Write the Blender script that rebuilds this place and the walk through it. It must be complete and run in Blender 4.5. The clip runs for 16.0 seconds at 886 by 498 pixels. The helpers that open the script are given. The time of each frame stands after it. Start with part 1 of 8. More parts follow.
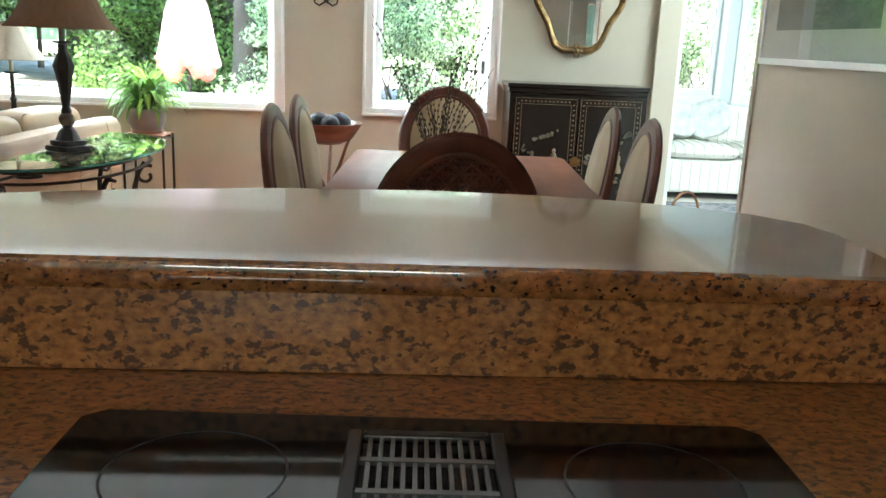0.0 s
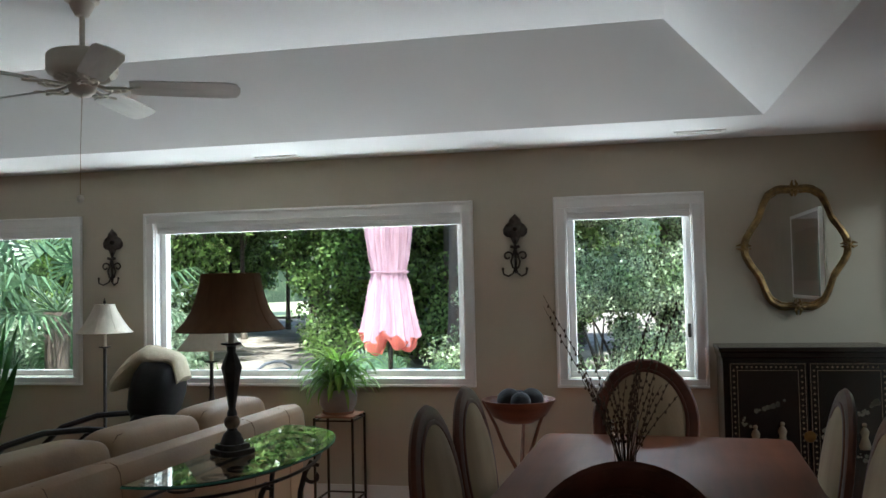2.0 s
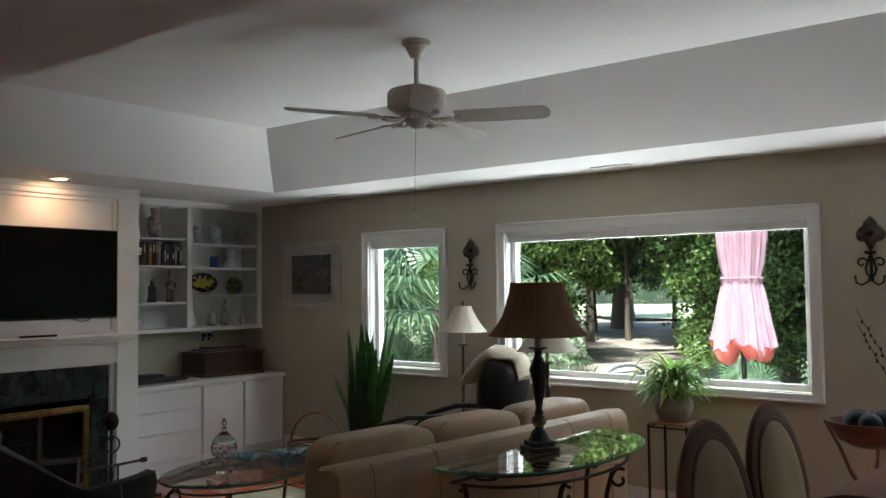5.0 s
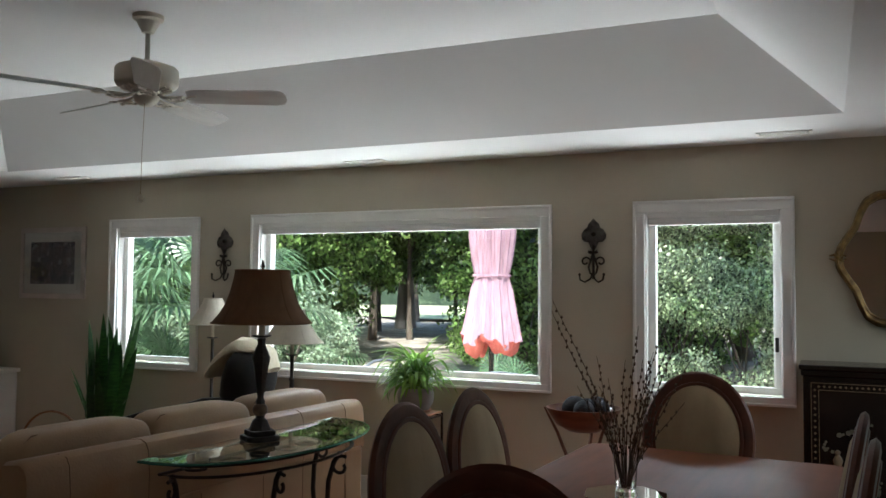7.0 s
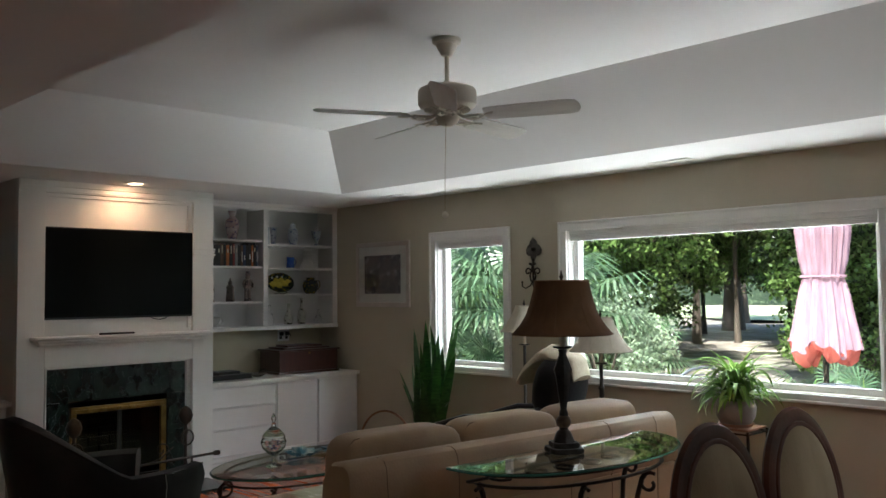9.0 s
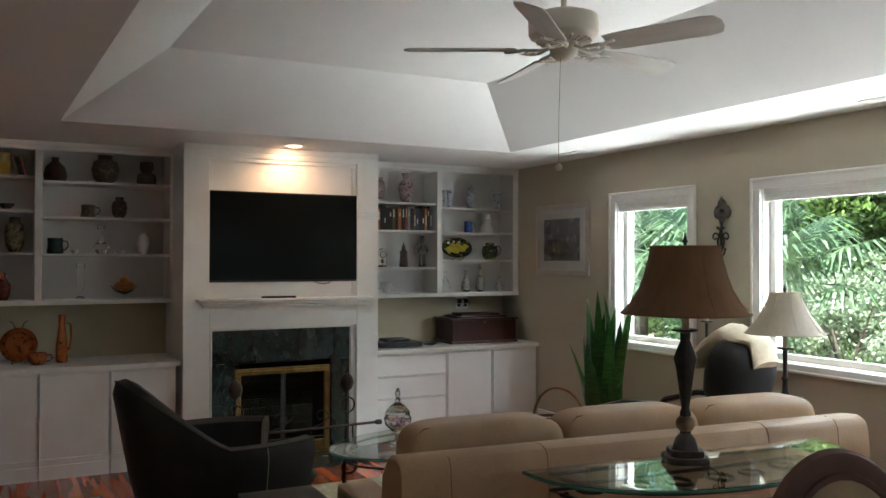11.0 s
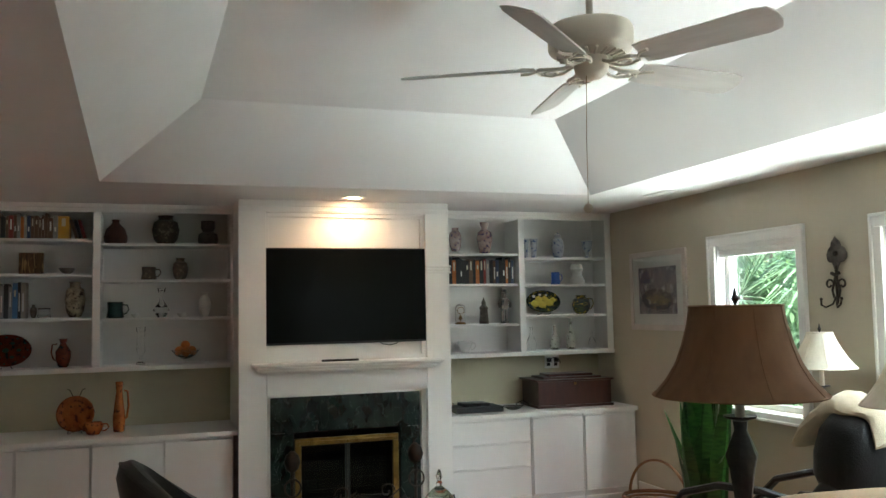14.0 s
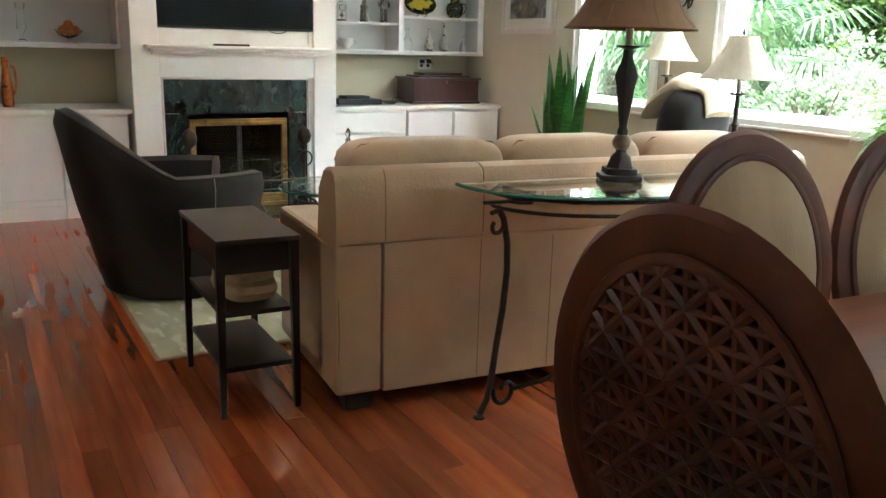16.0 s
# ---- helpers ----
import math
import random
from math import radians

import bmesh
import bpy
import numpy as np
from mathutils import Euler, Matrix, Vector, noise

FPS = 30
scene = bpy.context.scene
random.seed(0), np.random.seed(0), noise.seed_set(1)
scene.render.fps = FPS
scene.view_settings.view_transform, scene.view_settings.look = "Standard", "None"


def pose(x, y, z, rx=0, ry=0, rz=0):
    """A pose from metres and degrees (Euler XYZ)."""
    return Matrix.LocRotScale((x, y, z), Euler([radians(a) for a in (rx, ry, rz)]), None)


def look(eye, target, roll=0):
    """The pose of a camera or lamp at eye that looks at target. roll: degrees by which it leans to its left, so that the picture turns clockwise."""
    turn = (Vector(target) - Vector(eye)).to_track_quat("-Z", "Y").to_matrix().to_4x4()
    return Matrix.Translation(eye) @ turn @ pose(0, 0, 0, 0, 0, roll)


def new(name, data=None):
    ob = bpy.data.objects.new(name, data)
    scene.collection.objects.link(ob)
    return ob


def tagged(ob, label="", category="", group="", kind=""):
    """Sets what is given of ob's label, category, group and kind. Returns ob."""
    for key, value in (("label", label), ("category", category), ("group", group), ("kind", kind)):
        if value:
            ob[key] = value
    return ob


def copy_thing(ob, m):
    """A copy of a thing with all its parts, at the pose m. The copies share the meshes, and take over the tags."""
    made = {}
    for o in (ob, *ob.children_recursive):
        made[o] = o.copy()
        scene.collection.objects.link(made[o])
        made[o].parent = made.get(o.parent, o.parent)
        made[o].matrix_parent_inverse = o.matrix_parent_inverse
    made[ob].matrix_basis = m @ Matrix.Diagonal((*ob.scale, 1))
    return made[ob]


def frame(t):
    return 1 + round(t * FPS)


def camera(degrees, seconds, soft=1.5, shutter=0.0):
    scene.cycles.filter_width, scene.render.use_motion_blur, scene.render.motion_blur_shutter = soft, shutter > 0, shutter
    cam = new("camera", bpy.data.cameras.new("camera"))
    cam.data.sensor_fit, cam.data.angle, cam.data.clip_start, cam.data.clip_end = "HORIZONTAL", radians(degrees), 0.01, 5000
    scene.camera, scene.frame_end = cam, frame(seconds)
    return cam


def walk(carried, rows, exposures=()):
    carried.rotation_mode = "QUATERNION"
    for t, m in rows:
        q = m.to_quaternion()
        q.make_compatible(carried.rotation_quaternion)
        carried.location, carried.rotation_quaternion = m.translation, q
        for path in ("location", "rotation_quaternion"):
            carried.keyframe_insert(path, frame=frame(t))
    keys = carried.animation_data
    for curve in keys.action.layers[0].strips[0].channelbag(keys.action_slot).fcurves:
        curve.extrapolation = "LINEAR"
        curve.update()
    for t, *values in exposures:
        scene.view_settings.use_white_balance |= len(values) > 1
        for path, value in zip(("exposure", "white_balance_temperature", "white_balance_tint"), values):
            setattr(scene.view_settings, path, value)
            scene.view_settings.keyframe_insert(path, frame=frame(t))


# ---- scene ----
cam = camera(55.1, 16.0)
PATH = [
    (0, (-0.513, 0.153, 1.4), (-0.39, 2.092, 0.924), 2.5),
    (0.5, (-0.48, 0.183, 1.499), (-0.499, 2.161, 1.205), 0.7),
    (1, (-0.459, 0.339, 1.534), (-0.511, 2.337, 1.454), -0.5),
    (1.5, (-0.398, 0.479, 1.565), (-0.45, 2.479, 1.555), -0.3),
    (2, (-0.303, 0.618, 1.568), (-0.716, 2.574, 1.647), -1.2),
    (2.5, (-0.253, 0.662, 1.568), (-1.095, 2.475, 1.652), -2.5),
    (3, (-0.161, 0.607, 1.584), (-1.238, 2.29, 1.664), -2.3),
    (3.5, (-0.084, 0.567, 1.58), (-1.277, 2.171, 1.65), -1.2),
    (3.7, (-0.065, 0.543, 1.602), (-1.308, 2.108, 1.674), -0.9),
    (6, (0.305, 0.742, 1.589), (-0.872, 2.354, 1.713), 0.2),
    (6.5, (0.363, 0.774, 1.565), (-0.562, 2.544, 1.68), 0.6),
    (7, (0.392, 0.806, 1.542), (-0.432, 2.626, 1.638), 0.5),
    (7.5, (0.344, 0.775, 1.531), (-0.594, 2.541, 1.583), 0.4),
    (8, (0.339, 0.75, 1.533), (-0.865, 2.346, 1.578), 0.3),
    (8.2, (0.394, 0.737, 1.565), (-0.904, 2.257, 1.624), -0.2),
    (10.3, (0.441, 1.549, 1.587), (-1.093, 2.828, 1.693), -0.9),
    (10.5, (0.408, 1.623, 1.575), (-1.189, 2.824, 1.657), -1.2),
    (11, (0.339, 1.821, 1.577), (-1.435, 2.746, 1.601), 0.1),
    (11.5, (0.272, 1.929, 1.557), (-1.607, 2.615, 1.581), 0.1),
    (12, (0.13, 2.074, 1.55), (-1.794, 2.619, 1.576), 0.4),
    (12.5, (0.047, 2.221, 1.56), (-1.879, 2.761, 1.584), 0.4),
    (13, (0.01, 2.426, 1.599), (-1.901, 3.014, 1.655), -0),
    (13.5, (-0.002, 2.515, 1.666), (-1.89, 3.159, 1.809), -1.1),
    (14, (-0.012, 2.51, 1.626), (-1.904, 3.142, 1.77), -1.1),
    (14.4, (-0.02, 2.425, 1.527), (-1.913, 3.062, 1.461), -0.2),
    (14.5, (-0.021, 2.404, 1.51), (-1.917, 3.035, 1.415), 1.1),
    (15, (0.044, 2.247, 1.448), (-1.822, 2.94, 1.251), 0.6),
    (15.5, (0.196, 2.095, 1.37), (-1.633, 2.862, 1.118), 1.2),
    (15.7, (0.29, 2.039, 1.344), (-1.485, 2.896, 1.004), 1.1),
    (16, (0.388, 1.953, 1.31), (-1.308, 2.908, 0.846), 1.5),
]
walk(cam, [(t, look(eye, target, roll)) for t, eye, target, roll in PATH],
     [(0, 3.6, 5700, -4), (0.5, 2.25, 5700, -1), (1.0, 1.7, 5700, 0), (2.0, 1.42, 5700, 3), (3.5, 1.45, 6100, 7), (6.0, 1.42, 5900, 4),
      (8.0, 1.5, 6000, 6), (10.3, 1.7, 6100, 6), (12.0, 2.85, 6100, 4), (13.2, 2.56, 6000, -2), (14.4, 2.75, 6100, 0), (15.0, 3.05, 6100, 1), (15.5, 3.25, 6100, 0), (16.0, 3.65, 6000, 0)])

# ---- light ----
SUN_EL, SUN_ROT = radians(64), radians(165)
world = bpy.data.worlds.new("world")
scene.world = world
world.use_nodes = True
wn = world.node_tree.nodes
sky = wn.new("ShaderNodeTexSky")
sky.sky_type, sky.sun_disc, sky.sun_elevation, sky.sun_rotation = "NISHITA", False, SUN_EL, SUN_ROT
wn["Background"].inputs["Strength"].default_value = 0.15
world.node_tree.links.new(sky.outputs[0], wn["Background"].inputs["Color"])
sd = bpy.data.lights.new("sun", "SUN")
sd.energy, sd.angle, sd.color = 5.0, radians(0.5), (1.0, 0.95, 0.86)
sun = new("sun", sd)
sun.matrix_basis = look((math.sin(SUN_ROT) * math.cos(SUN_EL), math.cos(SUN_ROT) * math.cos(SUN_EL), math.sin(SUN_EL)), (0, 0, 0))


# area lamp added as fill; no fixture of the house
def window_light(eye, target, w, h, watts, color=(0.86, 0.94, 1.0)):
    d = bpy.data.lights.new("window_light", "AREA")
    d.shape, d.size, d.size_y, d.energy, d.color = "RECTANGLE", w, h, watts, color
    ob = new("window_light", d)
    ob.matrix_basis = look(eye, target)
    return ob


# ---- plan ----
WN, WE, WS, WW = 6.30, 1.33, -2.30, -6.35       # inner faces of the walls
HC, HT = 2.455, 2.87                            # ceiling and the tray's top
XC, XS, XF, XB = -6.22, -6.66, -6.33, -6.97     # chimney breast, shelf fronts, cabinet fronts, niche back
YC0, YC1, YL = 3.04, 4.63, 1.11                 # chimney breast and the left end of the shelves
WINS = [(-5.24, -4.27), (-3.75, -1.29), (-0.745, 0.218)]   # casings, x from and to
WZ0, WZ1 = 0.86, 2.12
CAS = 0.075


# ---- materials ----
def mat(name, c1, c2=None, scale=8.0, rough=0.6, metal=0.0, bump=0.0, bscale=None, stretch=(1, 1, 1), spots=None, spot_scale=40.0, spot_lo=0.6,
        island=0.0, objvar=0.0, coat=0.0, kind="noise", rough2=None, trans=0.0, ior=1.45, emit=None, sss=0.0, vein=0.0):
    m = bpy.data.materials.new(name)
    m.use_nodes = True
    nt = m.node_tree
    n, l = nt.nodes, nt.links
    b = n["Principled BSDF"]
    b.inputs["Metallic"].default_value = metal
    b.inputs["Coat Weight"].default_value = coat
    b.inputs["Coat Roughness"].default_value = 0.15
    b.inputs["Transmission Weight"].default_value = trans
    b.inputs["IOR"].default_value = ior
    c2 = c2 or tuple(v * 0.82 for v in c1)
    tc = n.new("ShaderNodeTexCoord")
    mp = n.new("ShaderNodeMapping")
    mp.inputs["Scale"].default_value = stretch
    l.new(tc.outputs["Object"], mp.inputs["Vector"])
    if kind == "wave":
        t1 = n.new("ShaderNodeTexWave")
        t1.inputs["Scale"].default_value, t1.inputs["Distortion"].default_value, t1.inputs["Detail"].default_value = scale, 6.0, 3.0
        fac = t1.outputs["Fac"]
    elif kind == "voronoi":
        t1 = n.new("ShaderNodeTexVoronoi")
        t1.inputs["Scale"].default_value = scale
        fac = t1.outputs["Distance"]
    else:
        t1 = n.new("ShaderNodeTexNoise")
        t1.inputs["Scale"].default_value, t1.inputs["Detail"].default_value = scale, 6.0
        fac = t1.outputs["Fac"]
    l.new(mp.outputs[0], t1.inputs["Vector"])
    ramp = n.new("ShaderNodeValToRGB")
    ramp.color_ramp.elements[0].position, ramp.color_ramp.elements[1].position = 0.3, 0.7
    ramp.color_ramp.elements[0].color, ramp.color_ramp.elements[1].color = (*c1, 1), (*c2, 1)
    l.new(fac, ramp.inputs[0])
    col = ramp.outputs[0]
    if spots:
        t2 = n.new("ShaderNodeTexNoise")
        t2.inputs["Scale"].default_value, t2.inputs["Detail"].default_value = spot_scale, 4.0
        l.new(mp.outputs[0], t2.inputs["Vector"])
        r2 = n.new("ShaderNodeValToRGB")
        r2.color_ramp.elements[0].position, r2.color_ramp.elements[1].position = spot_lo, min(spot_lo + 0.07, 1)
        if vein:
            t2.inputs["Distortion"].default_value = 1.2
            el = r2.color_ramp.elements.new(min(spot_lo + vein, 1))
            r2.color_ramp.elements[0].position = spot_lo - vein
            r2.color_ramp.elements[1].position, r2.color_ramp.elements[2].position = spot_lo, spot_lo + vein
            r2.color_ramp.elements[0].color = r2.color_ramp.elements[2].color = (0, 0, 0, 1)
            r2.color_ramp.elements[1].color = (0.8, 0.8, 0.8, 1)
        l.new(t2.outputs["Fac"], r2.inputs[0])
        mx = n.new("ShaderNodeMix")
        mx.data_type = "RGBA"
        l.new(r2.outputs[0], mx.inputs["Factor"])
        l.new(col, mx.inputs["A"])
        mx.inputs["B"].default_value = (*spots, 1)
        col = mx.outputs["Result"]
    for amount, src in ((island, "geo"), (objvar, "obj")):
        if amount:
            g = n.new("ShaderNodeNewGeometry" if src == "geo" else "ShaderNodeObjectInfo")
            mr = n.new("ShaderNodeMapRange")
            mr.inputs["To Min"].default_value, mr.inputs["To Max"].default_value = 1 - amount, 1 + amount
            l.new(g.outputs["Random Per Island" if src == "geo" else "Random"], mr.inputs["Value"])
            hs = n.new("ShaderNodeHueSaturation")
            l.new(mr.outputs[0], hs.inputs["Value"])
            l.new(col, hs.inputs["Color"])
            col = hs.outputs[0]
    l.new(col, b.inputs["Base Color"])
    # roughness varies a little over the surface
    t3 = n.new("ShaderNodeTexNoise")
    t3.inputs["Scale"].default_value = 3.0
    l.new(tc.outputs["Object"], t3.inputs["Vector"])
    mr = n.new("ShaderNodeMapRange")
    mr.inputs["To Min"].default_value, mr.inputs["To Max"].default_value = rough * 0.85, (rough2 or min(rough * 1.2, 1.0))
    l.new(t3.outputs["Fac"], mr.inputs["Value"])
    l.new(mr.outputs[0], b.inputs["Roughness"])
    if bump:
        t4 = n.new("ShaderNodeTexNoise")
        t4.inputs["Scale"].default_value, t4.inputs["Detail"].default_value = bscale or scale * 4, 5.0
        l.new(mp.outputs[0], t4.inputs["Vector"])
        bp = n.new("ShaderNodeBump")
        bp.inputs["Strength"].default_value, bp.inputs["Distance"].default_value = bump, 0.004
        l.new(t4.outputs["Fac"], bp.inputs["Height"])
        l.new(bp.outputs[0], b.inputs["Normal"])
    if emit:
        b.inputs["Emission Color"].default_value = (*emit[0], 1)
        b.inputs["Emission Strength"].default_value = emit[1]
    if sss:
        # cloth and leaves let light through
        tr = n.new("ShaderNodeBsdfTranslucent")
        l.new(col, tr.inputs["Color"])
        ms = n.new("ShaderNodeMixShader")
        ms.inputs[0].default_value = sss
        l.new(b.outputs[0], ms.inputs[1])
        l.new(tr.outputs[0], ms.inputs[2])
        l.new(ms.outputs[0], n["Material Output"].inputs["Surface"])
    return m


M_WALL = mat("wall_paint", (0.49, 0.445, 0.345), (0.465, 0.42, 0.325), 3, 0.75, bump=0.12, bscale=180)
M_NICHE = mat("niche_paint", (0.55, 0.50, 0.36), (0.52, 0.47, 0.34), 3, 0.75, bump=0.1, bscale=180)
M_WHITE = mat("white_trim_paint", (0.80, 0.79, 0.76), (0.77, 0.76, 0.73), 4, 0.38, bump=0.05, bscale=60)
M_CAB = mat("white_cabinet_paint", (0.78, 0.77, 0.75), (0.74, 0.73, 0.71), 4, 0.42, bump=0.06, bscale=70)
M_CEIL = mat("ceiling_paint", (0.74, 0.74, 0.74), (0.71, 0.71, 0.71), 2, 0.85, bump=0.12, bscale=160)
M_PLANK = mat("red_heart_wood", (0.20, 0.036, 0.011), (0.36, 0.090, 0.025), 2.4, 0.22, kind="noise", stretch=(0.6, 7, 1), bump=0.03, bscale=30,
              objvar=0.32, island=0.2, coat=0.3)
M_TABLE = mat("dark_cherry_wood", (0.095, 0.031, 0.014), (0.15, 0.050, 0.022), 3, 0.36, stretch=(7, 0.7, 1), bump=0.05, bscale=20, ior=1.28)
M_CHAIR = mat("carved_mahogany", (0.070, 0.022, 0.012), (0.125, 0.040, 0.021), 9, 0.36, bump=0.25, bscale=60, coat=0.08, ior=1.38)
M_FABRIC = mat("beige_damask", (0.40, 0.30, 0.18), (0.27, 0.195, 0.11), 7, 0.72, stretch=(1, 1, 0.35), bump=0.3, bscale=160)
M_SEAT = mat("cream_seat_cloth", (0.42, 0.35, 0.25), (0.34, 0.28, 0.19), 12, 0.8, bump=0.3, bscale=160)
M_SOFA = mat("tan_leather", (0.42, 0.285, 0.165), (0.355, 0.235, 0.135), 5, 0.42, bump=0.35, bscale=90, spots=(0.34, 0.225, 0.13), spot_scale=2.2, spot_lo=0.6)
M_BLACKL = mat("black_leather", (0.012, 0.011, 0.011), (0.022, 0.020, 0.020), 6, 0.42, bump=0.45, bscale=110, ior=1.3)
M_STITCH = mat("pale_stitching", (0.35, 0.32, 0.28), rough=0.8)
M_SEAM = mat("leather_seam", (0.20, 0.125, 0.07), rough=0.6)
M_IRON = mat("wrought_iron", (0.022, 0.018, 0.015), (0.05, 0.035, 0.025), 30, 0.5, metal=0.6, bump=0.4, bscale=90)
M_BLKWOOD = mat("black_stained_wood", (0.018, 0.013, 0.012), (0.024, 0.016, 0.014), 4, 0.42, stretch=(1, 6, 1), bump=0.1, ior=1.3)
M_GLASS = mat("clear_glass", (1, 1, 1), (0.99, 1, 0.99), 2, 0.0, trans=1.0, ior=1.45, rough2=0.0)
M_SMOKE = mat("smoked_door_glass", (0.42, 0.42, 0.41), (0.40, 0.40, 0.39), 2, 0.0, trans=1.0, ior=1.3, rough2=0.0)
M_GTOP = mat("greenish_table_glass", (0.86, 0.96, 0.92), (0.84, 0.95, 0.91), 2, 0.0, trans=1.0, ior=1.5, rough2=0.0)
M_GEDGE = mat("green_glass_edge", (0.10, 0.36, 0.28), (0.16, 0.45, 0.36), 8, 0.12, trans=0.5)
M_SHADE = mat("brown_lamp_silk", (0.23, 0.125, 0.062), (0.195, 0.105, 0.052), 5, 0.8, stretch=(8, 8, 0.5), bump=0.25, bscale=90, sss=0.12)
M_SHADEW = mat("cream_lamp_cloth", (0.72, 0.66, 0.55), (0.66, 0.60, 0.49), 6, 0.85, stretch=(8, 8, 0.5), bump=0.2, bscale=90, sss=0.35)
M_LAMPB = mat("bronze_lamp_resin", (0.022, 0.019, 0.018), (0.055, 0.045, 0.038), 25, 0.42, metal=0.25, bump=0.8, bscale=45)
M_CRACK = mat("crackled_amber_ball", (0.28, 0.19, 0.11), (0.12, 0.075, 0.045), 30, 0.4, kind="voronoi", bump=0.3)
M_MARBLE = mat("green_black_marble", (0.004, 0.010, 0.009), (0.016, 0.030, 0.026), 9, 0.25, spots=(0.12, 0.16, 0.15), spot_scale=6.5, spot_lo=0.53, vein=0.009, stretch=(1, 1.5, 0.9), coat=0.1)
M_BRASS = mat("aged_brass", (0.27, 0.17, 0.06), (0.14, 0.085, 0.03), 18, 0.36, metal=1.0, bump=0.2)
M_GOLD = mat("antique_gold_leaf", (0.32, 0.21, 0.08), (0.11, 0.07, 0.035), 24, 0.36, metal=0.85, bump=0.5, bscale=70)
M_MIRROR = mat("mirror_silver", (0.93, 0.94, 0.93), (0.92, 0.93, 0.92), 2, 0.005, metal=1.0, rough2=0.01)
M_TV = mat("tv_screen_glass", (0.003, 0.004, 0.004), (0.004, 0.005, 0.005), 2, 0.16, rough2=0.18, ior=1.14)
M_BLKPL = mat("black_plastic", (0.015, 0.015, 0.016), (0.02, 0.02, 0.021), 5, 0.4)
M_FAN = mat("cream_fan_enamel", (0.62, 0.58, 0.50), (0.57, 0.53, 0.45), 5, 0.4)
M_BLADE = mat("whitewashed_fan_blade", (0.60, 0.59, 0.56), (0.52, 0.51, 0.48), 4, 0.5, stretch=(1, 8, 1), bump=0.1)
M_LACQ = mat("black_lacquer", (0.010, 0.008, 0.007), (0.02, 0.014, 0.011), 6, 0.22, coat=0.3)
M_INLAY = mat("bone_inlay", (0.20, 0.155, 0.09), (0.12, 0.09, 0.055), 20, 0.45)
M_JADE = mat("carved_jade_inlay", (0.16, 0.15, 0.11), (0.08, 0.09, 0.06), 18, 0.4, bump=0.4)
M_TERRA = mat("terracotta_clay", (0.38, 0.21, 0.14), (0.31, 0.165, 0.11), 7, 0.8, bump=0.3)
M_POTGREY = mat("grey_glazed_clay", (0.28, 0.235, 0.21), (0.22, 0.18, 0.16), 7, 0.55, bump=0.2)
M_SNAKE = mat("snake_plant_leaf", (0.016, 0.062, 0.014), (0.06, 0.165, 0.03), 14, 0.36, stretch=(1, 1, 4), objvar=0.55)
M_FROND = mat("bright_spider_leaf", (0.10, 0.24, 0.03), (0.30, 0.42, 0.09), 5, 0.42, island=0.35, sss=0.35)
M_WICKER = mat("honey_wicker", (0.27, 0.13, 0.055), (0.17, 0.075, 0.03), 40, 0.6, bump=0.6, bscale=120, island=0.3)
M_RUG = mat("sage_leaf_rug", (0.40, 0.36, 0.24), (0.29, 0.28, 0.17), 4, 0.95, stretch=(1, 2.2, 1), bump=0.6, bscale=220, spots=(0.47, 0.42, 0.30), spot_scale=7, spot_lo=0.55)
M_PRUG = mat("blue_grey_patterned_rug", (0.10, 0.11, 0.14), (0.26, 0.25, 0.25), 14, 0.95, kind="voronoi", bump=0.5, spots=(0.33, 0.30, 0.27), spot_scale=26, spot_lo=0.55)
M_GRANITE = mat("brown_gold_granite", (0.34, 0.155, 0.045), (0.125, 0.052, 0.02), 80, 0.05, rough2=0.06, ior=1.7, spots=(0.022, 0.011, 0.008), spot_scale=135, spot_lo=0.58, coat=0.6, stretch=(0.85, 1.1, 1.1))
M_COOK = mat("black_glass_ceramic", (0.007, 0.007, 0.008), (0.009, 0.009, 0.010), 3, 0.06, rough2=0.09)
M_STEEL = mat("dark_brushed_steel", (0.04, 0.038, 0.036), (0.06, 0.057, 0.055), 20, 0.35, metal=0.9)
M_STRIPE = mat("ivory_striped_cloth", (0.68, 0.66, 0.58), (0.64, 0.62, 0.54), 5, 0.85, bump=0.3, bscale=200)
M_STRIPE2 = mat("sand_stripe_piping", (0.42, 0.40, 0.33), rough=0.85)
M_PILLOW = mat("printed_pillow_cloth", (0.62, 0.61, 0.56), (0.40, 0.41, 0.40), 12, 0.85, bump=0.3, bscale=180)
M_SUNFLOOR = mat("pale_vinyl_floor", (0.50, 0.47, 0.42), (0.44, 0.41, 0.36), 2, 0.45, bump=0.05)
M_BOARD = mat("sunroom_board_paint", (0.66, 0.70, 0.69), (0.62, 0.66, 0.65), 3, 0.5, bump=0.08)
M_BARK = mat("tree_bark", (0.085, 0.065, 0.05), (0.17, 0.14, 0.11), 5, 0.9, stretch=(1, 1, 0.25), bump=1.0, bscale=16)
# wide leaf tones carry the sun dapple: bright glints beside dark gaps
M_LEAF = mat("dappled_broad_leaves", (0.07, 0.14, 0.03), (0.27, 0.38, 0.12), 0.8, 0.30, island=0.92, sss=0.45)
M_LEAF2 = mat("pale_shrub_leaves", (0.22, 0.31, 0.19), (0.36, 0.44, 0.30), 1.2, 0.36, island=0.5, sss=0.3)
M_PALM = mat("palm_leaf", (0.08, 0.155, 0.075), (0.16, 0.25, 0.13), 2, 0.30, island=0.4, sss=0.25)
# pale end of these tones stands for sun glints on the shrubs
M_SPRIG = mat("dappled_small_evergreen_leaves", (0.20, 0.29, 0.12), (0.56, 0.61, 0.42), 1.4, 0.26, island=0.92, sss=0.35)
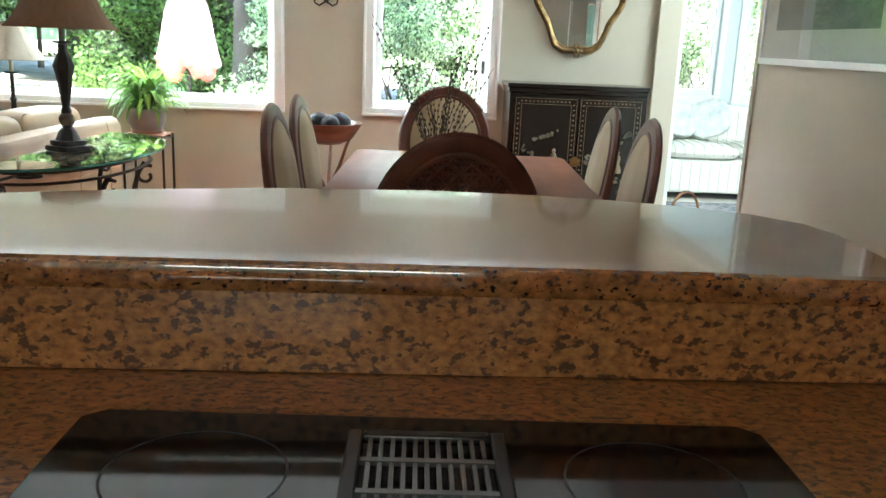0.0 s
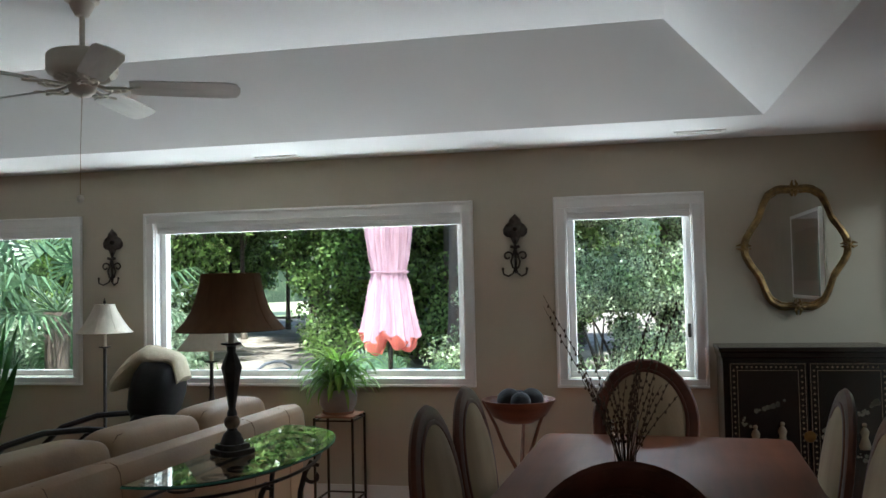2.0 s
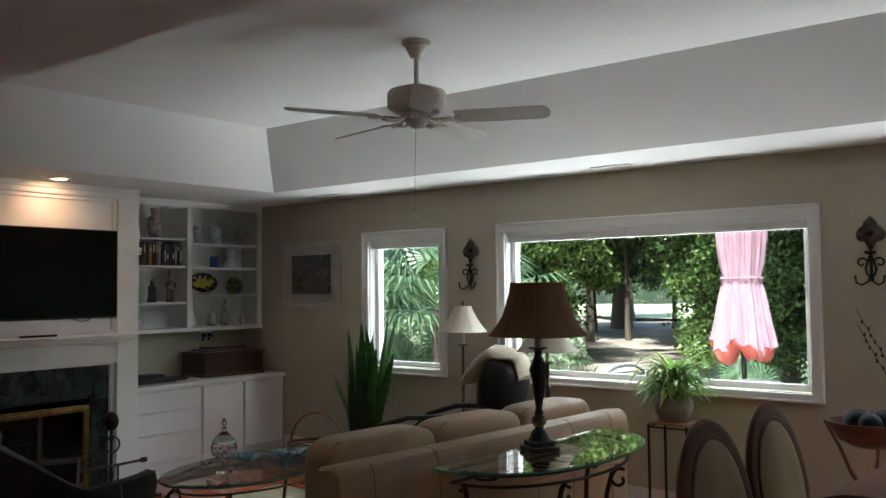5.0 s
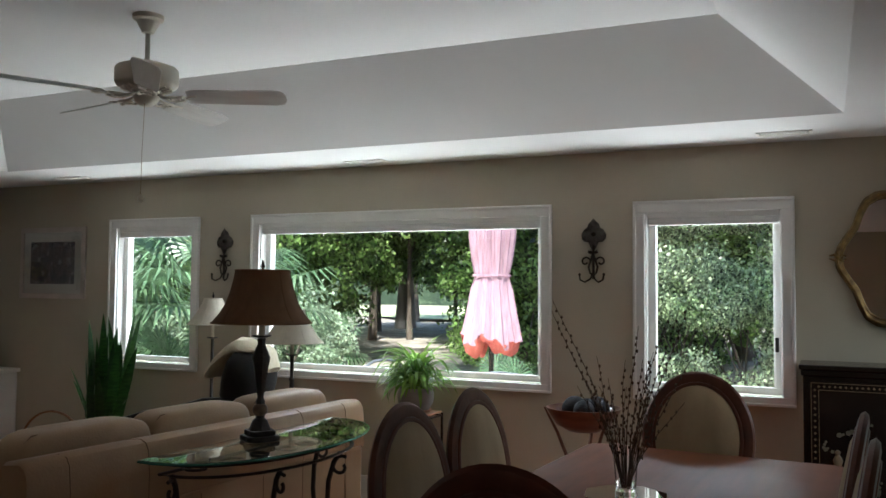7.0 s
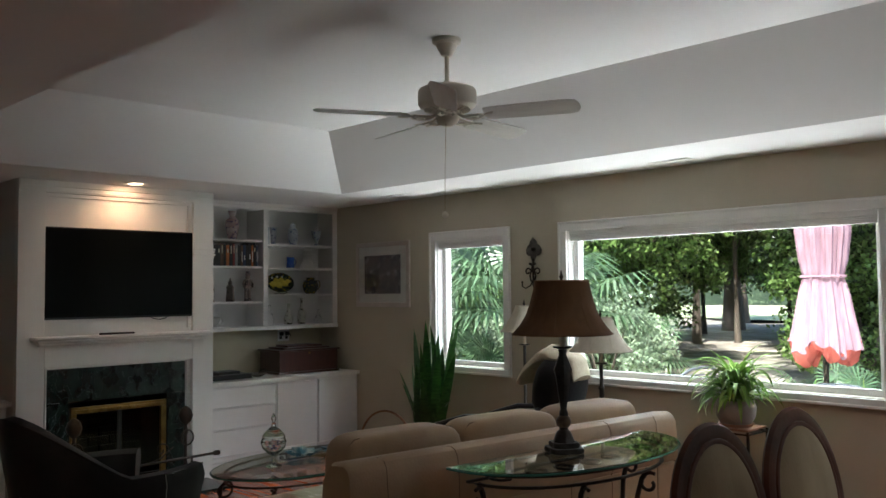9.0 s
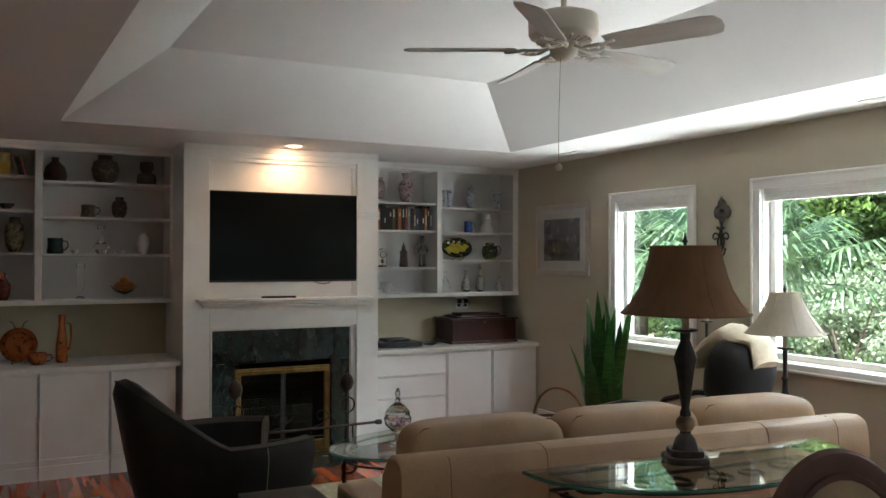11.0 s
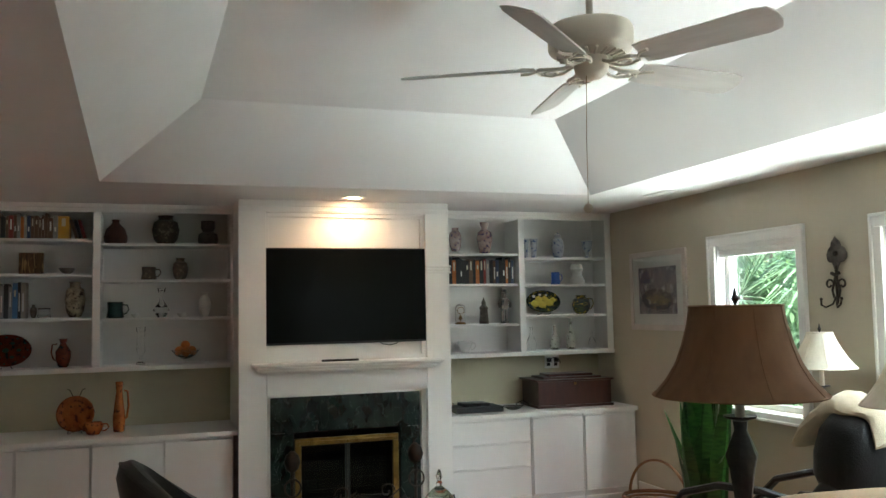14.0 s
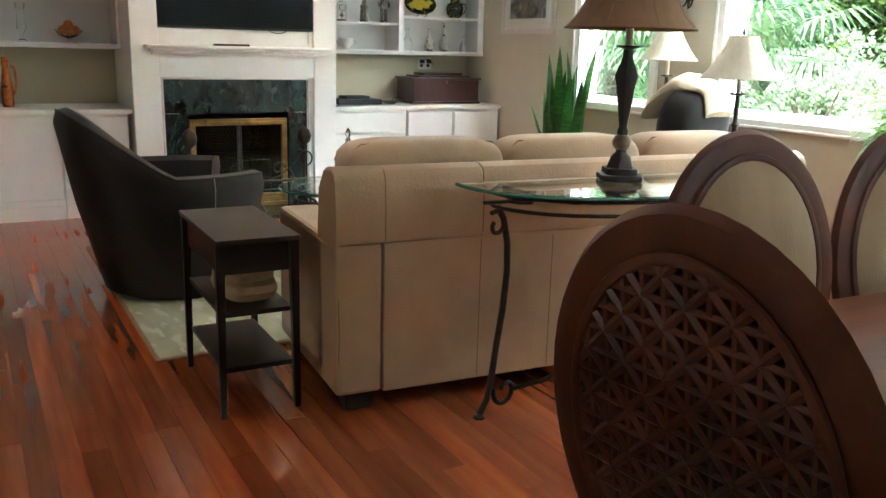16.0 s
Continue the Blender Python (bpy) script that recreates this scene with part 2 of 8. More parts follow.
M_GRASSB = mat("strap_leaf_grass", (0.11, 0.22, 0.035), (0.20, 0.30, 0.06), 2, 0.5, island=0.4, sss=0.35)
M_GROUND = mat("leaf_litter_ground", (0.38, 0.34, 0.29), (0.20, 0.17, 0.135), 0.55, 0.95, bump=0.8, bscale=9, spots=(0.46, 0.41, 0.35), spot_scale=2.2, spot_lo=0.55)
M_LAWN = mat("mown_lawn", (0.36, 0.42, 0.22), (0.42, 0.47, 0.28), 0.7, 0.95, bump=0.5, bscale=20)
M_PATIO = mat("patio_concrete", (0.36, 0.34, 0.31), (0.30, 0.28, 0.25), 2.5, 0.9, bump=0.4, bscale=60)
M_PINK = mat("faded_pink_canvas", (0.50, 0.34, 0.41), (0.38, 0.22, 0.27), 6, 0.85, stretch=(6, 6, 0.6), bump=0.3, bscale=60, sss=0.3)
M_CORAL = mat("coral_canvas", (0.72, 0.20, 0.16), (0.62, 0.15, 0.12), 6, 0.85, bump=0.3, sss=0.3)
M_FLEECE = mat("cream_fleece", (0.56, 0.48, 0.35), (0.47, 0.40, 0.28), 22, 0.95, bump=1.0, bscale=220)
M_REDWOOD = mat("red_mahogany_box", (0.035, 0.010, 0.008), (0.06, 0.017, 0.012), 5, 0.3, stretch=(1, 6, 1), coat=0.3)
M_PRINT = mat("muted_landscape_print", (0.06, 0.07, 0.11), (0.22, 0.17, 0.17), 9, 0.5, spots=(0.34, 0.33, 0.36), spot_scale=16, spot_lo=0.58)
M_PRINT2 = mat("grey_shore_print", (0.12, 0.13, 0.125), (0.19, 0.20, 0.19), 5, 0.35, stretch=(1, 1, 3))
# emission added to brighten the backdrop, whose near face lies in shade
M_FARWOOD = mat("glowing_far_wood", (0.010, 0.022, 0.010), (0.05, 0.08, 0.035), 0.5, 0.9, spots=(0.13, 0.18, 0.09), spot_scale=3.2, spot_lo=0.58, stretch=(1, 1, 0.8), emit=((0.03, 0.042, 0.033), 0.5))
# brick tone darkened to near black all over
M_BRICK = mat("dark_firebrick", (0.024, 0.019, 0.016), (0.011, 0.009, 0.008), 9, 0.9, bump=0.5, objvar=0.2)
M_PAPER = mat("white_china", (0.70, 0.69, 0.66), (0.66, 0.65, 0.62), 8, 0.25)


def glaze(name, c1, c2, spot=None, rough=0.25, scale=22):
    return mat(name, c1, c2, scale, rough, spots=spot, spot_scale=38, spot_lo=0.56)


# ---- shaping helpers ----
def box(bm, x0, x1, y0, y1, z0, z1, bev=0.0):
    vs = [bm.verts.new((x, y, z)) for z in (z0, z1) for y in (y0, y1) for x in (x0, x1)]
    fs = [bm.faces.new([vs[i] for i in f]) for f in ((0, 2, 3, 1), (4, 5, 7, 6), (0, 1, 5, 4), (2, 6, 7, 3), (0, 4, 6, 2), (1, 3, 7, 5))]
    if bev:
        es = list({e for f in fs for e in f.edges})
        bmesh.ops.bevel(bm, geom=es, offset=bev, segments=2, affect="EDGES", profile=0.5)
    return vs


def lathe(bm, prof, n=20, c=(0, 0), squash=1.0, star=0.0, flutes=0, cap=True):
    rings = []
    for r, z in prof:
        ring = []
        for i in range(n):
            a = 2 * math.pi * i / n
            k = r * (1 + star * math.cos(flutes * a))
            ring.append(bm.verts.new((c[0] + k * math.cos(a), c[1] + k * math.sin(a) * squash, z)))
        rings.append(ring)
    for a, b in zip(rings, rings[1:]):
        for i in range(n):
            bm.faces.new((a[i], a[(i + 1) % n], b[(i + 1) % n], b[i]))
    if cap:
        if prof[0][0] > 1e-4:
            bm.faces.new(rings[0][::-1])
        if prof[-1][0] > 1e-4:
            bm.faces.new(rings[-1])
    return rings


def tube(bm, pts, r, n=8, closed=False, flat=1.0):
    pts = [Vector(p) for p in pts]
    k = len(pts)
    rings, side = [], None
    for i, p in enumerate(pts):
        a = pts[(i - 1) % k] if (closed or i) else p
        b = pts[(i + 1) % k] if (closed or i < k - 1) else p
        d = (b - a).normalized()
        if side is None:
            side = d.cross(Vector((0, 0, 1)))
            side = side.normalized() if side.length > 0.05 else Vector((1, 0, 0))
        side = (side - d * side.dot(d))
        side = side.normalized() if side.length > 1e-6 else d.orthogonal().normalized()
        up = d.cross(side)
        rr = r[i] if isinstance(r, (list, tuple)) else r
        rings.append([bm.verts.new(p + side * (rr * math.cos(2 * math.pi * j / n)) + up * (rr * flat * math.sin(2 * math.pi * j / n))) for j in range(n)])
    m = k if closed else k - 1
    for i in range(m):
        a, b = rings[i], rings[(i + 1) % k]
        for j in range(n):
            bm.faces.new((a[j], a[(j + 1) % n], b[(j + 1) % n], b[j]))
    if not closed:
        bm.faces.new(rings[0][::-1])
        bm.faces.new(rings[-1])


def prism(bm, pts, z0, z1, bev=0.0):
    lo = [bm.verts.new((x, y, z0)) for x, y in pts]
    hi = [bm.verts.new((x, y, z1)) for x, y in pts]
    fs = [bm.faces.new(lo[::-1]), bm.faces.new(hi)]
    n = len(pts)
    for i in range(n):
        fs.append(bm.faces.new((lo[i], lo[(i + 1) % n], hi[(i + 1) % n], hi[i])))
    if bev:
        bmesh.ops.bevel(bm, geom=list(set(fs[0].edges) | set(fs[1].edges)), offset=bev, segments=2, affect="EDGES", profile=0.5)


def pillow(bm, cx, cy, cz, sx, sy, sz, p=3.2, n=14, m=8, sag=0.0, pv=2.6):
    """A soft block: a superellipsoid with squarish outline."""
    rings = []
    for j in range(m + 1):
        v = -math.pi / 2 + math.pi * j / m
        ring = []
        for i in range(4 * (n // 2)):
            u = 2 * math.pi * i / (4 * (n // 2))
            e, e2 = 2 / p, 2 / pv
            cu, su, cv, sv = math.cos(u), math.sin(u), math.cos(v), math.sin(v)
            f = lambda w, k: math.copysign(abs(w) ** k, w)
            x, y, z = f(cv, e2) * f(cu, e), f(cv, e2) * f(su, e), f(sv, e2)
            ring.append(bm.verts.new((cx + sx * x, cy + sy * y, cz + sz * z - sag * (1 - y * y) * (z > 0) * 0.5)))
        rings.append(ring)
    for a, b in zip(rings, rings[1:]):
        k = len(a)
        for i in range(k):
            bm.faces.new((a[i], a[(i + 1) % k], b[(i + 1) % k], b[i]))
    bmesh.ops.remove_doubles(bm, verts=rings[0] + rings[-1], dist=1e-4)


def finish(bm, name, smooth=38):
    bm.normal_update()
    bmesh.ops.recalc_face_normals(bm, faces=bm.faces)
    lim = radians(smooth)
    area = {f: f.calc_area() for f in bm.faces}
    for f in bm.faces:
        # a large face with narrow bevels round it stays flat
        near_ = [(area[g], f.normal.dot(g.normal)) for e in f.edges for g in e.link_faces if g is not f]
        f.smooth = not (near_ and max(a for a, _ in near_) < area[f] / 4 and any(d > 0.3 for _, d in near_))
    for e in bm.edges:
        if len(e.link_faces) == 2 and e.calc_face_angle(0) > lim:
            e.smooth = False
    me = bpy.data.meshes.new(name)
    bm.to_mesh(me)
    bm.free()
    return me


def part(name, bm, material, parent=None, label="", m=None, kind=""):
    me = finish(bm, name)
    me.materials.append(material)
    ob = new(name, me)
    if parent is not None:
        ob.parent = parent
    if m is not None:
        ob.matrix_basis = m
    return tagged(ob, label, kind=kind)


def shape(fn, *args, **kw):
    bm = bmesh.new()
    fn(bm, *args, **kw)
    return bm


def boxes(*rows, bev=0.0):
    bm = bmesh.new()
    for r in rows:
        box(bm, *r[:6], bev=bev)
    return bm


def thing(name, m, label, category, group=""):
    ob = new(name)
    ob.empty_display_size = 0.1
    ob.matrix_basis = m
    return tagged(ob, label, category, group)


def solid(name, bm, material, m, label, category, group=""):
    """A thing of one mesh."""
    return tagged(part(name, bm, material, None, label, m), category=category, group=group)


def setting(name, bm, material, label=""):
    return part(name, bm, material, None, label, kind="structure")


def spiral(cx, cz, r0, r1, a0, a1, n=14, plane="xz", fix=0.0):
    out = []
    for i in range(n + 1):
        k = i / n
        a, r = radians(a0 + (a1 - a0) * k), r0 + (r1 - r0) * k
        u, v = cx + r * math.cos(a), cz + r * math.sin(a)
        out.append((u, fix, v) if plane == "xz" else (fix, u, v))
    return out


# ---- added lamps and the house's recessed light ----
# added lamps for skylight from above and light thrown up from the sunny patio, at each window
for (wx0, wx1), watts in zip(WINS, (0.40, 1.0, 0.42)):
    wx, ww = (wx0 + wx1) / 2, wx1 - wx0 - 0.2
    window_light((wx, WN + 0.58, 2.48), (wx, WN - 0.75, 0.55), ww, 0.6, 42 * watts)
    window_light((wx, WN + 0.70, 0.42), (wx, WN - 0.9, 2.455), ww, 0.7, 35 * watts, (1.0, 0.98, 0.93))
# unseen warm fill lamp south of the house, added for the kitchen side
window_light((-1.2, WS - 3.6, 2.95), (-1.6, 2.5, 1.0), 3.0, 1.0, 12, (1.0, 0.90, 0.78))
# fill lamp added under the sunroom ceiling, where no fixture is known
window_light((3.3, 5.6, 2.86), (3.0, 6.2, 0.0), 2.2, 2.2, 42, (0.95, 0.98, 1.0))
spot = bpy.data.lights.new("recessed_light_beam", "SPOT")
spot.energy, spot.spot_size, spot.spot_blend, spot.color, spot.shadow_soft_size = 5.0, radians(160), 1.0, (1.0, 0.52, 0.28), 0.08
spot_ob = new("recessed_light_beam", spot)
spot_ob.matrix_basis = look((-6.02, 3.84, HC - 0.015), (-6.45, 3.84, 1.7))

# ---- floor, walls, ceiling ----
setting("subfloor", boxes((WW - 0.7, WE + 0.16, WS - 0.16, WN + 0.16, -0.10, -0.013)), M_BLKWOOD)
floor = tagged(new("floor"), "reddish heart pine plank floor with a satin finish", kind="structure")


def wall_x(name, y0, y1, x0, x1, openings, h, material, label=""):
    """A wall along x with rectangular openings (x from, to, z from, to)."""
    rows, last = [], x0
    for a, b, z0, z1 in sorted(openings):
        rows += [(last, a, y0, y1, 0, h)]
        if z0 > 0.01:
            rows.append((a, b, y0, y1, 0, z0))
        rows.append((a, b, y0, y1, z1, h))
        last = b
    rows.append((last, x1, y0, y1, 0, h))
    return setting(name, boxes(*rows), material, label)


OPEN = [(a + CAS - 0.01, b - CAS + 0.01, WZ0 + 0.06, WZ1 - CAS + 0.01) for a, b in WINS]
wall_x("wall_north", WN, WN + 0.16, WW - 0.7, WE + 0.16, OPEN, HC + 0.02, M_WALL, "tan painted wall with three windows")
# unseen wall with an assumed opening that lets the south fill lamp in
wall_x("wall_south", WS - 0.16, WS, WW - 0.7, WE + 0.16, [(-2.3, -0.1, 1.0, 2.1)], HC + 0.02, M_WALL, "tan painted kitchen wall")
setting("wall_east", boxes((WE, WE + 0.16, WS, 4.52, 0, HC + 0.02), (WE, WE + 0.16, 4.52, 6.255, 2.10, HC + 0.02), (WE, WE + 0.16, 6.255, WN, 0, HC + 0.02)), M_WALL,
        "tan painted wall with a cased-out opening to the sunroom")
setting("wall_west", boxes((WW - 0.7, WW, WS, YL - 0.03, 0, HC + 0.02), (WW - 0.76, XB - 0.01, YL - 0.03, WN, 0, HC + 0.02)), M_NICHE, "tan painted wall behind the built-in shelves")
# tray ceiling
bm = bmesh.new()
ox0, ox1, oy0, oy1 = WW - 0.7, WE + 0.16, WS - 0.1, WN
lx0, lx1, ly0, ly1 = -5.58, 0.48, 2.155, 5.53
ux0, ux1, uy0, uy1 = -5.03, -0.07, 2.73, 4.98
rings = [[bm.verts.new(p) for p in ((a, c, z), (b, c + sk, z), (b, d, z), (a, d, z))] for a, b, c, d, z, sk in
         ((ox0, ox1, oy0, oy1, HC, 0), (lx0, lx1, ly0, ly1, HC, 0.17), (ux0, ux1, uy0, uy1, HT, 0.1), (ux0, ux1, uy0, uy1, HT + 0.2, 0), (ox0, ox1, oy0, oy1, HT + 0.2, 0))]
for a, b in ((0, 1), (1, 2)):
    for i in range(4):
        j = (i + 1) % 4
        bm.faces.new((rings[a][i], rings[a][j], rings[b][j], rings[b][i]))
bm.faces.new(rings[2])
bm.faces.new(rings[4])
for i in range(4):
    j = (i + 1) % 4
    bm.faces.new((rings[0][i], rings[0][j], rings[4][j], rings[4][i]))
bmesh.ops.delete(bm, geom=rings[3], context="VERTS")
for f in bm.faces:
    f.smooth = False
ceil_mesh = setting("ceiling", bm, M_CEIL, "white tray ceiling with sloping sides")
ceil_mesh.data.shade_flat()
# unseen slab above the ceiling, added to block light from overhead
setting("roof_light_block", boxes((WW - 0.9, WE + 0.3, WS - 0.3, WN + 0.17, HT + 0.26, HT + 0.4)), M_BLKWOOD)

# baseboards
for name, r in (("baseboard_north", (XF + 0.02, WE, WN - 0.016, WN - 0.001, 0, 0.185)), ("baseboard_west", (WW + 0.001, WW + 0.016, WS, 0.93, 0, 0.14)),
                ("baseboard_south", (WW, WE, WS + 0.001, WS + 0.016, 0, 0.14)), ("baseboard_east", (WE - 0.016, WE - 0.001, WS, 4.50, 0, 0.185))):
    setting(name, boxes(r, bev=0.004), M_WHITE)
setting("trim_west", boxes((WW, WW + 0.02, 0.80, 0.90, 0, 2.2), bev=0.004), M_WHITE, "white door casing")
setting("trim_east", boxes((WE - 0.012, WE - 0.001, 4.475, 4.515, 0, 2.12), bev=0.003), M_WALL)
setting("threshold", boxes((WE - 0.03, WE + 0.15, 4.52, 6.25, -0.02, 0.006), bev=0.002), M_PLANK)


def window(k, a, b):
    """A fixed window: casing, jamb liner, sash, glass, sill and a rolled blind at its head."""
    w = tagged(new("window_%d" % k), "white-trimmed window with a rolled white blind at its head", kind="structure")
    z0, z1, y = WZ0, WZ1, WN
    bm = bmesh.new()
    c = CAS
    for x0, x1, za, zb in ((a, b, z1 - c, z1), (a, b, z0, z0 + c * 0.75), (a, a + c, z0 + c * 0.75, z1 - c), (b - c, b, z0 + c * 0.75, z1 - c)):
        box(bm, x0, x1, y - 0.022, y - 0.001, za, zb, 0.004)
    for x0, x1, za, zb in ((a, b, z1 - 0.02, z1), (a, b, z0, z0 + 0.018), (a, a + 0.02, z0 + 0.018, z1 - 0.02), (b - 0.02, b, z0 + 0.018, z1 - 0.02)):
        box(bm, x0, x1, y - 0.034, y - 0.0225, za, zb, 0.004)
    part("window_frame", bm, M_WHITE, w)
    ia, ib, iz0, iz1 = a + c - 0.008, b - c + 0.008, z0 + c * 0.75 - 0.004, z1 - c + 0.008
    part("jamb_liner", boxes((ia, ia + 0.016, y, y + 0.15, iz0, iz1), (ib - 0.016, ib, y, y + 0.15, iz0, iz1), (ia, ib, y, y + 0.15, iz1, iz1 + 0.012), bev=0.002), M_WHITE, w)
    part("window_sill", boxes((ia, ib, y - 0.012, y + 0.15, iz0 - 0.012, iz0 + 0.004), bev=0.004), M_WHITE, w)
    s = 0.045
    bm = bmesh.new()
    for x0, x1, za, zb in ((ia + 0.017, ib - 0.017, iz0 + 0.005, iz0 + 0.005 + s), (ia + 0.017, ib - 0.017, iz1 - s, iz1 - 0.001),
                           (ia + 0.017, ia + 0.017 + s, iz0 + 0.006 + s, iz1 - s - 0.001), (ib - 0.017 - s, ib - 0.017, iz0 + 0.006 + s, iz1 - s - 0.001)):
        box(bm, x0, x1, y + 0.09, y + 0.13, za, zb, 0.005)
        box(bm, x0 + (0.012 if x1 - x0 < 0.1 and x0 > a + 0.3 else 0), x1, y + 0.065, y + 0.089, za, zb, 0.003) if x1 - x0 < 0.1 else None
    part("sash", bm, M_WHITE, w)
    g = part("pane", boxes((ia + 0.05, ib - 0.05, y + 0.108, y + 0.112, iz0 + 0.04, iz1 - 0.04)), M_GLASS, w)
    g.visible_shadow = False
    blind = thing("roller_blind", pose(0, 0, 0), "white cellular blind rolled up at the head of the window", "blind")
    part("head_rail", boxes((ia + 0.018, ib - 0.018, y + 0.005, y + 0.06, iz1 - 0.042, iz1 - 0.002), bev=0.006), M_WHITE, blind)
    bm = bmesh.new()
    for i in range(4):
        box(bm, ia + 0.022, ib - 0.022, y + 0.010, y + 0.055, iz1 - 0.054 - 0.011 * i, iz1 - 0.044 - 0.011 * i, 0.004)
    part("folded_cloth", bm, M_WHITE, blind)
    if k == 3:
        latch = part("latch", boxes((ib - 0.052, ib - 0.03, y + 0.052, y + 0.064, 1.18, 1.27), bev=0.005), M_STEEL, w)


for i, (a, b) in enumerate(WINS):
    window(i + 1, a, b)


def vent(x, y, w=0.30, d=0.10):
    v = thing("ceiling_vent", pose(x, y, HC), "white slatted ceiling air vent", "vent", "ceiling vents")
    part("vent_frame", boxes((-w / 2, w / 2, -d / 2, -d / 2 + 0.018, -0.008, -0.001), (-w / 2, w / 2, d / 2 - 0.018, d / 2, -0.008, -0.001),
                             (-w / 2, -w / 2 + 0.018, -d / 2 + 0.018, d / 2 - 0.018, -0.008, -0.001), (w / 2 - 0.018, w / 2, -d / 2 + 0.018, d / 2 - 0.018, -0.008, -0.001), (-0.006, 0.006, -d / 2 + 0.018, d / 2 - 0.018, -0.007, -0.001)), M_WHITE, v)
    part("vent_backing", boxes((-w / 2 + 0.018, w / 2 - 0.018, -d / 2 + 0.018, d / 2 - 0.018, -0.002, -0.001)), M_BLKPL, v)
    bm = bmesh.new()
    for i in range(9):
        for s in (-1, 1):
            x0 = s * (0.014 + i * (w / 2 - 0.035) / 9)
            box(bm, x0 - 0.004, x0 + 0.004, -d / 2 + 0.019, d / 2 - 0.019, -0.006, -0.003)
    part("slats", bm, M_WHITE, v)


for x, y in ((-5.39, 5.99), (-2.60, 6.06), (0.175, 5.98)):
    vent(x, y)

# ---- chimney breast, mantel and fireplace ----
ch = tagged(new("chimney_breast"), "white panelled chimney breast above a marble fireplace", kind="structure")
FY0, FY1 = 3.265, 4.385          # marble surround
for r in ((XB, XC - 0.045, YC0, YC1, 1.02, HC), (XB, XC - 0.045, YC0, 3.369, 0, 1.02), (XB, XC - 0.045, 4.281, YC1, 0, 1.02), (XB, XB + 0.18, 3.369, 4.281, 0, 1.02), (XB + 0.18, XC - 0.045, 3.369, 4.281, 0.801, 1.02)):
    part("panel_wall", boxes(r), M_WHITE, ch)
part("stile", boxes((XC - 0.045, XC, YC0, 3.235, 0, HC - 0.002), bev=0.004), M_WHITE, ch)
part("stile", boxes((XC - 0.045, XC, 4.44, YC1, 0, HC - 0.002), bev=0.004), M_WHITE, ch)
part("top_rail", boxes((XC - 0.045, XC, 3.236, 4.439, 2.36, HC - 0.002), bev=0.004), M_WHITE, ch)
part("frieze", boxes((XC - 0.045, XC, 3.236, 4.439, 1.035, 1.235), bev=0.004), M_WHITE, ch)
part("panel_moulding", boxes((XC - 0.046, XC - 0.02, 3.236, 4.439, 2.33, 2.359), (XC - 0.046, XC - 0.02, 3.236, 3.258, 1.3, 2.33), (XC - 0.046, XC - 0.025, 4.405, 4.439, 1.3, 2.33),
                             (XC - 0.03, XC - 0.005, 4.39, 4.402, 0.0, 1.03), (XC - 0.03, XC - 0.005, 3.246, 3.258, 0.0, 1.03), (XC - 0.03, XC - 0.005, 3.258, 4.39, 1.022, 1.034), bev=0.003), M_WHITE, ch)
part("crown", boxes((XC + 0.0005, XC + 0.014, YC0 + 0.005, YC1 - 0.005, HC - 0.05, HC - 0.004), (XC + 0.0005, XC + 0.008, YC0 + 0.005, YC1 - 0.005, HC - 0.085, HC - 0.055), bev=0.003), M_WHITE, ch)
part("cross_moulding", boxes((XC + 0.0005, XC + 0.018, 4.44, YC1 + 0.01, 1.955, 1.97), (XC + 0.0005, XC + 0.014, 4.44, YC1 + 0.006, 1.93, 1.95), (XC + 0.0005, XC + 0.018, 4.44, YC1 + 0.01, 1.91, 1.925), bev=0.003), M_WHITE, ch)
mantel = thing("mantel_shelf", pose(0, 0, 0), "white painted wooden mantel shelf", "mantel")
part("shelf_board", boxes((XC - 0.02, -6.10, 3.13, 4.545, 1.245, 1.272), bev=0.008), M_WHITE, mantel)
part("bed_moulding", boxes((XC + 0.001, -6.13, 3.16, 4.52, 1.222, 1.2445), (XC + 0.001, -6.16, 3.18, 4.50, 1.20, 1.2215), bev=0.006), M_WHITE, mantel)
sur = tagged(new("fireplace_surround"), "dark green-black veined marble fireplace surround", kind="structure")
part("firebox", boxes((XB + 0.1805, XB + 0.199, 3.37, 4.28, 0.0, 0.80), (XB + 0.19, XC - 0.046, 3.37, 3.415, 0.0, 0.77), (XB + 0.19, XC - 0.046, 4.245, 4.28, 0.0, 0.77), (XB + 0.19, XC - 0.046, 3.37, 4.28, 0.771, 0.80)), M_BRICK, sur)
for r in ((XC - 0.045, XC - 0.028, FY0, FY1, 0.765, 1.02), (XC - 0.045, XC - 0.028, FY0, 3.43, 0.0, 0.763), (XC - 0.045, XC - 0.028, 4.23, FY1, 0.0, 0.763)):
    part("marble_slab", boxes(r, bev=0.002), M_MARBLE, sur)
part("marble_slab", boxes((XC - 0.027, -5.80, 3.10, 4.58, 0.0, 0.022), bev=0.003), M_MARBLE, sur)
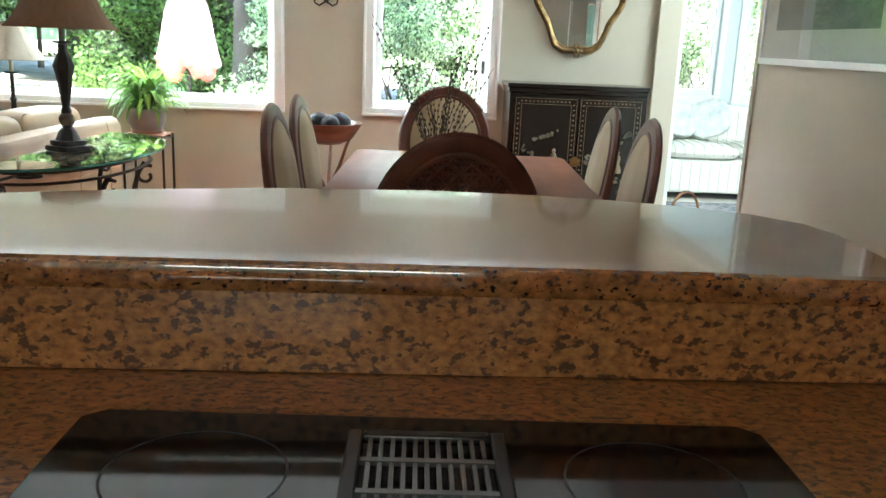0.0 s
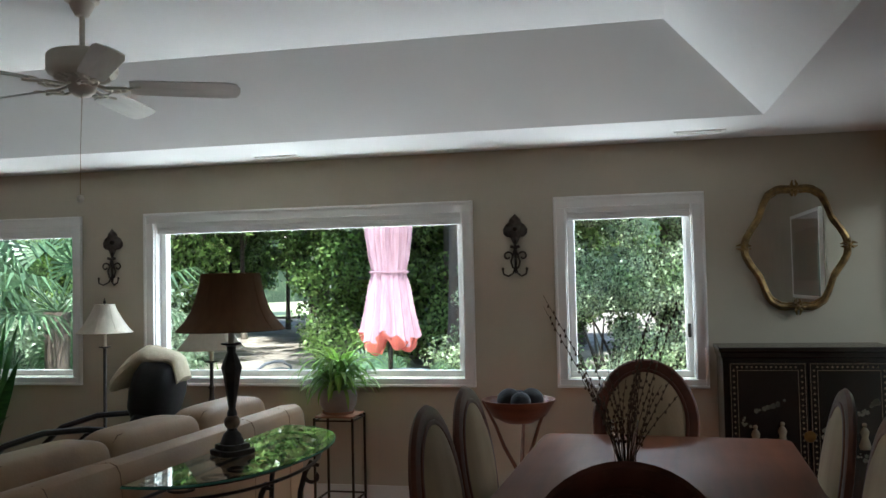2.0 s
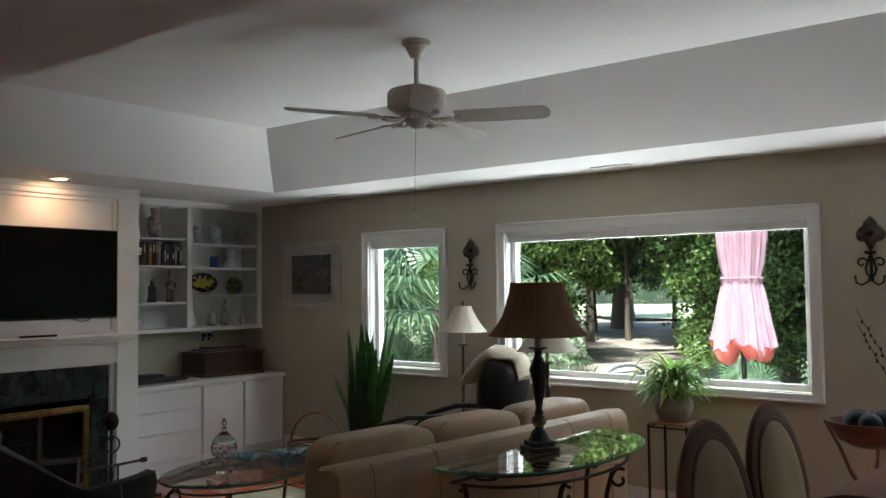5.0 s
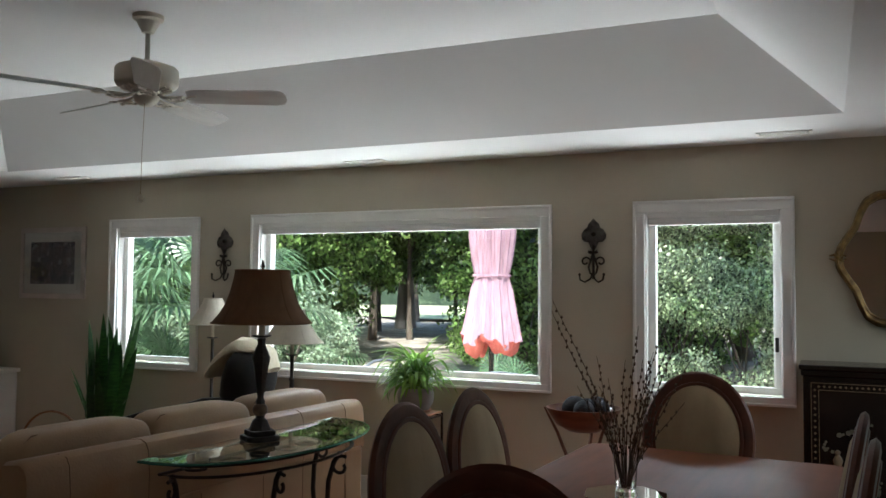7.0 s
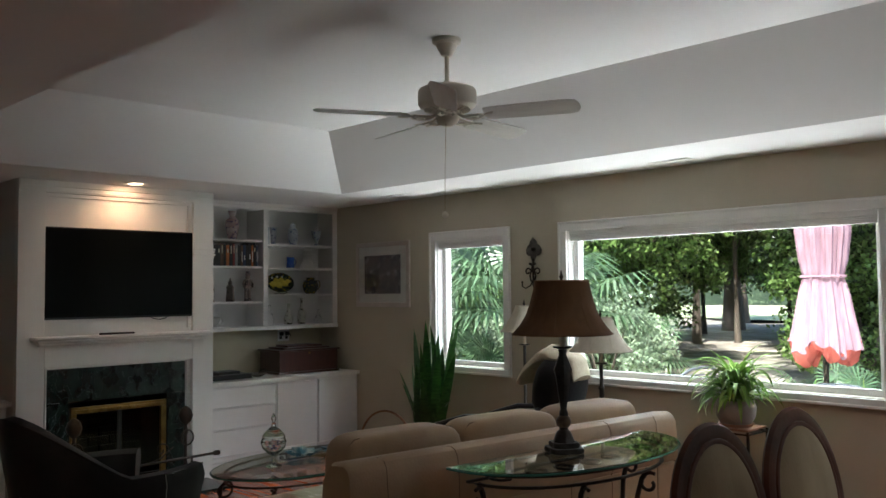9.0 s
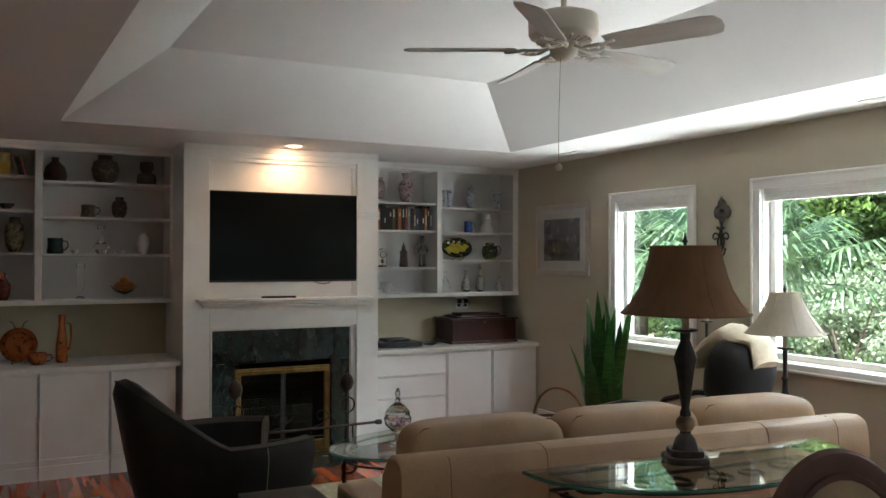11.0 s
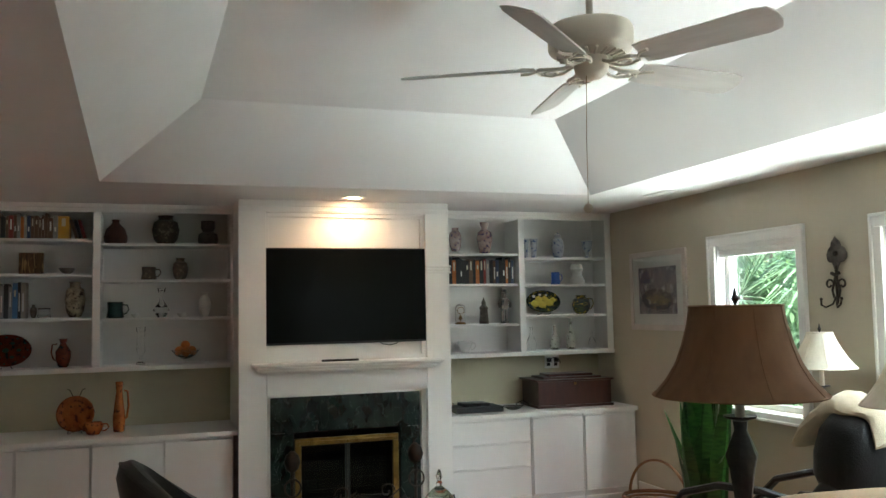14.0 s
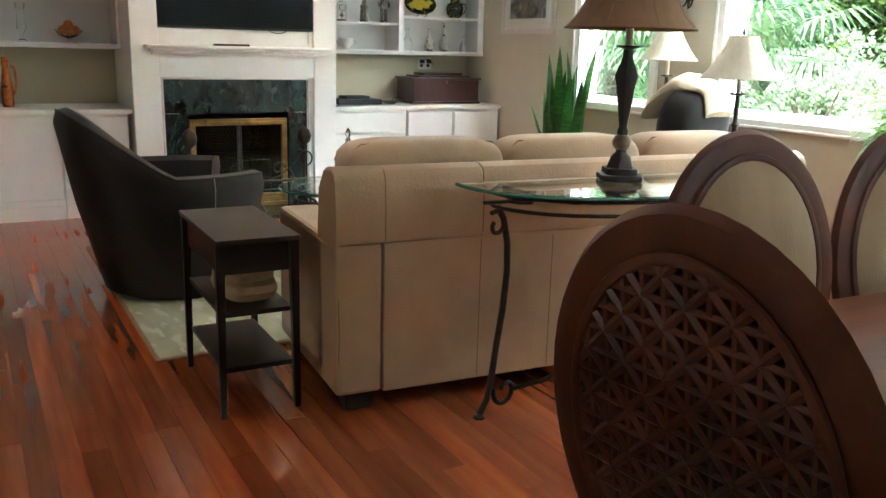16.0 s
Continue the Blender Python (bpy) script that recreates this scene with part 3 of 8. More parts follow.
# firebox with brick back
for k, (row, y) in enumerate((r, c) for r in range(9) for c in range(5)):
    yy = 3.42 + y * 0.18 + (0.09 if row % 2 else 0)
    if yy + 0.17 < 4.25:
        part("brick", boxes((XB + 0.2, XB + 0.225, yy, yy + 0.17, 0.03 + row * 0.075, 0.095 + row * 0.075), bev=0.003), M_BRICK, sur)
scr = thing("fireplace_screen", pose(XC - 0.028, 3.82, 0.022), "brass-framed glass fireplace doors, closed", "fireplace screen")
BW, BH = 0.385, 0.70
part("outer_frame", boxes((0, 0.03, -BW, BW, BH - 0.05, BH), (0, 0.03, -BW, BW, 0.0, 0.03), (0, 0.03, -BW, -BW + 0.045, 0.03, BH - 0.05), (0, 0.03, BW - 0.045, BW, 0.03, BH - 0.05),
                          (0.03, 0.04, -BW + 0.02, BW - 0.02, BH - 0.035, BH - 0.02), (0, 0.03, -BW + 0.045, BW - 0.045, 0.03, 0.10), bev=0.004), M_BRASS, scr)
for s in (-1, 1):
    d = part("glass_door", boxes((0.008, 0.013, min(s * 0.004, s * (BW - 0.05)), max(s * 0.004, s * (BW - 0.05)), 0.13, BH - 0.06)), M_SMOKE, scr)
    part("door_rim", boxes((0.0065, 0.018, min(s * 0.002, s * 0.018), max(s * 0.002, s * 0.018), 0.12, BH - 0.052), (0.006, 0.018, min(s * 0.018, s * (BW - 0.05)), max(s * 0.018, s * (BW - 0.05)), 0.12, 0.13), bev=0.002), M_BLKPL, scr)
bm = bmesh.new()
for i in range(3):
    box(bm, 0.031, 0.036, -BW + 0.05, BW - 0.05, 0.035 + i * 0.022, 0.047 + i * 0.022)
part("louvre", bm, M_BRASS, scr)
part("latch_knob", shape(lathe, [(0.001, 0), (0.012, 0.004), (0.012, 0.014), (0.001, 0.02)], 12), M_BRASS, scr, m=pose(0.04, 0, BH - 0.028, 0, 90, 0))
# andirons with balls and rings, and the bar between
for y in (3.385, 4.275):
    a = thing("andiron", pose(-6.02, y, 0.022), "black wrought iron andiron with a ball top and a ring", "andiron", "andirons by the hearth")
    part("post", shape(lathe, [(0.03, 0), (0.018, 0.03), (0.012, 0.1), (0.02, 0.16), (0.012, 0.22), (0.012, 0.42), (0.022, 0.45), (0.012, 0.48), (0.014, 0.52)], 12), M_IRON, a)
    part("ball", shape(lathe, [(0.012, 0.5), (0.045, 0.53), (0.058, 0.575), (0.045, 0.62), (0.012, 0.65), (0.001, 0.652)], 16), M_IRON, a)
    bm = bmesh.new()
    tube(bm, [(0.025, 0.055 * math.cos(t * math.pi / 8), 0.40 + 0.06 * math.sin(t * math.pi / 8)) for t in range(16)], 0.007, 6, closed=True)
    part("ring", bm, M_IRON, a)
    bm = bmesh.new()
    tube(bm, [(0.0, -0.12, 0.0), (0.0, -0.09, 0.05), (0, 0, 0.10), (0.0, 0.09, 0.05), (0.0, 0.12, 0.0)], 0.011, 6)
    part("foot", bm, M_IRON, a)
bar = thing("fire_screen_bar", pose(-5.98, 3.89, 0.022), "black iron scrollwork bar standing before the hearth", "fireplace tool")
bm = bmesh.new()
tube(bm, [(0, -0.44, 0.24), (0, 0.0, 0.235), (0, 0.62, 0.245)], 0.011, 6)
part("rail", bm, M_IRON, bar)
bm = bmesh.new()
lathe(bm, [(0.001, -0.03), (0.02, -0.025), (0.02, 0.02), (0.001, 0.03)], 10)
part("end_knob", bm, M_IRON, bar, m=pose(0, 0.64, 0.245, 90, 0, 0))
for s in (-1, 1):
    bm = bmesh.new()
    tube(bm, spiral(s * 0.16, 0.33, 0.06, 0.012, 180 if s < 0 else 0, 180 + s * 380 if s < 0 else 380, plane="yz"), 0.006, 5)
    tube(bm, [(0, s * 0.16 - 0.1, 0.245), (0, s * 0.16, 0.27), (0, s * 0.16 + 0.1, 0.345)], 0.006, 5)
    part("scroll", bm, M_IRON, bar)
for y in (-0.40, 0.42):
    part("leg", shape(tube, [(-0.05, y, 0), (0, y, 0.03), (0, y, 0.235)], 0.009, 6), M_IRON, bar)

# television
tv = thing("television", pose(-6.235, 3.845, 1.395), "wide black flat television on the chimney breast, switched off", "television")
part("casing", boxes((-0.022, 0.0, -0.627, 0.627, 0.0, 0.708), bev=0.004), M_BLKPL, tv)
part("screen", boxes((0.0005, 0.004, -0.618, 0.618, 0.016, 0.699)), M_TV, tv)
part("badge", boxes((0.0045, 0.006, -0.012, 0.012, 0.005, 0.010)), M_STEEL, tv)
bm = bmesh.new()
tube(bm, [(-0.012, 0.23, 0.004), (-0.01, 0.26, -0.012), (-0.01, 0.31, -0.02), (-0.01, 0.36, -0.012), (-0.012, 0.38, 0.004)], 0.004, 6)
part("cable", bm, M_BLKPL, tv)
solid("remote_control", boxes((-0.02, 0.02, -0.13, 0.14, 0, 0.016), bev=0.005), M_BLKWOOD, pose(-6.14, 3.75, 1.272), "dark remote control lying on the mantel shelf", "remote control")
can = thing("recessed_light", pose(-6.02, 3.84, HC), "lit round recessed ceiling light", "ceiling light")
part("trim_ring", shape(lathe, [(0.052, -0.001), (0.085, -0.001), (0.085, -0.006), (0.056, -0.006)], 28, cap=False), M_WHITE, can)
part("lamp_face", shape(lathe, [(0.001, -0.003), (0.054, -0.003), (0.054, -0.001)], 28), mat("warm_lamp_glass", (0.9, 0.8, 0.6), rough=0.5, emit=((1.0, 0.72, 0.42), 9.0)), can)


# ---- built-in shelves and cabinets ----
def shelf_unit(name, y0, y1, ydiv, left_z, right_z, zb, label):
    u = thing(name, pose(0, 0, 0), label, "bookcase")
    t = 0.028
    zt = 2.392
    s0, s1 = (0.065, 0.0) if name.endswith("_south") else (0.0, 0.06)
    part("back_panel", boxes((XB - 0.008, XB, y0 + 0.001, y1 - 0.001, zb - 0.035, HC - 0.001)), M_CAB, u)
    part("side_panel", boxes((XB, XS - 0.001, y0 + 0.001, y0 + 0.02, zb - 0.035, HC - 0.001)), M_CAB, u)
    part("side_panel", boxes((XB, XS - 0.001, y1 - 0.02, y1 - 0.001, zb - 0.035, HC - 0.001)), M_CAB, u)
    part("divider", boxes((XB, XS, ydiv - 0.026, ydiv + 0.026, zb + 0.0005, zt), bev=0.003), M_CAB, u)
    part("face_frame", boxes((XS - 0.02, XS, y0 + 0.001, y1 - 0.001, zt, HC - 0.001), bev=0.002), M_CAB, u)
    if s0:
        part("face_stile", boxes((XS - 0.02, XS, y0 + 0.001, y0 + s0, zb - 0.034, zt - 0.0005), bev=0.002), M_CAB, u)
    if s1:
        part("face_stile", boxes((XS - 0.02, XS, y1 - s1, y1 - 0.001, zb - 0.034, zt - 0.0005), bev=0.002), M_CAB, u)
    part("shelf", boxes((XB, XS + 0.012, y0 + 0.001, y1 - 0.001, zb - 0.034, zb), bev=0.004), M_CAB, u)
    for zs, a, b in ((left_z, y0 + 0.021, ydiv - 0.027), (right_z, ydiv + 0.027, y1 - 0.021)):
        for z in zs:
            part("shelf", boxes((XB, XS - 0.022, a, b, z - 0.02, z), bev=0.003), M_CAB, u)
    part("valance", boxes((XS - 0.002, XS + 0.012, y0 + 0.001, y1 - 0.001, HC - 0.035, HC - 0.002), bev=0.004), M_CAB, u)


shelf_unit("bookcase_south", YL, YC0, 2.072, (2.196, 1.942, 1.624), (2.165, 1.896, 1.612), 1.262, "white built-in bookcase filled with books and pottery")
shelf_unit("bookcase_north", YC1, WN - 0.002, 5.437, (2.098, 1.842, 1.504), (2.064, 1.832, 1.570), 1.262, "white built-in bookcase filled with china and books")
setting("trim_niche", boxes((WW - 0.30, WW, YL - 0.028, YL - 0.001, 0, HC), bev=0.002), M_WHITE)
setting("niche_wall_south", boxes((XB + 0.001, XB + 0.008, YL, YC0 - 0.001, 0.80, 1.226)), M_NICHE)
setting("niche_wall_north", boxes((XB + 0.001, XB + 0.008, YC1 + 0.001, WN - 0.001, 0.80, 1.226)), M_NICHE)


def shaker(bm, y0, y1, z0, z1, fr=0.055):
    """A door or drawer front of one piece with a sunk middle."""
    box(bm, XF, XF + 0.02, y0, y1, z0, z1)
    bm.faces.ensure_lookup_table()
    front = max(bm.faces, key=lambda f: f.calc_center_median().x)
    bmesh.ops.inset_region(bm, faces=[front], thickness=fr)
    bmesh.ops.inset_region(bm, faces=[front], thickness=0.003)
    for v in front.verts:
        v.co.x -= 0.009


def base_cabinet(y0, y1, fronts, label):
    u = thing("base_cabinet", pose(0, 0, 0), label, "cabinet")
    part("body", boxes((XB + 0.02, XF - 0.001, y0 + 0.002, y1 - 0.002, 0.10, 0.764), bev=0.001), M_CAB, u)
    part("toe_kick", boxes((XB + 0.02, XF + 0.004, y0 + 0.003, y1 - 0.003, 0.0, 0.099), bev=0.002), M_CAB, u)
    for kind, a, b, za, zb in fronts:
        part(kind, shape(shaker, a, b, za, zb, 0.055 if kind == "door" else 0.042), M_CAB, u)
    return u


e = [1.135, 1.602, 2.070, 2.545, 3.015]
for a, b in ((0, 1), (1, 2), (2, 3), (3, 4)):
    base_cabinet(e[a] - (0.02 if a == 0 else 0), e[b], [("door", e[a] + 0.008, e[b] - 0.008, 0.150, 0.745)], "white shaker base cabinet with a closed door")
base_cabinet(YC1 + 0.003, 5.335, [("drawer", 4.66, 5.325, 0.575, 0.745), ("drawer", 4.66, 5.325, 0.385, 0.563), ("drawer", 4.66, 5.325, 0.150, 0.373)], "white base cabinet with three wide drawers")
base_cabinet(5.337, 5.80, [("door", 5.345, 5.792, 0.150, 0.745)], "white shaker base cabinet with a closed door")
base_cabinet(5.802, 6.29, [("door", 5.810, 6.275, 0.150, 0.745)], "white shaker base cabinet with a closed door")
for y0, y1 in ((YL + 0.003, YC0 - 0.002), (YC1 + 0.002, WN - 0.003)):
    solid("countertop", boxes((XB + 0.01, XF + 0.035, y0, y1, 0.766, 0.80), bev=0.005), M_WHITE, pose(0, 0, 0), "white painted wooden cabinet top", "countertop")
# wall sockets in the niche
for y in (4.83, 5.80, 5.87):
    s = thing("wall_socket", pose(XB + 0.008, y, 1.15), "cream wall socket above the cabinet top", "socket", "sockets in the niche")
    part("face_plate", boxes((0.0, 0.006, -0.035, 0.035, -0.057, 0.057), bev=0.003), M_WHITE, s)
    part("outlet", boxes((0.006, 0.008, -0.016, 0.016, 0.008, 0.036), (0.006, 0.008, -0.016, 0.016, -0.036, -0.008), bev=0.002), M_BLKPL if y != 4.83 else M_PAPER, s)


# ---- bar and cooktop ----
BZ, KZC = 1.135, 0.985
M_GRILLE = mat("bright_grille_metal", (0.16, 0.155, 0.15), (0.11, 0.105, 0.10), 30, 0.32, metal=0.8)
# the bar's granite, lightened for weak kitchen light and roughened against lamp reflections
M_SPLASH = mat("lightened_brown_granite", (0.44, 0.205, 0.058), (0.16, 0.066, 0.022), 90, 0.30, rough2=0.38, ior=1.5, spots=(0.075, 0.032, 0.014), spot_scale=95, spot_lo=0.54, stretch=(0.8, 1.1, 1.1))
pts = [(0.17, 1.14), (0.185, 1.40), (0.168, 1.48), (0.10, 1.555), (0.0, 1.595), (-0.1, 1.63), (-0.25, 1.662), (-0.45, 1.675), (-0.7, 1.652), (-0.95, 1.595), (-1.2, 1.50), (-1.5, 1.36), (-1.75, 1.22), (-1.82, 1.14)]
bm = bmesh.new()
prism(bm, pts[::-1], BZ - 0.040, BZ, 0.010)
solid("bar_top", bm, M_GRANITE, pose(0, 0, 0), "polished brown-gold granite raised bar top with a bowed far edge", "countertop")
solid("bar_wall", boxes((-1.76, 0.12, 1.185, 1.30, 0, BZ - 0.041)), M_WALL, pose(0, 0, 0), "tan painted knee wall under the raised bar", "knee wall")
solid("backsplash", boxes((-1.79, 0.15, 1.163, 1.184, KZC + 0.001, BZ - 0.041), bev=0.002), M_SPLASH, pose(0, 0, 0), "brown-gold granite backsplash below the bar", "backsplash")
solid("kitchen_countertop", boxes((-1.79, 0.15, 0.70, 1.184, KZC - 0.037, KZC), bev=0.006), M_SPLASH, pose(0, 0, 0), "polished brown-gold granite kitchen countertop", "countertop")
for i in range(3):
    x = -1.77 + i * 0.635
    k = thing("kitchen_cabinet", pose(0, 0, 0), "white kitchen base cabinet under the granite countertop", "cabinet", "kitchen base cabinets")
    part("body", boxes((x, x + 0.63, 0.73, 1.184, 0.09, KZC - 0.038)), M_CAB, k)
    part("toe_kick", boxes((x, x + 0.63, 0.78, 1.184, 0, 0.089)), M_CAB, k)
    for j in (0, 1):
        part("door", boxes((x + 0.01 + j * 0.31, x + 0.305 + j * 0.31, 0.71, 0.729, 0.11, KZC - 0.05), bev=0.004), M_CAB, k)
ck = thing("cooktop", pose(-0.475, 0.78, KZC + 0.0005, 0, 0, -1.5), "black glass cooktop with a downdraft grille in its middle", "cooktop")
bm = bmesh.new()
prism(bm, [(-0.372, -0.065), (-0.372, 0.225), (-0.35, 0.245), (0.35, 0.245), (0.372, 0.225), (0.372, -0.065)], 0, 0.007, 0.002)
part("glass_plate", bm, M_COOK, ck)
for s in (-1, 1):
    for yy, r in ((0.10, 0.085),):
        bm = bmesh.new()
        lathe(bm, [(r, 0.0072), (r + 0.0012, 0.0075), (r + 0.0024, 0.0072)], 40, (s * 0.22, yy + 0.01), cap=False)
        part("burner_ring", bm, M_BLKPL, ck)
vg = part("vent_surround", boxes((-0.082, -0.066, -0.05, 0.195, 0.0075, 0.016), (0.066, 0.082, -0.05, 0.195, 0.0075, 0.016), (-0.066, 0.066, 0.179, 0.195, 0.0075, 0.016), (-0.066, 0.066, -0.05, -0.036, 0.0075, 0.016), bev=0.003), M_STEEL, ck)
part("vent_well", boxes((-0.066, 0.066, -0.035, 0.179, 0.0073, 0.0078)), M_BRICK, ck)
for i in range(11):
    x = -0.0575 + i * 0.0115
    part("grille_bar", boxes((x - 0.0022, x + 0.0022, -0.035, 0.179, 0.009, 0.014)), M_GRILLE, ck)
for y in (0.01, 0.07, 0.13):
    part("grille_cross", boxes((-0.066, 0.066, y - 0.004, y + 0.004, 0.010, 0.0155)), M_GRILLE, ck)

# ---- sofa ----
sf = thing("sofa", pose(-2.255, 3.02, 0, 0, 0, -4.5), "tan leather three-seat sofa seen from behind, seams down its back", "sofa")
L, D = 2.16, 0.80
part("base", boxes((-D + 0.05, -0.03, 0.02, L - 0.02, 0.07, 0.30), bev=0.02), M_SOFA, sf)
back = part("back_panel", boxes((-0.09, -0.001, 0.178, L - 0.178, 0.075, 0.6352), bev=0.006), M_SOFA, sf)
for y in (0.178, 0.56, 0.87, L - 0.87, L - 0.56, L - 0.178):
    part("seam", boxes((-0.0005, 0.0015, y - 0.0012, y + 0.0012, 0.09, 0.62)), M_SEAM, back)
for y0, y1 in ((0.0, 0.175), (L - 0.175, L)):
    bm = bmesh.new()
    box(bm, -D, -0.002, y0, y1, 0.075, 0.635, 0.02)
    arm = part("arm", bm, M_SOFA, sf)
    part("seam", shape(tube, [(-0.012, y0 + 0.012, 0.10), (-0.004, y0 + 0.012, 0.3), (-0.012, y0 + 0.012, 0.59)], 0.003, 5), M_SEAM, arm)
bm = bmesh.new()
prof = [(-0.001, 0.636), (0.005, 0.65), (0.006, 0.76), (-0.004, 0.86), (-0.02, 0.888), (-0.05, 0.90), (-0.14, 0.89), (-0.20, 0.82), (-0.22, 0.636)]
sec = [[bm.verts.new((x, y, z - dz)) for x, z in prof] for y, dz in ((0.0, 0.012), (0.015, 0.0), (0.558, 0), (0.562, 0.008), (0.566, 0), (L - 0.566, 0), (L - 0.562, 0.008), (L - 0.558, 0), (L - 0.015, 0.0), (L, 0.012))]
for a, b in zip(sec, sec[1:]):
    for i in range(len(prof)):
        bm.faces.new((a[i], a[(i + 1) % len(prof)], b[(i + 1) % len(prof)], b[i]))
bm.faces.new(sec[0])
bm.faces.new(sec[-1][::-1])
top = part("back_top", bm, M_SOFA, sf)
for y in (0.18, 0.562, L - 0.562, L - 0.18):
    part("seam", shape(tube, [(0.002, y, 0.64), (0.006, y, 0.66), (0.007, y, 0.76), (-0.003, y, 0.86), (-0.02, y, 0.889), (-0.07, y, 0.899)], 0.0018, 5), M_SEAM, top)
for i in range(3):
    c = 0.10 + (L - 0.2) * (i + 0.5) / 3
    bm = bmesh.new()
    pillow(bm, -0.275, c, 0.755, 0.115, (L - 0.2) / 6 - 0.002, 0.215, p=7, pv=5.5, n=20, m=14)
    cu = part("back_cushion", bm, M_SOFA, sf)
    bm = bmesh.new()
    h = (L - 0.2) / 6 - 0.03
    tube(bm, [(-0.205, c - h, 0.93), (-0.205, c - h * 0.9, 0.957), (-0.205, c, 0.960), (-0.205, c + h * 0.9, 0.957), (-0.205, c + h, 0.93)], 0.0028, 5)
    part("seam", bm, M_SEAM, cu)
    bm = bmesh.new()
    pillow(bm, -0.56, c, 0.38, 0.30, (L - 0.46) / 6, 0.11, p=6)
    part("seat_cushion", bm, M_SOFA, sf)
for x in (-D + 0.10, -0.09):
    for y in (0.10, L - 0.10):
        part("foot", shape(box, x - 0.045, x + 0.045, y - 0.05, y + 0.05, 0.0, 0.073, 0.008), M_BLKWOOD, sf)

# ---- dining table and chairs ----
TZ = 0.765
dt = thing("dining_table", pose(-0.185, 4.13, 0, 0, 0, -3.5), "dark cherry dining table with clipped corners and a moulded edge", "dining table")
tx, ty, cc = 0.605, 0.985, 0.07
outl = [(sx * (tx - cc * (1 - math.cos(q))), sy * (ty - cc * (1 - math.sin(q)))) for sx, sy, rev in ((-1, -1, 0), (1, -1, 1), (1, 1, 0), (-1, 1, 1)) for q in [radians(90 - a_ if rev else a_) for a_ in (0, 30, 60, 90)]]
part("tabletop", shape(prism, outl, TZ - 0.028, TZ, 0.007), M_TABLE, dt)
part("edge_moulding", shape(prism, [(x * 0.985, y * 0.99) for x, y in outl], TZ - 0.05, TZ - 0.029, 0.008), M_TABLE, dt)
for r in ((-0.52, 0.52, -0.88, -0.86, TZ - 0.15, TZ - 0.051), (-0.52, 0.52, 0.86, 0.88, TZ - 0.15, TZ - 0.051), (-0.52, -0.50, -0.86, 0.86, TZ - 0.15, TZ - 0.051), (0.50, 0.52, -0.86, 0.86, TZ - 0.15, TZ - 0.051)):
    part("apron", boxes(r, bev=0.003), M_TABLE, dt)
for sx in (-1, 1):
    for sy in (-1, 1):
        part("leg", shape(lathe, [(0.03, 0), (0.036, 0.03), (0.024, 0.08), (0.03, 0.2), (0.045, 0.42), (0.03, 0.5), (0.048, 0.53), (0.048, TZ - 0.051)], 16, (sx * 0.47, sy * 0.83)), M_TABLE, dt)


def ring_oval(bm, a, b, r, z, n=36, flat=0.7, y=0.0):
    tube(bm, [(a * math.cos(2 * math.pi * i / n), y, z + b * math.sin(2 * math.pi * i / n)) for i in range(n)], r, 8, closed=True, flat=flat)


def oval_disc(bm, a, b, zc, y0, y1, dome=0.0, n=32):
    rings = []
    for k, yy in ((1.0, y0), (1.0, y1), (0.82, y1 + dome * 0.7), (0.45, y1 + dome), (0.001, y1 + dome * 1.08)):
        rings.append([bm.verts.new((a * k * math.cos(2 * math.pi * i / n), yy, zc + b * k * math.sin(2 * math.pi * i / n))) for i in range(n)])
    bm.faces.new(rings[0])
    for p, q in zip(rings, rings[1:]):
        for i in range(n):
            bm.faces.new((p[i], p[(i + 1) % n], q[(i + 1) % n], q[i]))


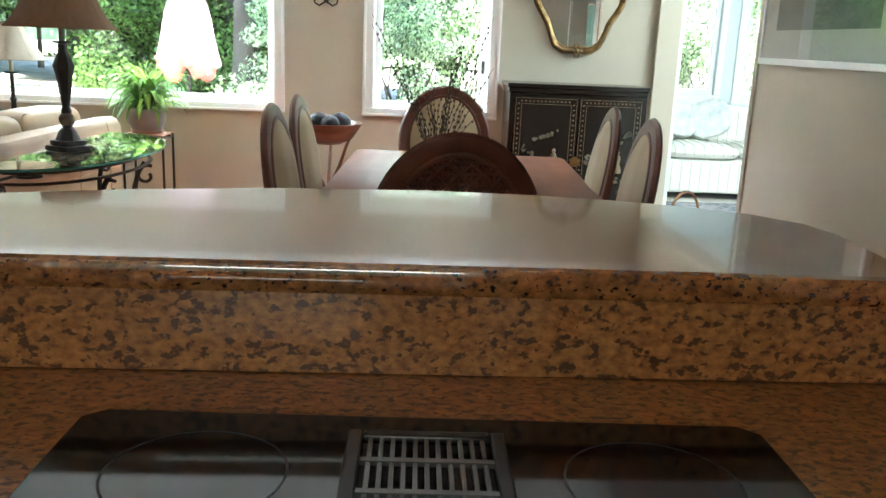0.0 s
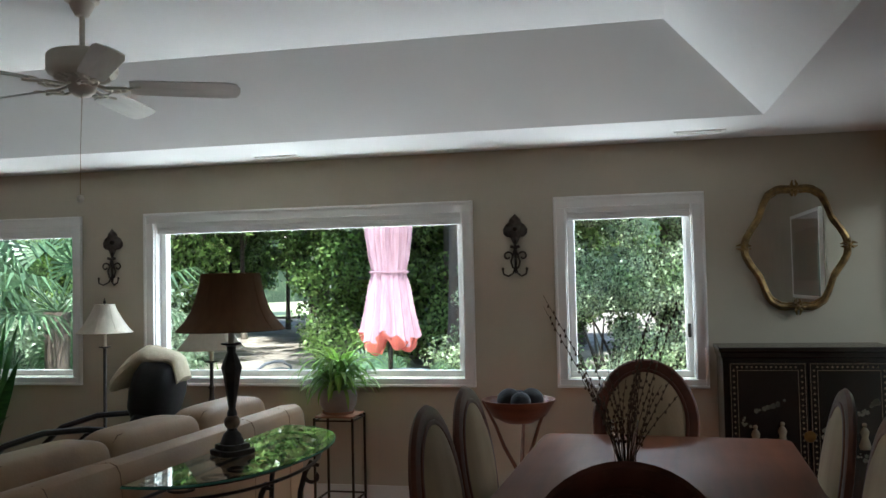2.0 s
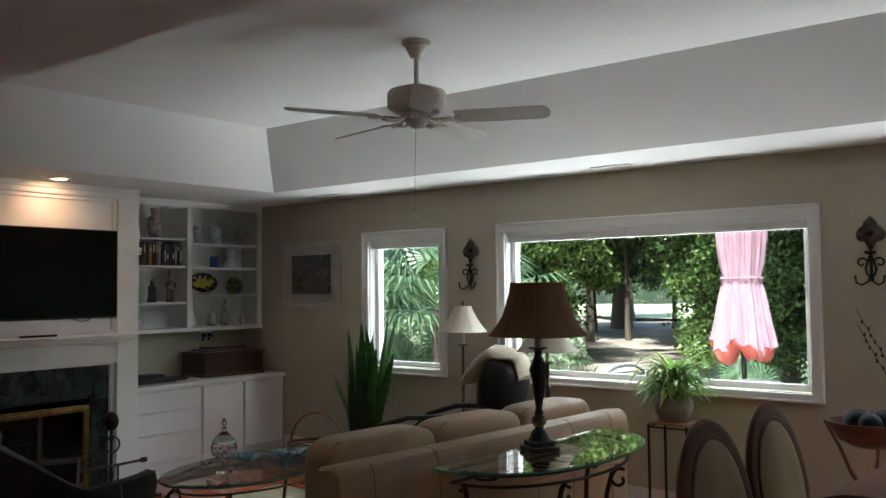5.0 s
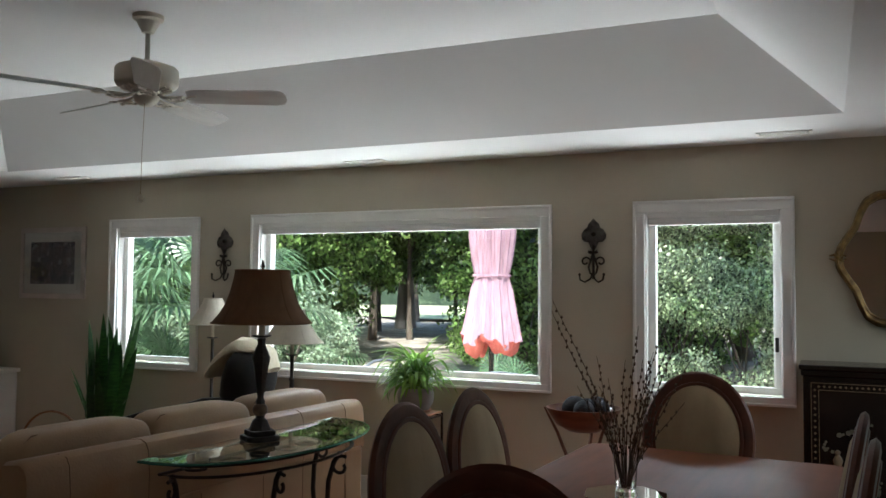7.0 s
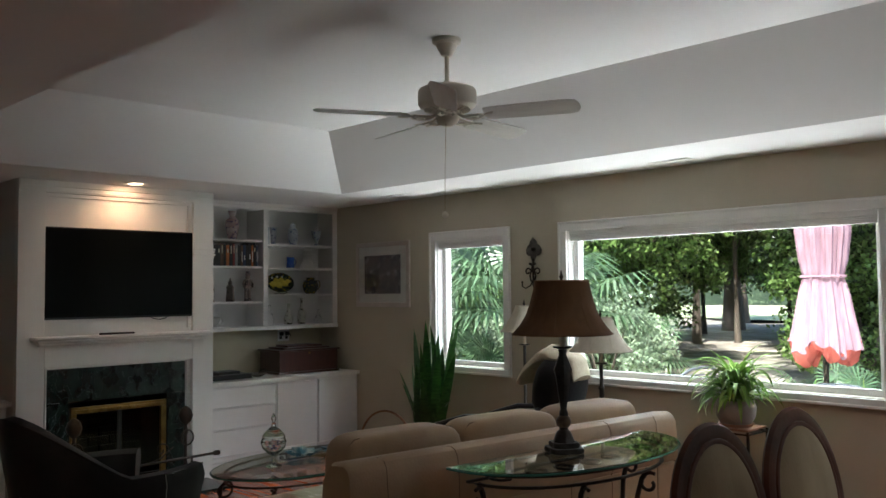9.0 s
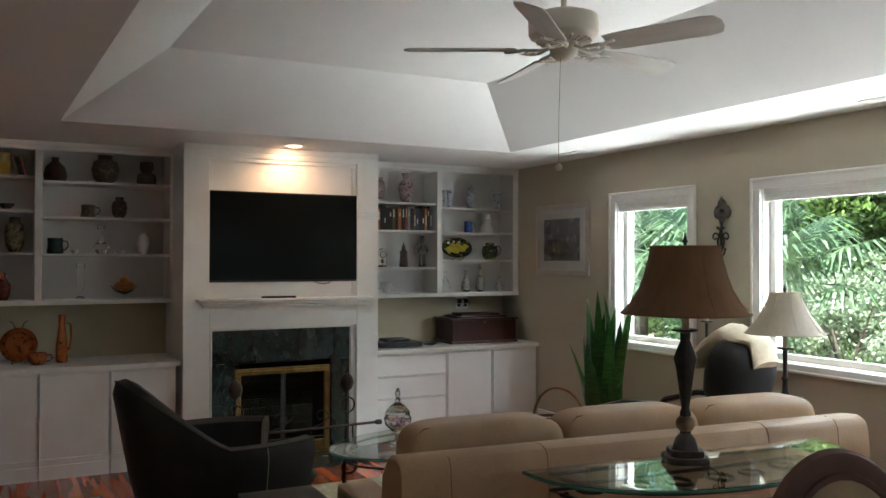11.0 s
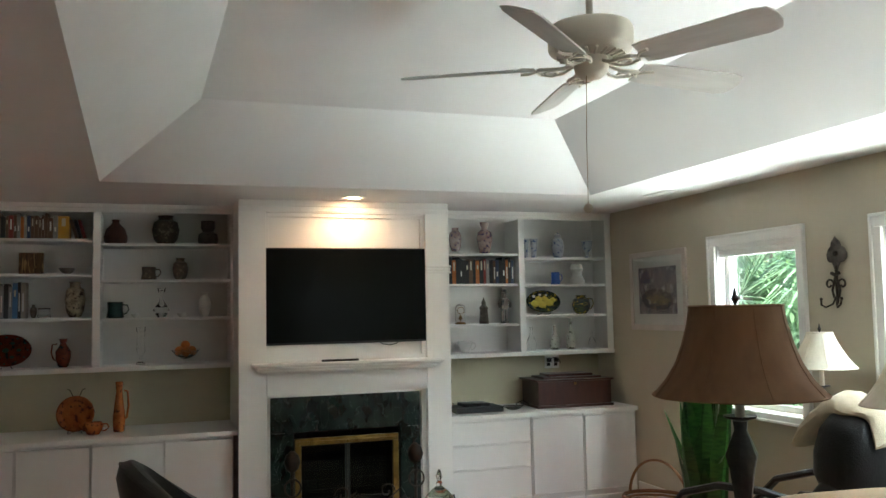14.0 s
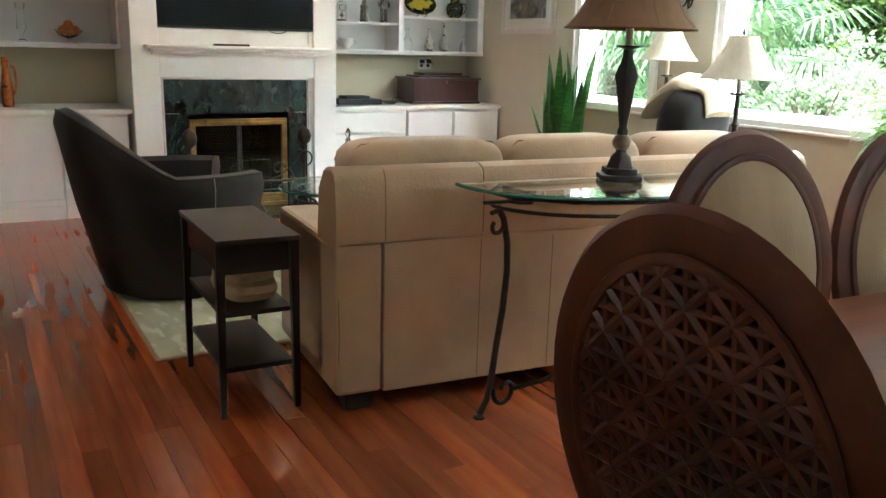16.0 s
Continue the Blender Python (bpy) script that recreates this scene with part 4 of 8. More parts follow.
def dining_chair():
    """Faces +y; the back stands at y = 0 and leans a little."""
    c = thing("dining_chair", pose(0, 0, 0), "carved mahogany dining chair with an oval beige padded back", "chair", "chairs round the dining table")
    a, b, zc = 0.275, 0.335, 0.808
    lean = pose(0, 0, zc, 9, 0, 0) @ pose(0, 0, -zc)
    bm = bmesh.new()
    ring_oval(bm, a - 0.035, b - 0.035, 0.036, zc, n=48, flat=0.52)
    part("back_frame", bm, M_CHAIR, c, m=lean)
    bm = bmesh.new()
    ring_oval(bm, a - 0.062, b - 0.062, 0.010, zc, y=0.016)
    ring_oval(bm, a - 0.064, b - 0.064, 0.009, zc, y=-0.018)
    part("bead_moulding", bm, M_CHAIR, c, m=lean)
    bm = bmesh.new()
    oval_disc(bm, a - 0.062, b - 0.062, zc, 0.006, 0.016, 0.022)
    part("back_pad", bm, M_FABRIC, c, m=lean)
    bm = bmesh.new()
    oval_disc(bm, a - 0.05, b - 0.05, zc, 0.0, 0.005, 0.0)
    part("back_board", bm, M_CHAIR, c, m=lean)
    # pierced lattice: eight ribs meet at each node and leave triangular holes
    bm = bmesh.new()
    aa, bb, step = a - 0.060, b - 0.060, 0.070

    def rib(x0, z0, dx, dz, w):
        run = [k * 0.008 for k in range(-90, 91) if ((x0 + dx * k * 0.008) / aa) ** 2 + ((z0 + dz * k * 0.008) / bb) ** 2 < 1]
        if len(run) > 2:
            tube(bm, [(x0 + dx * q, -0.013, zc + z0 + dz * q) for q in (run[0], (run[0] + run[-1]) / 2, run[-1])], w, 6, flat=0.9)

    h = math.sqrt(0.5)
    for k in range(-9, 10):
        rib(k * step / 2, 0, 0, 1, 0.0068)
        rib(0, k * step / 2, 1, 0, 0.0068)
        for d in (-1, 1):
            rib(k * step / 2, -d * k * step / 2, h, d * h, 0.0088)
    for i in range(-9, 10):
        for j in range(-12, 13):
            x, z = i * step / 2, j * step / 2
            if (i + j) % 2 == 0 and (x / aa) ** 2 + (z / bb) ** 2 < 0.92:
                bmesh.ops.create_icosphere(bm, subdivisions=1, radius=0.0120, matrix=Matrix.Translation((x, -0.014, zc + z)) @ Matrix.Diagonal((1, 0.7, 1, 1)))
    part("back_lattice", bm, M_CHAIR, c, m=lean)
    bm = bmesh.new()
    prism(bm, [(-0.20, 0.03), (0.20, 0.03), (0.265, 0.30), (0.255, 0.44), (0.16, 0.50), (-0.16, 0.50), (-0.255, 0.44), (-0.265, 0.30)], 0.37, 0.43, 0.012)
    part("seat_frame", bm, M_CHAIR, c)
    bm = bmesh.new()
    pillow(bm, 0, 0.265, 0.445, 0.245, 0.225, 0.045, p=3.2)
    part("seat", bm, M_SEAT, c)
    for s in (-1, 1):
        part("leg", shape(lathe, [(0.014, 0), (0.022, 0.02), (0.017, 0.05), (0.026, 0.30), (0.018, 0.33), (0.031, 0.35), (0.031, 0.372)], 14, (s * 0.205, 0.425)), M_CHAIR, c)
        part("leg", shape(tube, [(s * 0.19, -0.045, 0.0), (s * 0.185, 0.0, 0.2), (s * 0.18, 0.045, 0.40)], [0.018, 0.021, 0.024], 8), M_CHAIR, c)
        part("back_post", shape(tube, [(s * 0.16, 0.04, 0.40), (s * 0.165, 0.048, 0.50), (s * 0.175, 0.035, 0.58)], [0.024, 0.021, 0.024], 8), M_CHAIR, c)
    return c


ch0 = dining_chair()
ch0.matrix_basis = pose(-0.315, 2.73, 0, 0, 0, 4)
for m in (pose(-0.21, 5.24, 0, 0, 0, 178), pose(-0.946, 3.527, 0, 0, 0, -94), pose(-0.907, 4.072, 0, 0, 0, -94), pose(0.452, 4.06, 0, 0, 0, 86), pose(0.458, 3.475, 0, 0, 0, 86)):
    copy_thing(ch0, m)
ch0["label"] = "carved mahogany head dining chair with a pierced lattice back"

# octagonal mirror tray, vase and twigs
VX, VY = -0.315, 4.07
tr = thing("mirror_tray", pose(VX, VY, TZ, 0, 0, 10), "small octagonal mirrored glass tray on the table", "tray")
o8 = [(0.165 * math.cos(radians(22.5 + 45 * i)), 0.165 * math.sin(radians(22.5 + 45 * i))) for i in range(8)]
part("plate", shape(prism, o8, 0.001, 0.007, 0.002), M_MIRROR, tr)
vz = thing("glass_vase", pose(VX, VY, TZ + 0.0075), "tall clear cut-glass vase holding dry twigs", "vase")
part("glass_body", shape(lathe, [(0.001, 0.0), (0.042, 0.0), (0.038, 0.02), (0.044, 0.10), (0.058, 0.235), (0.053, 0.235), (0.039, 0.10), (0.032, 0.025), (0.001, 0.022)], 24, cap=False), M_GLASS, vz)
rng = random.Random(11)
tw = thing("twig_bunch", pose(VX, VY, TZ + 0.032), "bunch of dark dried willow twigs with buds standing in the vase", "dried flowers")
M_TWIG = mat("dry_brown_twig", (0.05, 0.03, 0.02), (0.10, 0.065, 0.04), 20, 0.8, island=0.3)
for i in range(26):
    an, sp = rng.uniform(0, 2 * math.pi), rng.uniform(0.03, 0.24)
    if i < 4:
        sp = 0.30
    h = rng.uniform(0.34, 0.52) if i > 5 else rng.uniform(0.58, 0.72)
    dx, dy = math.cos(an), math.sin(an)
    r0 = 0.015
    pts2 = []
    for k in range(9):
        t = k / 8
        s = r0 + sp * (t ** 1.35)
        pts2.append((dx * s + 0.012 * math.sin(5 * t + i) * t, dy * s * 0.8 + 0.012 * math.cos(4 * t + i) * t, h * t))
    bm = bmesh.new()
    tube(bm, pts2, [0.0026 * (1 - 0.6 * k / 8) for k in range(9)], 5)
    n = int(h * 26)
    for k in range(n):
        t = 0.35 + 0.62 * k / n
        f = t * 8
        q, w = int(f), f - int(f)
        p = Vector(pts2[q]).lerp(Vector(pts2[min(q + 1, 8)]), w)
        a2 = k * 2.4
        p = p + Vector((math.cos(a2), math.sin(a2), 0)) * 0.0055
        bmesh.ops.create_icosphere(bm, subdivisions=1, radius=0.0048, matrix=Matrix.Translation(p) @ Matrix.Diagonal((1, 1, 1.6, 1)))
    part("twig", bm, M_TWIG, tw)

# ---- glass console behind the sofa ----
con = thing("console_table", pose(-2.055, 4.06, 0, 0, 0, -3.5), "half-oval glass console table on a scrolled wrought iron frame", "console table")
CZ = 0.86


def half_oval(a, b, n=30, back=0.0):
    return [(back, -a)] + [(back + b * math.sin(math.pi * i / n) ** 0.8, -a * math.cos(math.pi * i / n)) for i in range(1, n)] + [(back, a)]


part("glass_top", shape(prism, half_oval(0.665, 0.46), CZ - 0.012, CZ, 0.003), M_GTOP, con)
bm = bmesh.new()
tube(bm, [(x * 1.0 + 0.002, y, CZ - 0.006) for x, y in half_oval(0.665, 0.46)], 0.0055, 6)
part("glass_edge", bm, M_GEDGE, con)
for dz, k in ((0.03, 0.84), (0.075, 0.84)):
    bm = bmesh.new()
    tube(bm, [(x * k + 0.01, y * k, CZ - dz) for x, y in half_oval(0.665, 0.46)], 0.011, 6, closed=True, flat=0.6)
    part("hoop", bm, M_IRON, con)
for i in range(7):
    y = -0.48 + i * 0.16
    x = 0.47 * 0.80 * math.sqrt(max(0.0, 1 - (y / 0.62) ** 2))
    s = 1 if i % 2 else -1
    bm = bmesh.new()
    tube(bm, [(px, py, pz) for px, py, pz in [(x * 0.55 + 0.05 * math.cos(t), y + 0.055 * math.sin(t) * (1 - q * 0.6), CZ - 0.05) for q, t in ((j / 14, s * j * 0.5) for j in range(15))]], 0.0065, 5)
    part("scroll", bm, M_IRON, con)


def con_leg(p, out):
    """A leg that swings out in a scroll at the top, runs down and ends in a scroll at the foot."""
    u = Vector((out[0], out[1], 0)).normalized()
    P = Vector((p[0], p[1], 0))
    prof = [(0.0, CZ - 0.085), (-0.03, CZ - 0.13), (-0.055, CZ - 0.22), (-0.06, CZ - 0.33), (-0.045, CZ - 0.47), (-0.02, CZ - 0.60), (-0.005, CZ - 0.70), (0.02, 0.06), (0.055, 0.012)]
    bm = bmesh.new()
    tube(bm, [P + u * r + Vector((0, 0, z)) for r, z in prof], 0.012, 8)
    bm2 = bmesh.new()
    tube(bm2, [P + u * (0.06 + a) + Vector((0, 0, b)) for a, _, b in spiral(-0.055, CZ - 0.15, 0.052, 0.014, 60, 400, 16)], 0.0085, 7)
    bm3 = bmesh.new()
    tube(bm3, [P + u * a + Vector((0, 0, b)) for a, _, b in spiral(-0.075, 0.075, 0.062, 0.018, 20, -340, 16)], 0.0095, 7)
    bm4 = bmesh.new()
    lathe(bm4, [(0.001, 0.0), (0.022, 0.0), (0.022, 0.006), (0.001, 0.014)], 12, (P.x + u.x * 0.055, P.y + u.y * 0.055))
    leg = part("leg", bm, M_IRON, con)
    part("top_scroll", bm2, M_IRON, leg)
    part("foot_scroll", bm3, M_IRON, leg)
    part("foot_pad", bm4, M_IRON, leg)


for foot, out in (((0.04, -0.52), (0.3, -1)), ((0.04, 0.52), (0.3, 1)), ((0.34, -0.20), (1, -0.35)), ((0.34, 0.24), (1, 0.35))):
    con_leg(foot, out)
    u = Vector((out[0], out[1], 0)).normalized() * -0.10
    a0, b0 = Vector((foot[0], foot[1], 0.07)) + u, Vector((0.17, 0.0, 0.25))
    part("stretcher", shape(tube, [a0, a0.lerp(b0, 0.3) + Vector((0, 0, -0.015)), a0.lerp(b0, 0.65) + Vector((0, 0, 0.02)), b0], 0.009, 7), M_IRON, con)
bm = bmesh.new()
for i in range(5):
    a = 2 * math.pi * i / 5
    bmesh.ops.create_icosphere(bm, subdivisions=2, radius=0.026, matrix=Matrix.Translation((0.17 + 0.032 * math.cos(a), 0.032 * math.sin(a), 0.262)) @ Matrix.Diagonal((1, 1, 0.6, 1)))
lathe(bm, [(0.001, 0.24), (0.02, 0.25), (0.024, 0.28), (0.012, 0.30), (0.001, 0.305)], 12, (0.17, 0.0))
part("rosette", bm, M_IRON, con)


def table_lamp(name, m, z0, profile, shade_prof, shade_mat, label, base_sq=0.0, star=0.0, ball=None, neck=(0, 0)):
    l = thing(name, m, label, "lamp")
    part("stem", shape(lathe, profile, 18, star=star, flutes=6), M_LAMPB, l)
    if base_sq:
        for k, (h0, h1) in enumerate(((0, 0.022), (0.022, 0.045))):
            s = base_sq * (1 - 0.22 * k)
            o = [(s * (1 + 0.16 * math.cos(4 * 2 * math.pi * i / 24)) * math.cos(2 * math.pi * i / 24), s * (1 + 0.16 * math.cos(4 * 2 * math.pi * i / 24)) * math.sin(2 * math.pi * i / 24)) for i in range(24)]
            part("base", shape(prism, o, h0, h1, 0.006), M_LAMPB, l)
    if ball:
        part("ball", shape(lathe, [(ball[1] * math.sin(math.pi * i / 10) + 0.001, ball[0] - ball[1] * math.cos(math.pi * i / 10)) for i in range(11)], 20), M_CRACK, l)
    part("candle_sleeve", shape(lathe, [(0.013, neck[0]), (0.013, neck[1]), (0.009, neck[1] + 0.02), (0.003, shade_prof[-1][1])], 12), M_SHADEW, l)
    part("drip_pan", shape(lathe, [(0.005, neck[0] - 0.012), (0.042, neck[0] - 0.002), (0.044, neck[0] + 0.004), (0.005, neck[0])], 18), M_LAMPB, l)
    bm = bmesh.new()
    n = 36
    inner = [(r - 0.003, z) for r, z in reversed(shade_prof)]
    lathe(bm, shade_prof + inner + [shade_prof[0]], n, cap=False)
    bmesh.ops.remove_doubles(bm, verts=bm.verts, dist=1e-5)
    sh = part("shade", bm, shade_mat, l)
    for r, z in (shade_prof[0], shade_prof[-1]):
        bm = bmesh.new()
        tube(bm, [(r * math.cos(2 * math.pi * i / 32), r * math.sin(2 * math.pi * i / 32), z) for i in range(32)], 0.0035, 5, closed=True)
        part("rim", bm, shade_mat, sh)
    for i in range(8):
        a = 2 * math.pi * (i + 0.3) / 8
        bm = bmesh.new()
        tube(bm, [((r + 0.0008) * math.cos(a), (r + 0.0008) * math.sin(a), z) for r, z in shade_prof], 0.0013, 4)
        part("seam", bm, shade_mat, sh)
    zt = shade_prof[-1][1]
    part("finial", shape(lathe, [(0.003, zt - 0.005), (0.006, zt + 0.01), (0.011, zt + 0.02), (0.006, zt + 0.03), (0.003, zt + 0.045), (0.001, zt + 0.05)], 10), M_LAMPB, l)
    part("spider", shape(tube, [(-shade_prof[-1][0], 0, zt - 0.004), (0, 0, zt - 0.004), (shade_prof[-1][0], 0, zt - 0.004)], 0.002, 4), M_LAMPB, l)
    return l


table_lamp("table_lamp", pose(-1.945, 3.985, CZ + 0.001, 0, 0, 15), 0, [(0.05, 0.045), (0.035, 0.085), (0.02, 0.10), (0.02, 0.175), (0.014, 0.19), (0.018, 0.215), (0.034, 0.33), (0.043, 0.365), (0.03, 0.40), (0.017, 0.43), (0.02, 0.455)],
           [(0.225, 0.525), (0.19, 0.565), (0.163, 0.61), (0.145, 0.66), (0.130, 0.715), (0.122, 0.762)], M_SHADE,
           "tall dark bronze table lamp with a flared brown silk shade, unlit", base_sq=0.082, star=0.05, ball=(0.135, 0.033), neck=(0.465, 0.545))

# ---- side table and pillow ----
st = thing("side_table", pose(-2.706, 2.803, 0, 0, 0, -1), "small black wooden side table with a drawer and two shelves", "side table")
part("top", boxes((-0.302, 0.302, -0.150, 0.150, 0.634, 0.652), bev=0.003), M_BLKWOOD, st)
part("apron", boxes((-0.262, 0.262, -0.128, 0.128, 0.52, 0.6335), bev=0.002), M_BLKWOOD, st)
part("drawer", boxes((-0.2, 0.2, -0.136, -0.1285, 0.53, 0.625), bev=0.003), M_BLKWOOD, st)
for z in (0.365, 0.16):
    part("shelf", boxes((-0.262, 0.262, -0.128, 0.128, z, z + 0.018), bev=0.002), M_BLKWOOD, st)
for sx in (-1, 1):
    for sy in (-1, 1):
        bm = bmesh.new()
        x, y = sx * 0.27, sy * 0.132
        v0 = box(bm, x - 0.016, x + 0.016, y - 0.016, y + 0.016, 0.0, 0.6335)
        for v in v0[:4]:
            v.co.x = x + (v.co.x - x) * 0.65 + sx * 0.008
            v.co.y = y + (v.co.y - y) * 0.65 + sy * 0.004
        part("leg", bm, M_BLKWOOD, st)
bm = bmesh.new()
pillow(bm, 0, 0, 0.055, 0.17, 0.105, 0.05, p=3)
fp = thing("folded_cloth", pose(-2.62, 2.80, 0.384), "folded beige quilted cloth on the side table's shelf", "cloth")
part("fold", bm, M_FABRIC, fp)
bm = bmesh.new()
pillow(bm, 0.01, 0, 0.115, 0.15, 0.095, 0.035, p=3)
part("fold", bm, M_FABRIC, fp)

# ---- tub armchair ----
ac = thing("armchair", pose(-4.20, 2.89, 0.012, 0, 0, 4), "black leather tub armchair with pale stitching", "armchair")


def tub(bm, n=40, ri=0.80, thick=0.0):
    """Wrap-round shell, open towards +y; height sweeps from the back down to the arms."""
    out_b, out_t, in_t, in_b = [], [], [], []
    for i in range(n + 1):
        a = radians(-222 + 264 * i / n)          # from the front left, round the back, to the front right
        ca, sa = math.cos(a), math.sin(a)
        back = max(0.0, -sa)
        h = 0.63 + 0.31 * (max(0.0, (back - 0.20) / 0.80)) ** 1.15
        flare = 1.0 + 0.05 * back
        bx, by = 0.355 * ca, 0.375 * sa
        tx_, ty_ = 0.465 * ca * flare, (0.52 if sa < 0 else 0.58) * sa * flare - 0.02
        ix, iy = tx_ * 0.76, ty_ * 0.78
        out_b.append((bx, by, 0.03))
        out_t.append((tx_, ty_, h))
        in_t.append((ix, iy, h - 0.015))
        in_b.append((ix * 0.95, iy * 0.95, 0.36))
    secs = []
    for ob_, ot, it_, ib in zip(out_b, out_t, in_t, in_b):
        O, T, I, B = map(Vector, (ob_, ot, it_, ib))
        mid = O.lerp(T, 0.5) + Vector((O.x, O.y, 0)).normalized() * 0.02
        sec = [O, mid, T - Vector((0, 0, 0.05)), T.lerp(I, 0.12) + Vector((0, 0, 0.012)), T.lerp(I, 0.5) + Vector((0, 0, 0.03)), T.lerp(I, 0.88) + Vector((0, 0, 0.012)), I - Vector((0, 0, 0.05)), B]
        secs.append([bm.verts.new(p) for p in sec])
    m = len(secs[0])
    for a, b in zip(secs, secs[1:]):
        for i in range(m):
            bm.faces.new((a[i], a[(i + 1) % m], b[(i + 1) % m], b[i]))
    bm.faces.new(secs[0])
    bm.faces.new(secs[-1][::-1])
    return [s[3].co.copy() for s in secs], [[v.co.copy() for v in s] for s in secs]


bm = bmesh.new()
crest, secs = tub(bm)
shell = part("shell", bm, M_BLACKL, ac)
part("piping", shape(tube, [c + Vector((0, 0, 0.001)) for c in crest], 0.0045, 5), M_BLACKL, shell)
for k in (5, 35):
    s = secs[k]
    n_ = Vector((s[1].x, s[1].y, 0)).normalized()
    part("stitching", shape(tube, [p + n_ * 0.002 for p in s[0:4]], 0.0022, 4), M_STITCH, shell)
bm = bmesh.new()
pillow(bm, 0, 0.10, 0.40, 0.30, 0.36, 0.085, p=3.6)
part("seat_cushion", bm, M_BLACKL, ac)
part("base", shape(lathe, [(0.31, 0.0), (0.325, 0.01), (0.325, 0.045), (0.30, 0.05)], 32), M_BLKWOOD, ac)
bm = bmesh.new()
box(bm, -0.27, 0.27, -0.1, 0.40, 0.05, 0.33, 0.03)
part("seat_box", bm, M_BLACKL, ac)

# ---- rug and coffee table ----
bm = bmesh.new()
box(bm, -5.30, -3.10, 2.57, 5.35, 0.001, 0.012, 0.004)
rug = thing("area_rug", pose(0, 0, 0), "sage and cream leaf-patterned area rug", "rug")
part("carpet", bm, M_RUG, rug)
part("binding", boxes((-5.32, -3.08, 2.552, 2.5695, 0.001, 0.010), (-5.32, -3.08, 5.3505, 5.368, 0.001, 0.010), (-3.0995, -3.08, 2.57, 5.35, 0.001, 0.010), (-5.32, -5.3005, 2.57, 5.35, 0.001, 0.010), bev=0.002), M_WICKER, rug)

KZ = 0.53
kt = thing("coffee_table", pose(-4.00, 4.06, 0.012, 0, 0, 4), "oval glass coffee table on a scrolled wrought iron base", "coffee table")
ov = lambda a, b, n=40: [(a * math.cos(2 * math.pi * i / n), b * math.sin(2 * math.pi * i / n)) for i in range(n)]
part("glass_top", shape(prism, ov(0.40, 0.66), KZ - 0.012, KZ, 0.003), M_GTOP, kt)
bm = bmesh.new()
tube(bm, [(x, y, KZ - 0.006) for x, y in ov(0.402, 0.662)], 0.005, 6, closed=True)
part("glass_edge", bm, M_GEDGE, kt)
for dz, k in ((0.025, 0.86), (0.065, 0.86)):
    bm = bmesh.new()
    tube(bm, [(x * k, y * k, KZ - dz) for x, y in ov(0.40, 0.66)], 0.010, 6, closed=True, flat=0.6)
    part("hoop", bm, M_IRON, kt)
for sx, sy in ((-1, -1), (1, -1), (-1, 1), (1, 1)):
    u = Vector((sx * 0.5, sy, 0)).normalized()
    P = Vector((sx * 0.22, sy * 0.42, 0))
    bm = bmesh.new()
    tube(bm, [P + u * r + Vector((0, 0, z)) for r, z in ((0, KZ - 0.07), (0.06, KZ - 0.12), (0.07, KZ - 0.22), (0.02, KZ - 0.36), (0.0, 0.12), (0.04, 0.01))], 0.012, 7)
    leg = part("leg", bm, M_IRON, kt)
    bm = bmesh.new()
    tube(bm, [P + u * a + Vector((0, 0, b)) for a, _, b in spiral(0.05, KZ - 0.14, 0.07, 0.02, 80, 420, 14)], 0.008, 6)
    part("scroll", bm, M_IRON, leg)
bm = bmesh.new()
for i in range(6):
    a = 2 * math.pi * i / 6
    bmesh.ops.create_icosphere(bm, subdivisions=2, radius=0.028, matrix=Matrix.Translation((0.03 * math.cos(a), 0.03 * math.sin(a), 0.2)))
bmesh.ops.create_icosphere(bm, subdivisions=2, radius=0.022, matrix=Matrix.Translation((0, 0, 0.215)))
part("rosette", bm, M_IRON, kt)
part("stretcher", shape(tube, [(-0.2, -0.4, 0.19), (0, 0, 0.19), (0.2, 0.4, 0.19)], 0.008, 6), M_IRON, kt)
part("stretcher", shape(tube, [(0.2, -0.4, 0.19), (0, 0, 0.185), (-0.2, 0.4, 0.19)], 0.008, 6), M_IRON, kt)

jar = thing("candy_jar", pose(-4.00, 3.80, KZ + 0.0125), "footed clear glass jar with a pointed lid, full of sweets", "jar")
part("bowl", shape(lathe, [(0.001, 0.0), (0.05, 0.0), (0.045, 0.008), (0.012, 0.02), (0.012, 0.06), (0.035, 0.075), (0.07, 0.11), (0.078, 0.145), (0.066, 0.17), (0.062, 0.17), (0.073, 0.145), (0.065, 0.113), (0.03, 0.08), (0.001, 0.075)], 24, cap=False), M_GLASS, jar)
part("lid", shape(lathe, [(0.070, 0.172), (0.066, 0.185), (0.04, 0.215), (0.014, 0.235), (0.016, 0.25), (0.008, 0.262), (0.017, 0.282), (0.006, 0.31), (0.001, 0.315)], 24, cap=False), M_GLASS, jar)
M_CANDY = mat("bright_sweet_wrappers", (0.5, 0.12, 0.1), (0.75, 0.68, 0.62), 60, 0.3, island=0.6, spots=(0.10, 0.12, 0.30), spot_scale=50, spot_lo=0.52)
bm = bmesh.new()
rng = random.Random(4)
for i in range(70):
    a, r, z = rng.uniform(0, 6.28), rng.uniform(0, 0.05), rng.uniform(0.09, 0.145)
    k = min(1.0, (z - 0.07) / 0.045)
    bmesh.ops.create_icosphere(bm, subdivisions=1, radius=0.009, matrix=Matrix.Translation((r * k * math.cos(a), r * k * math.sin(a), z)))
part("sweets", bm, M_CANDY, jar, kind="stuff")
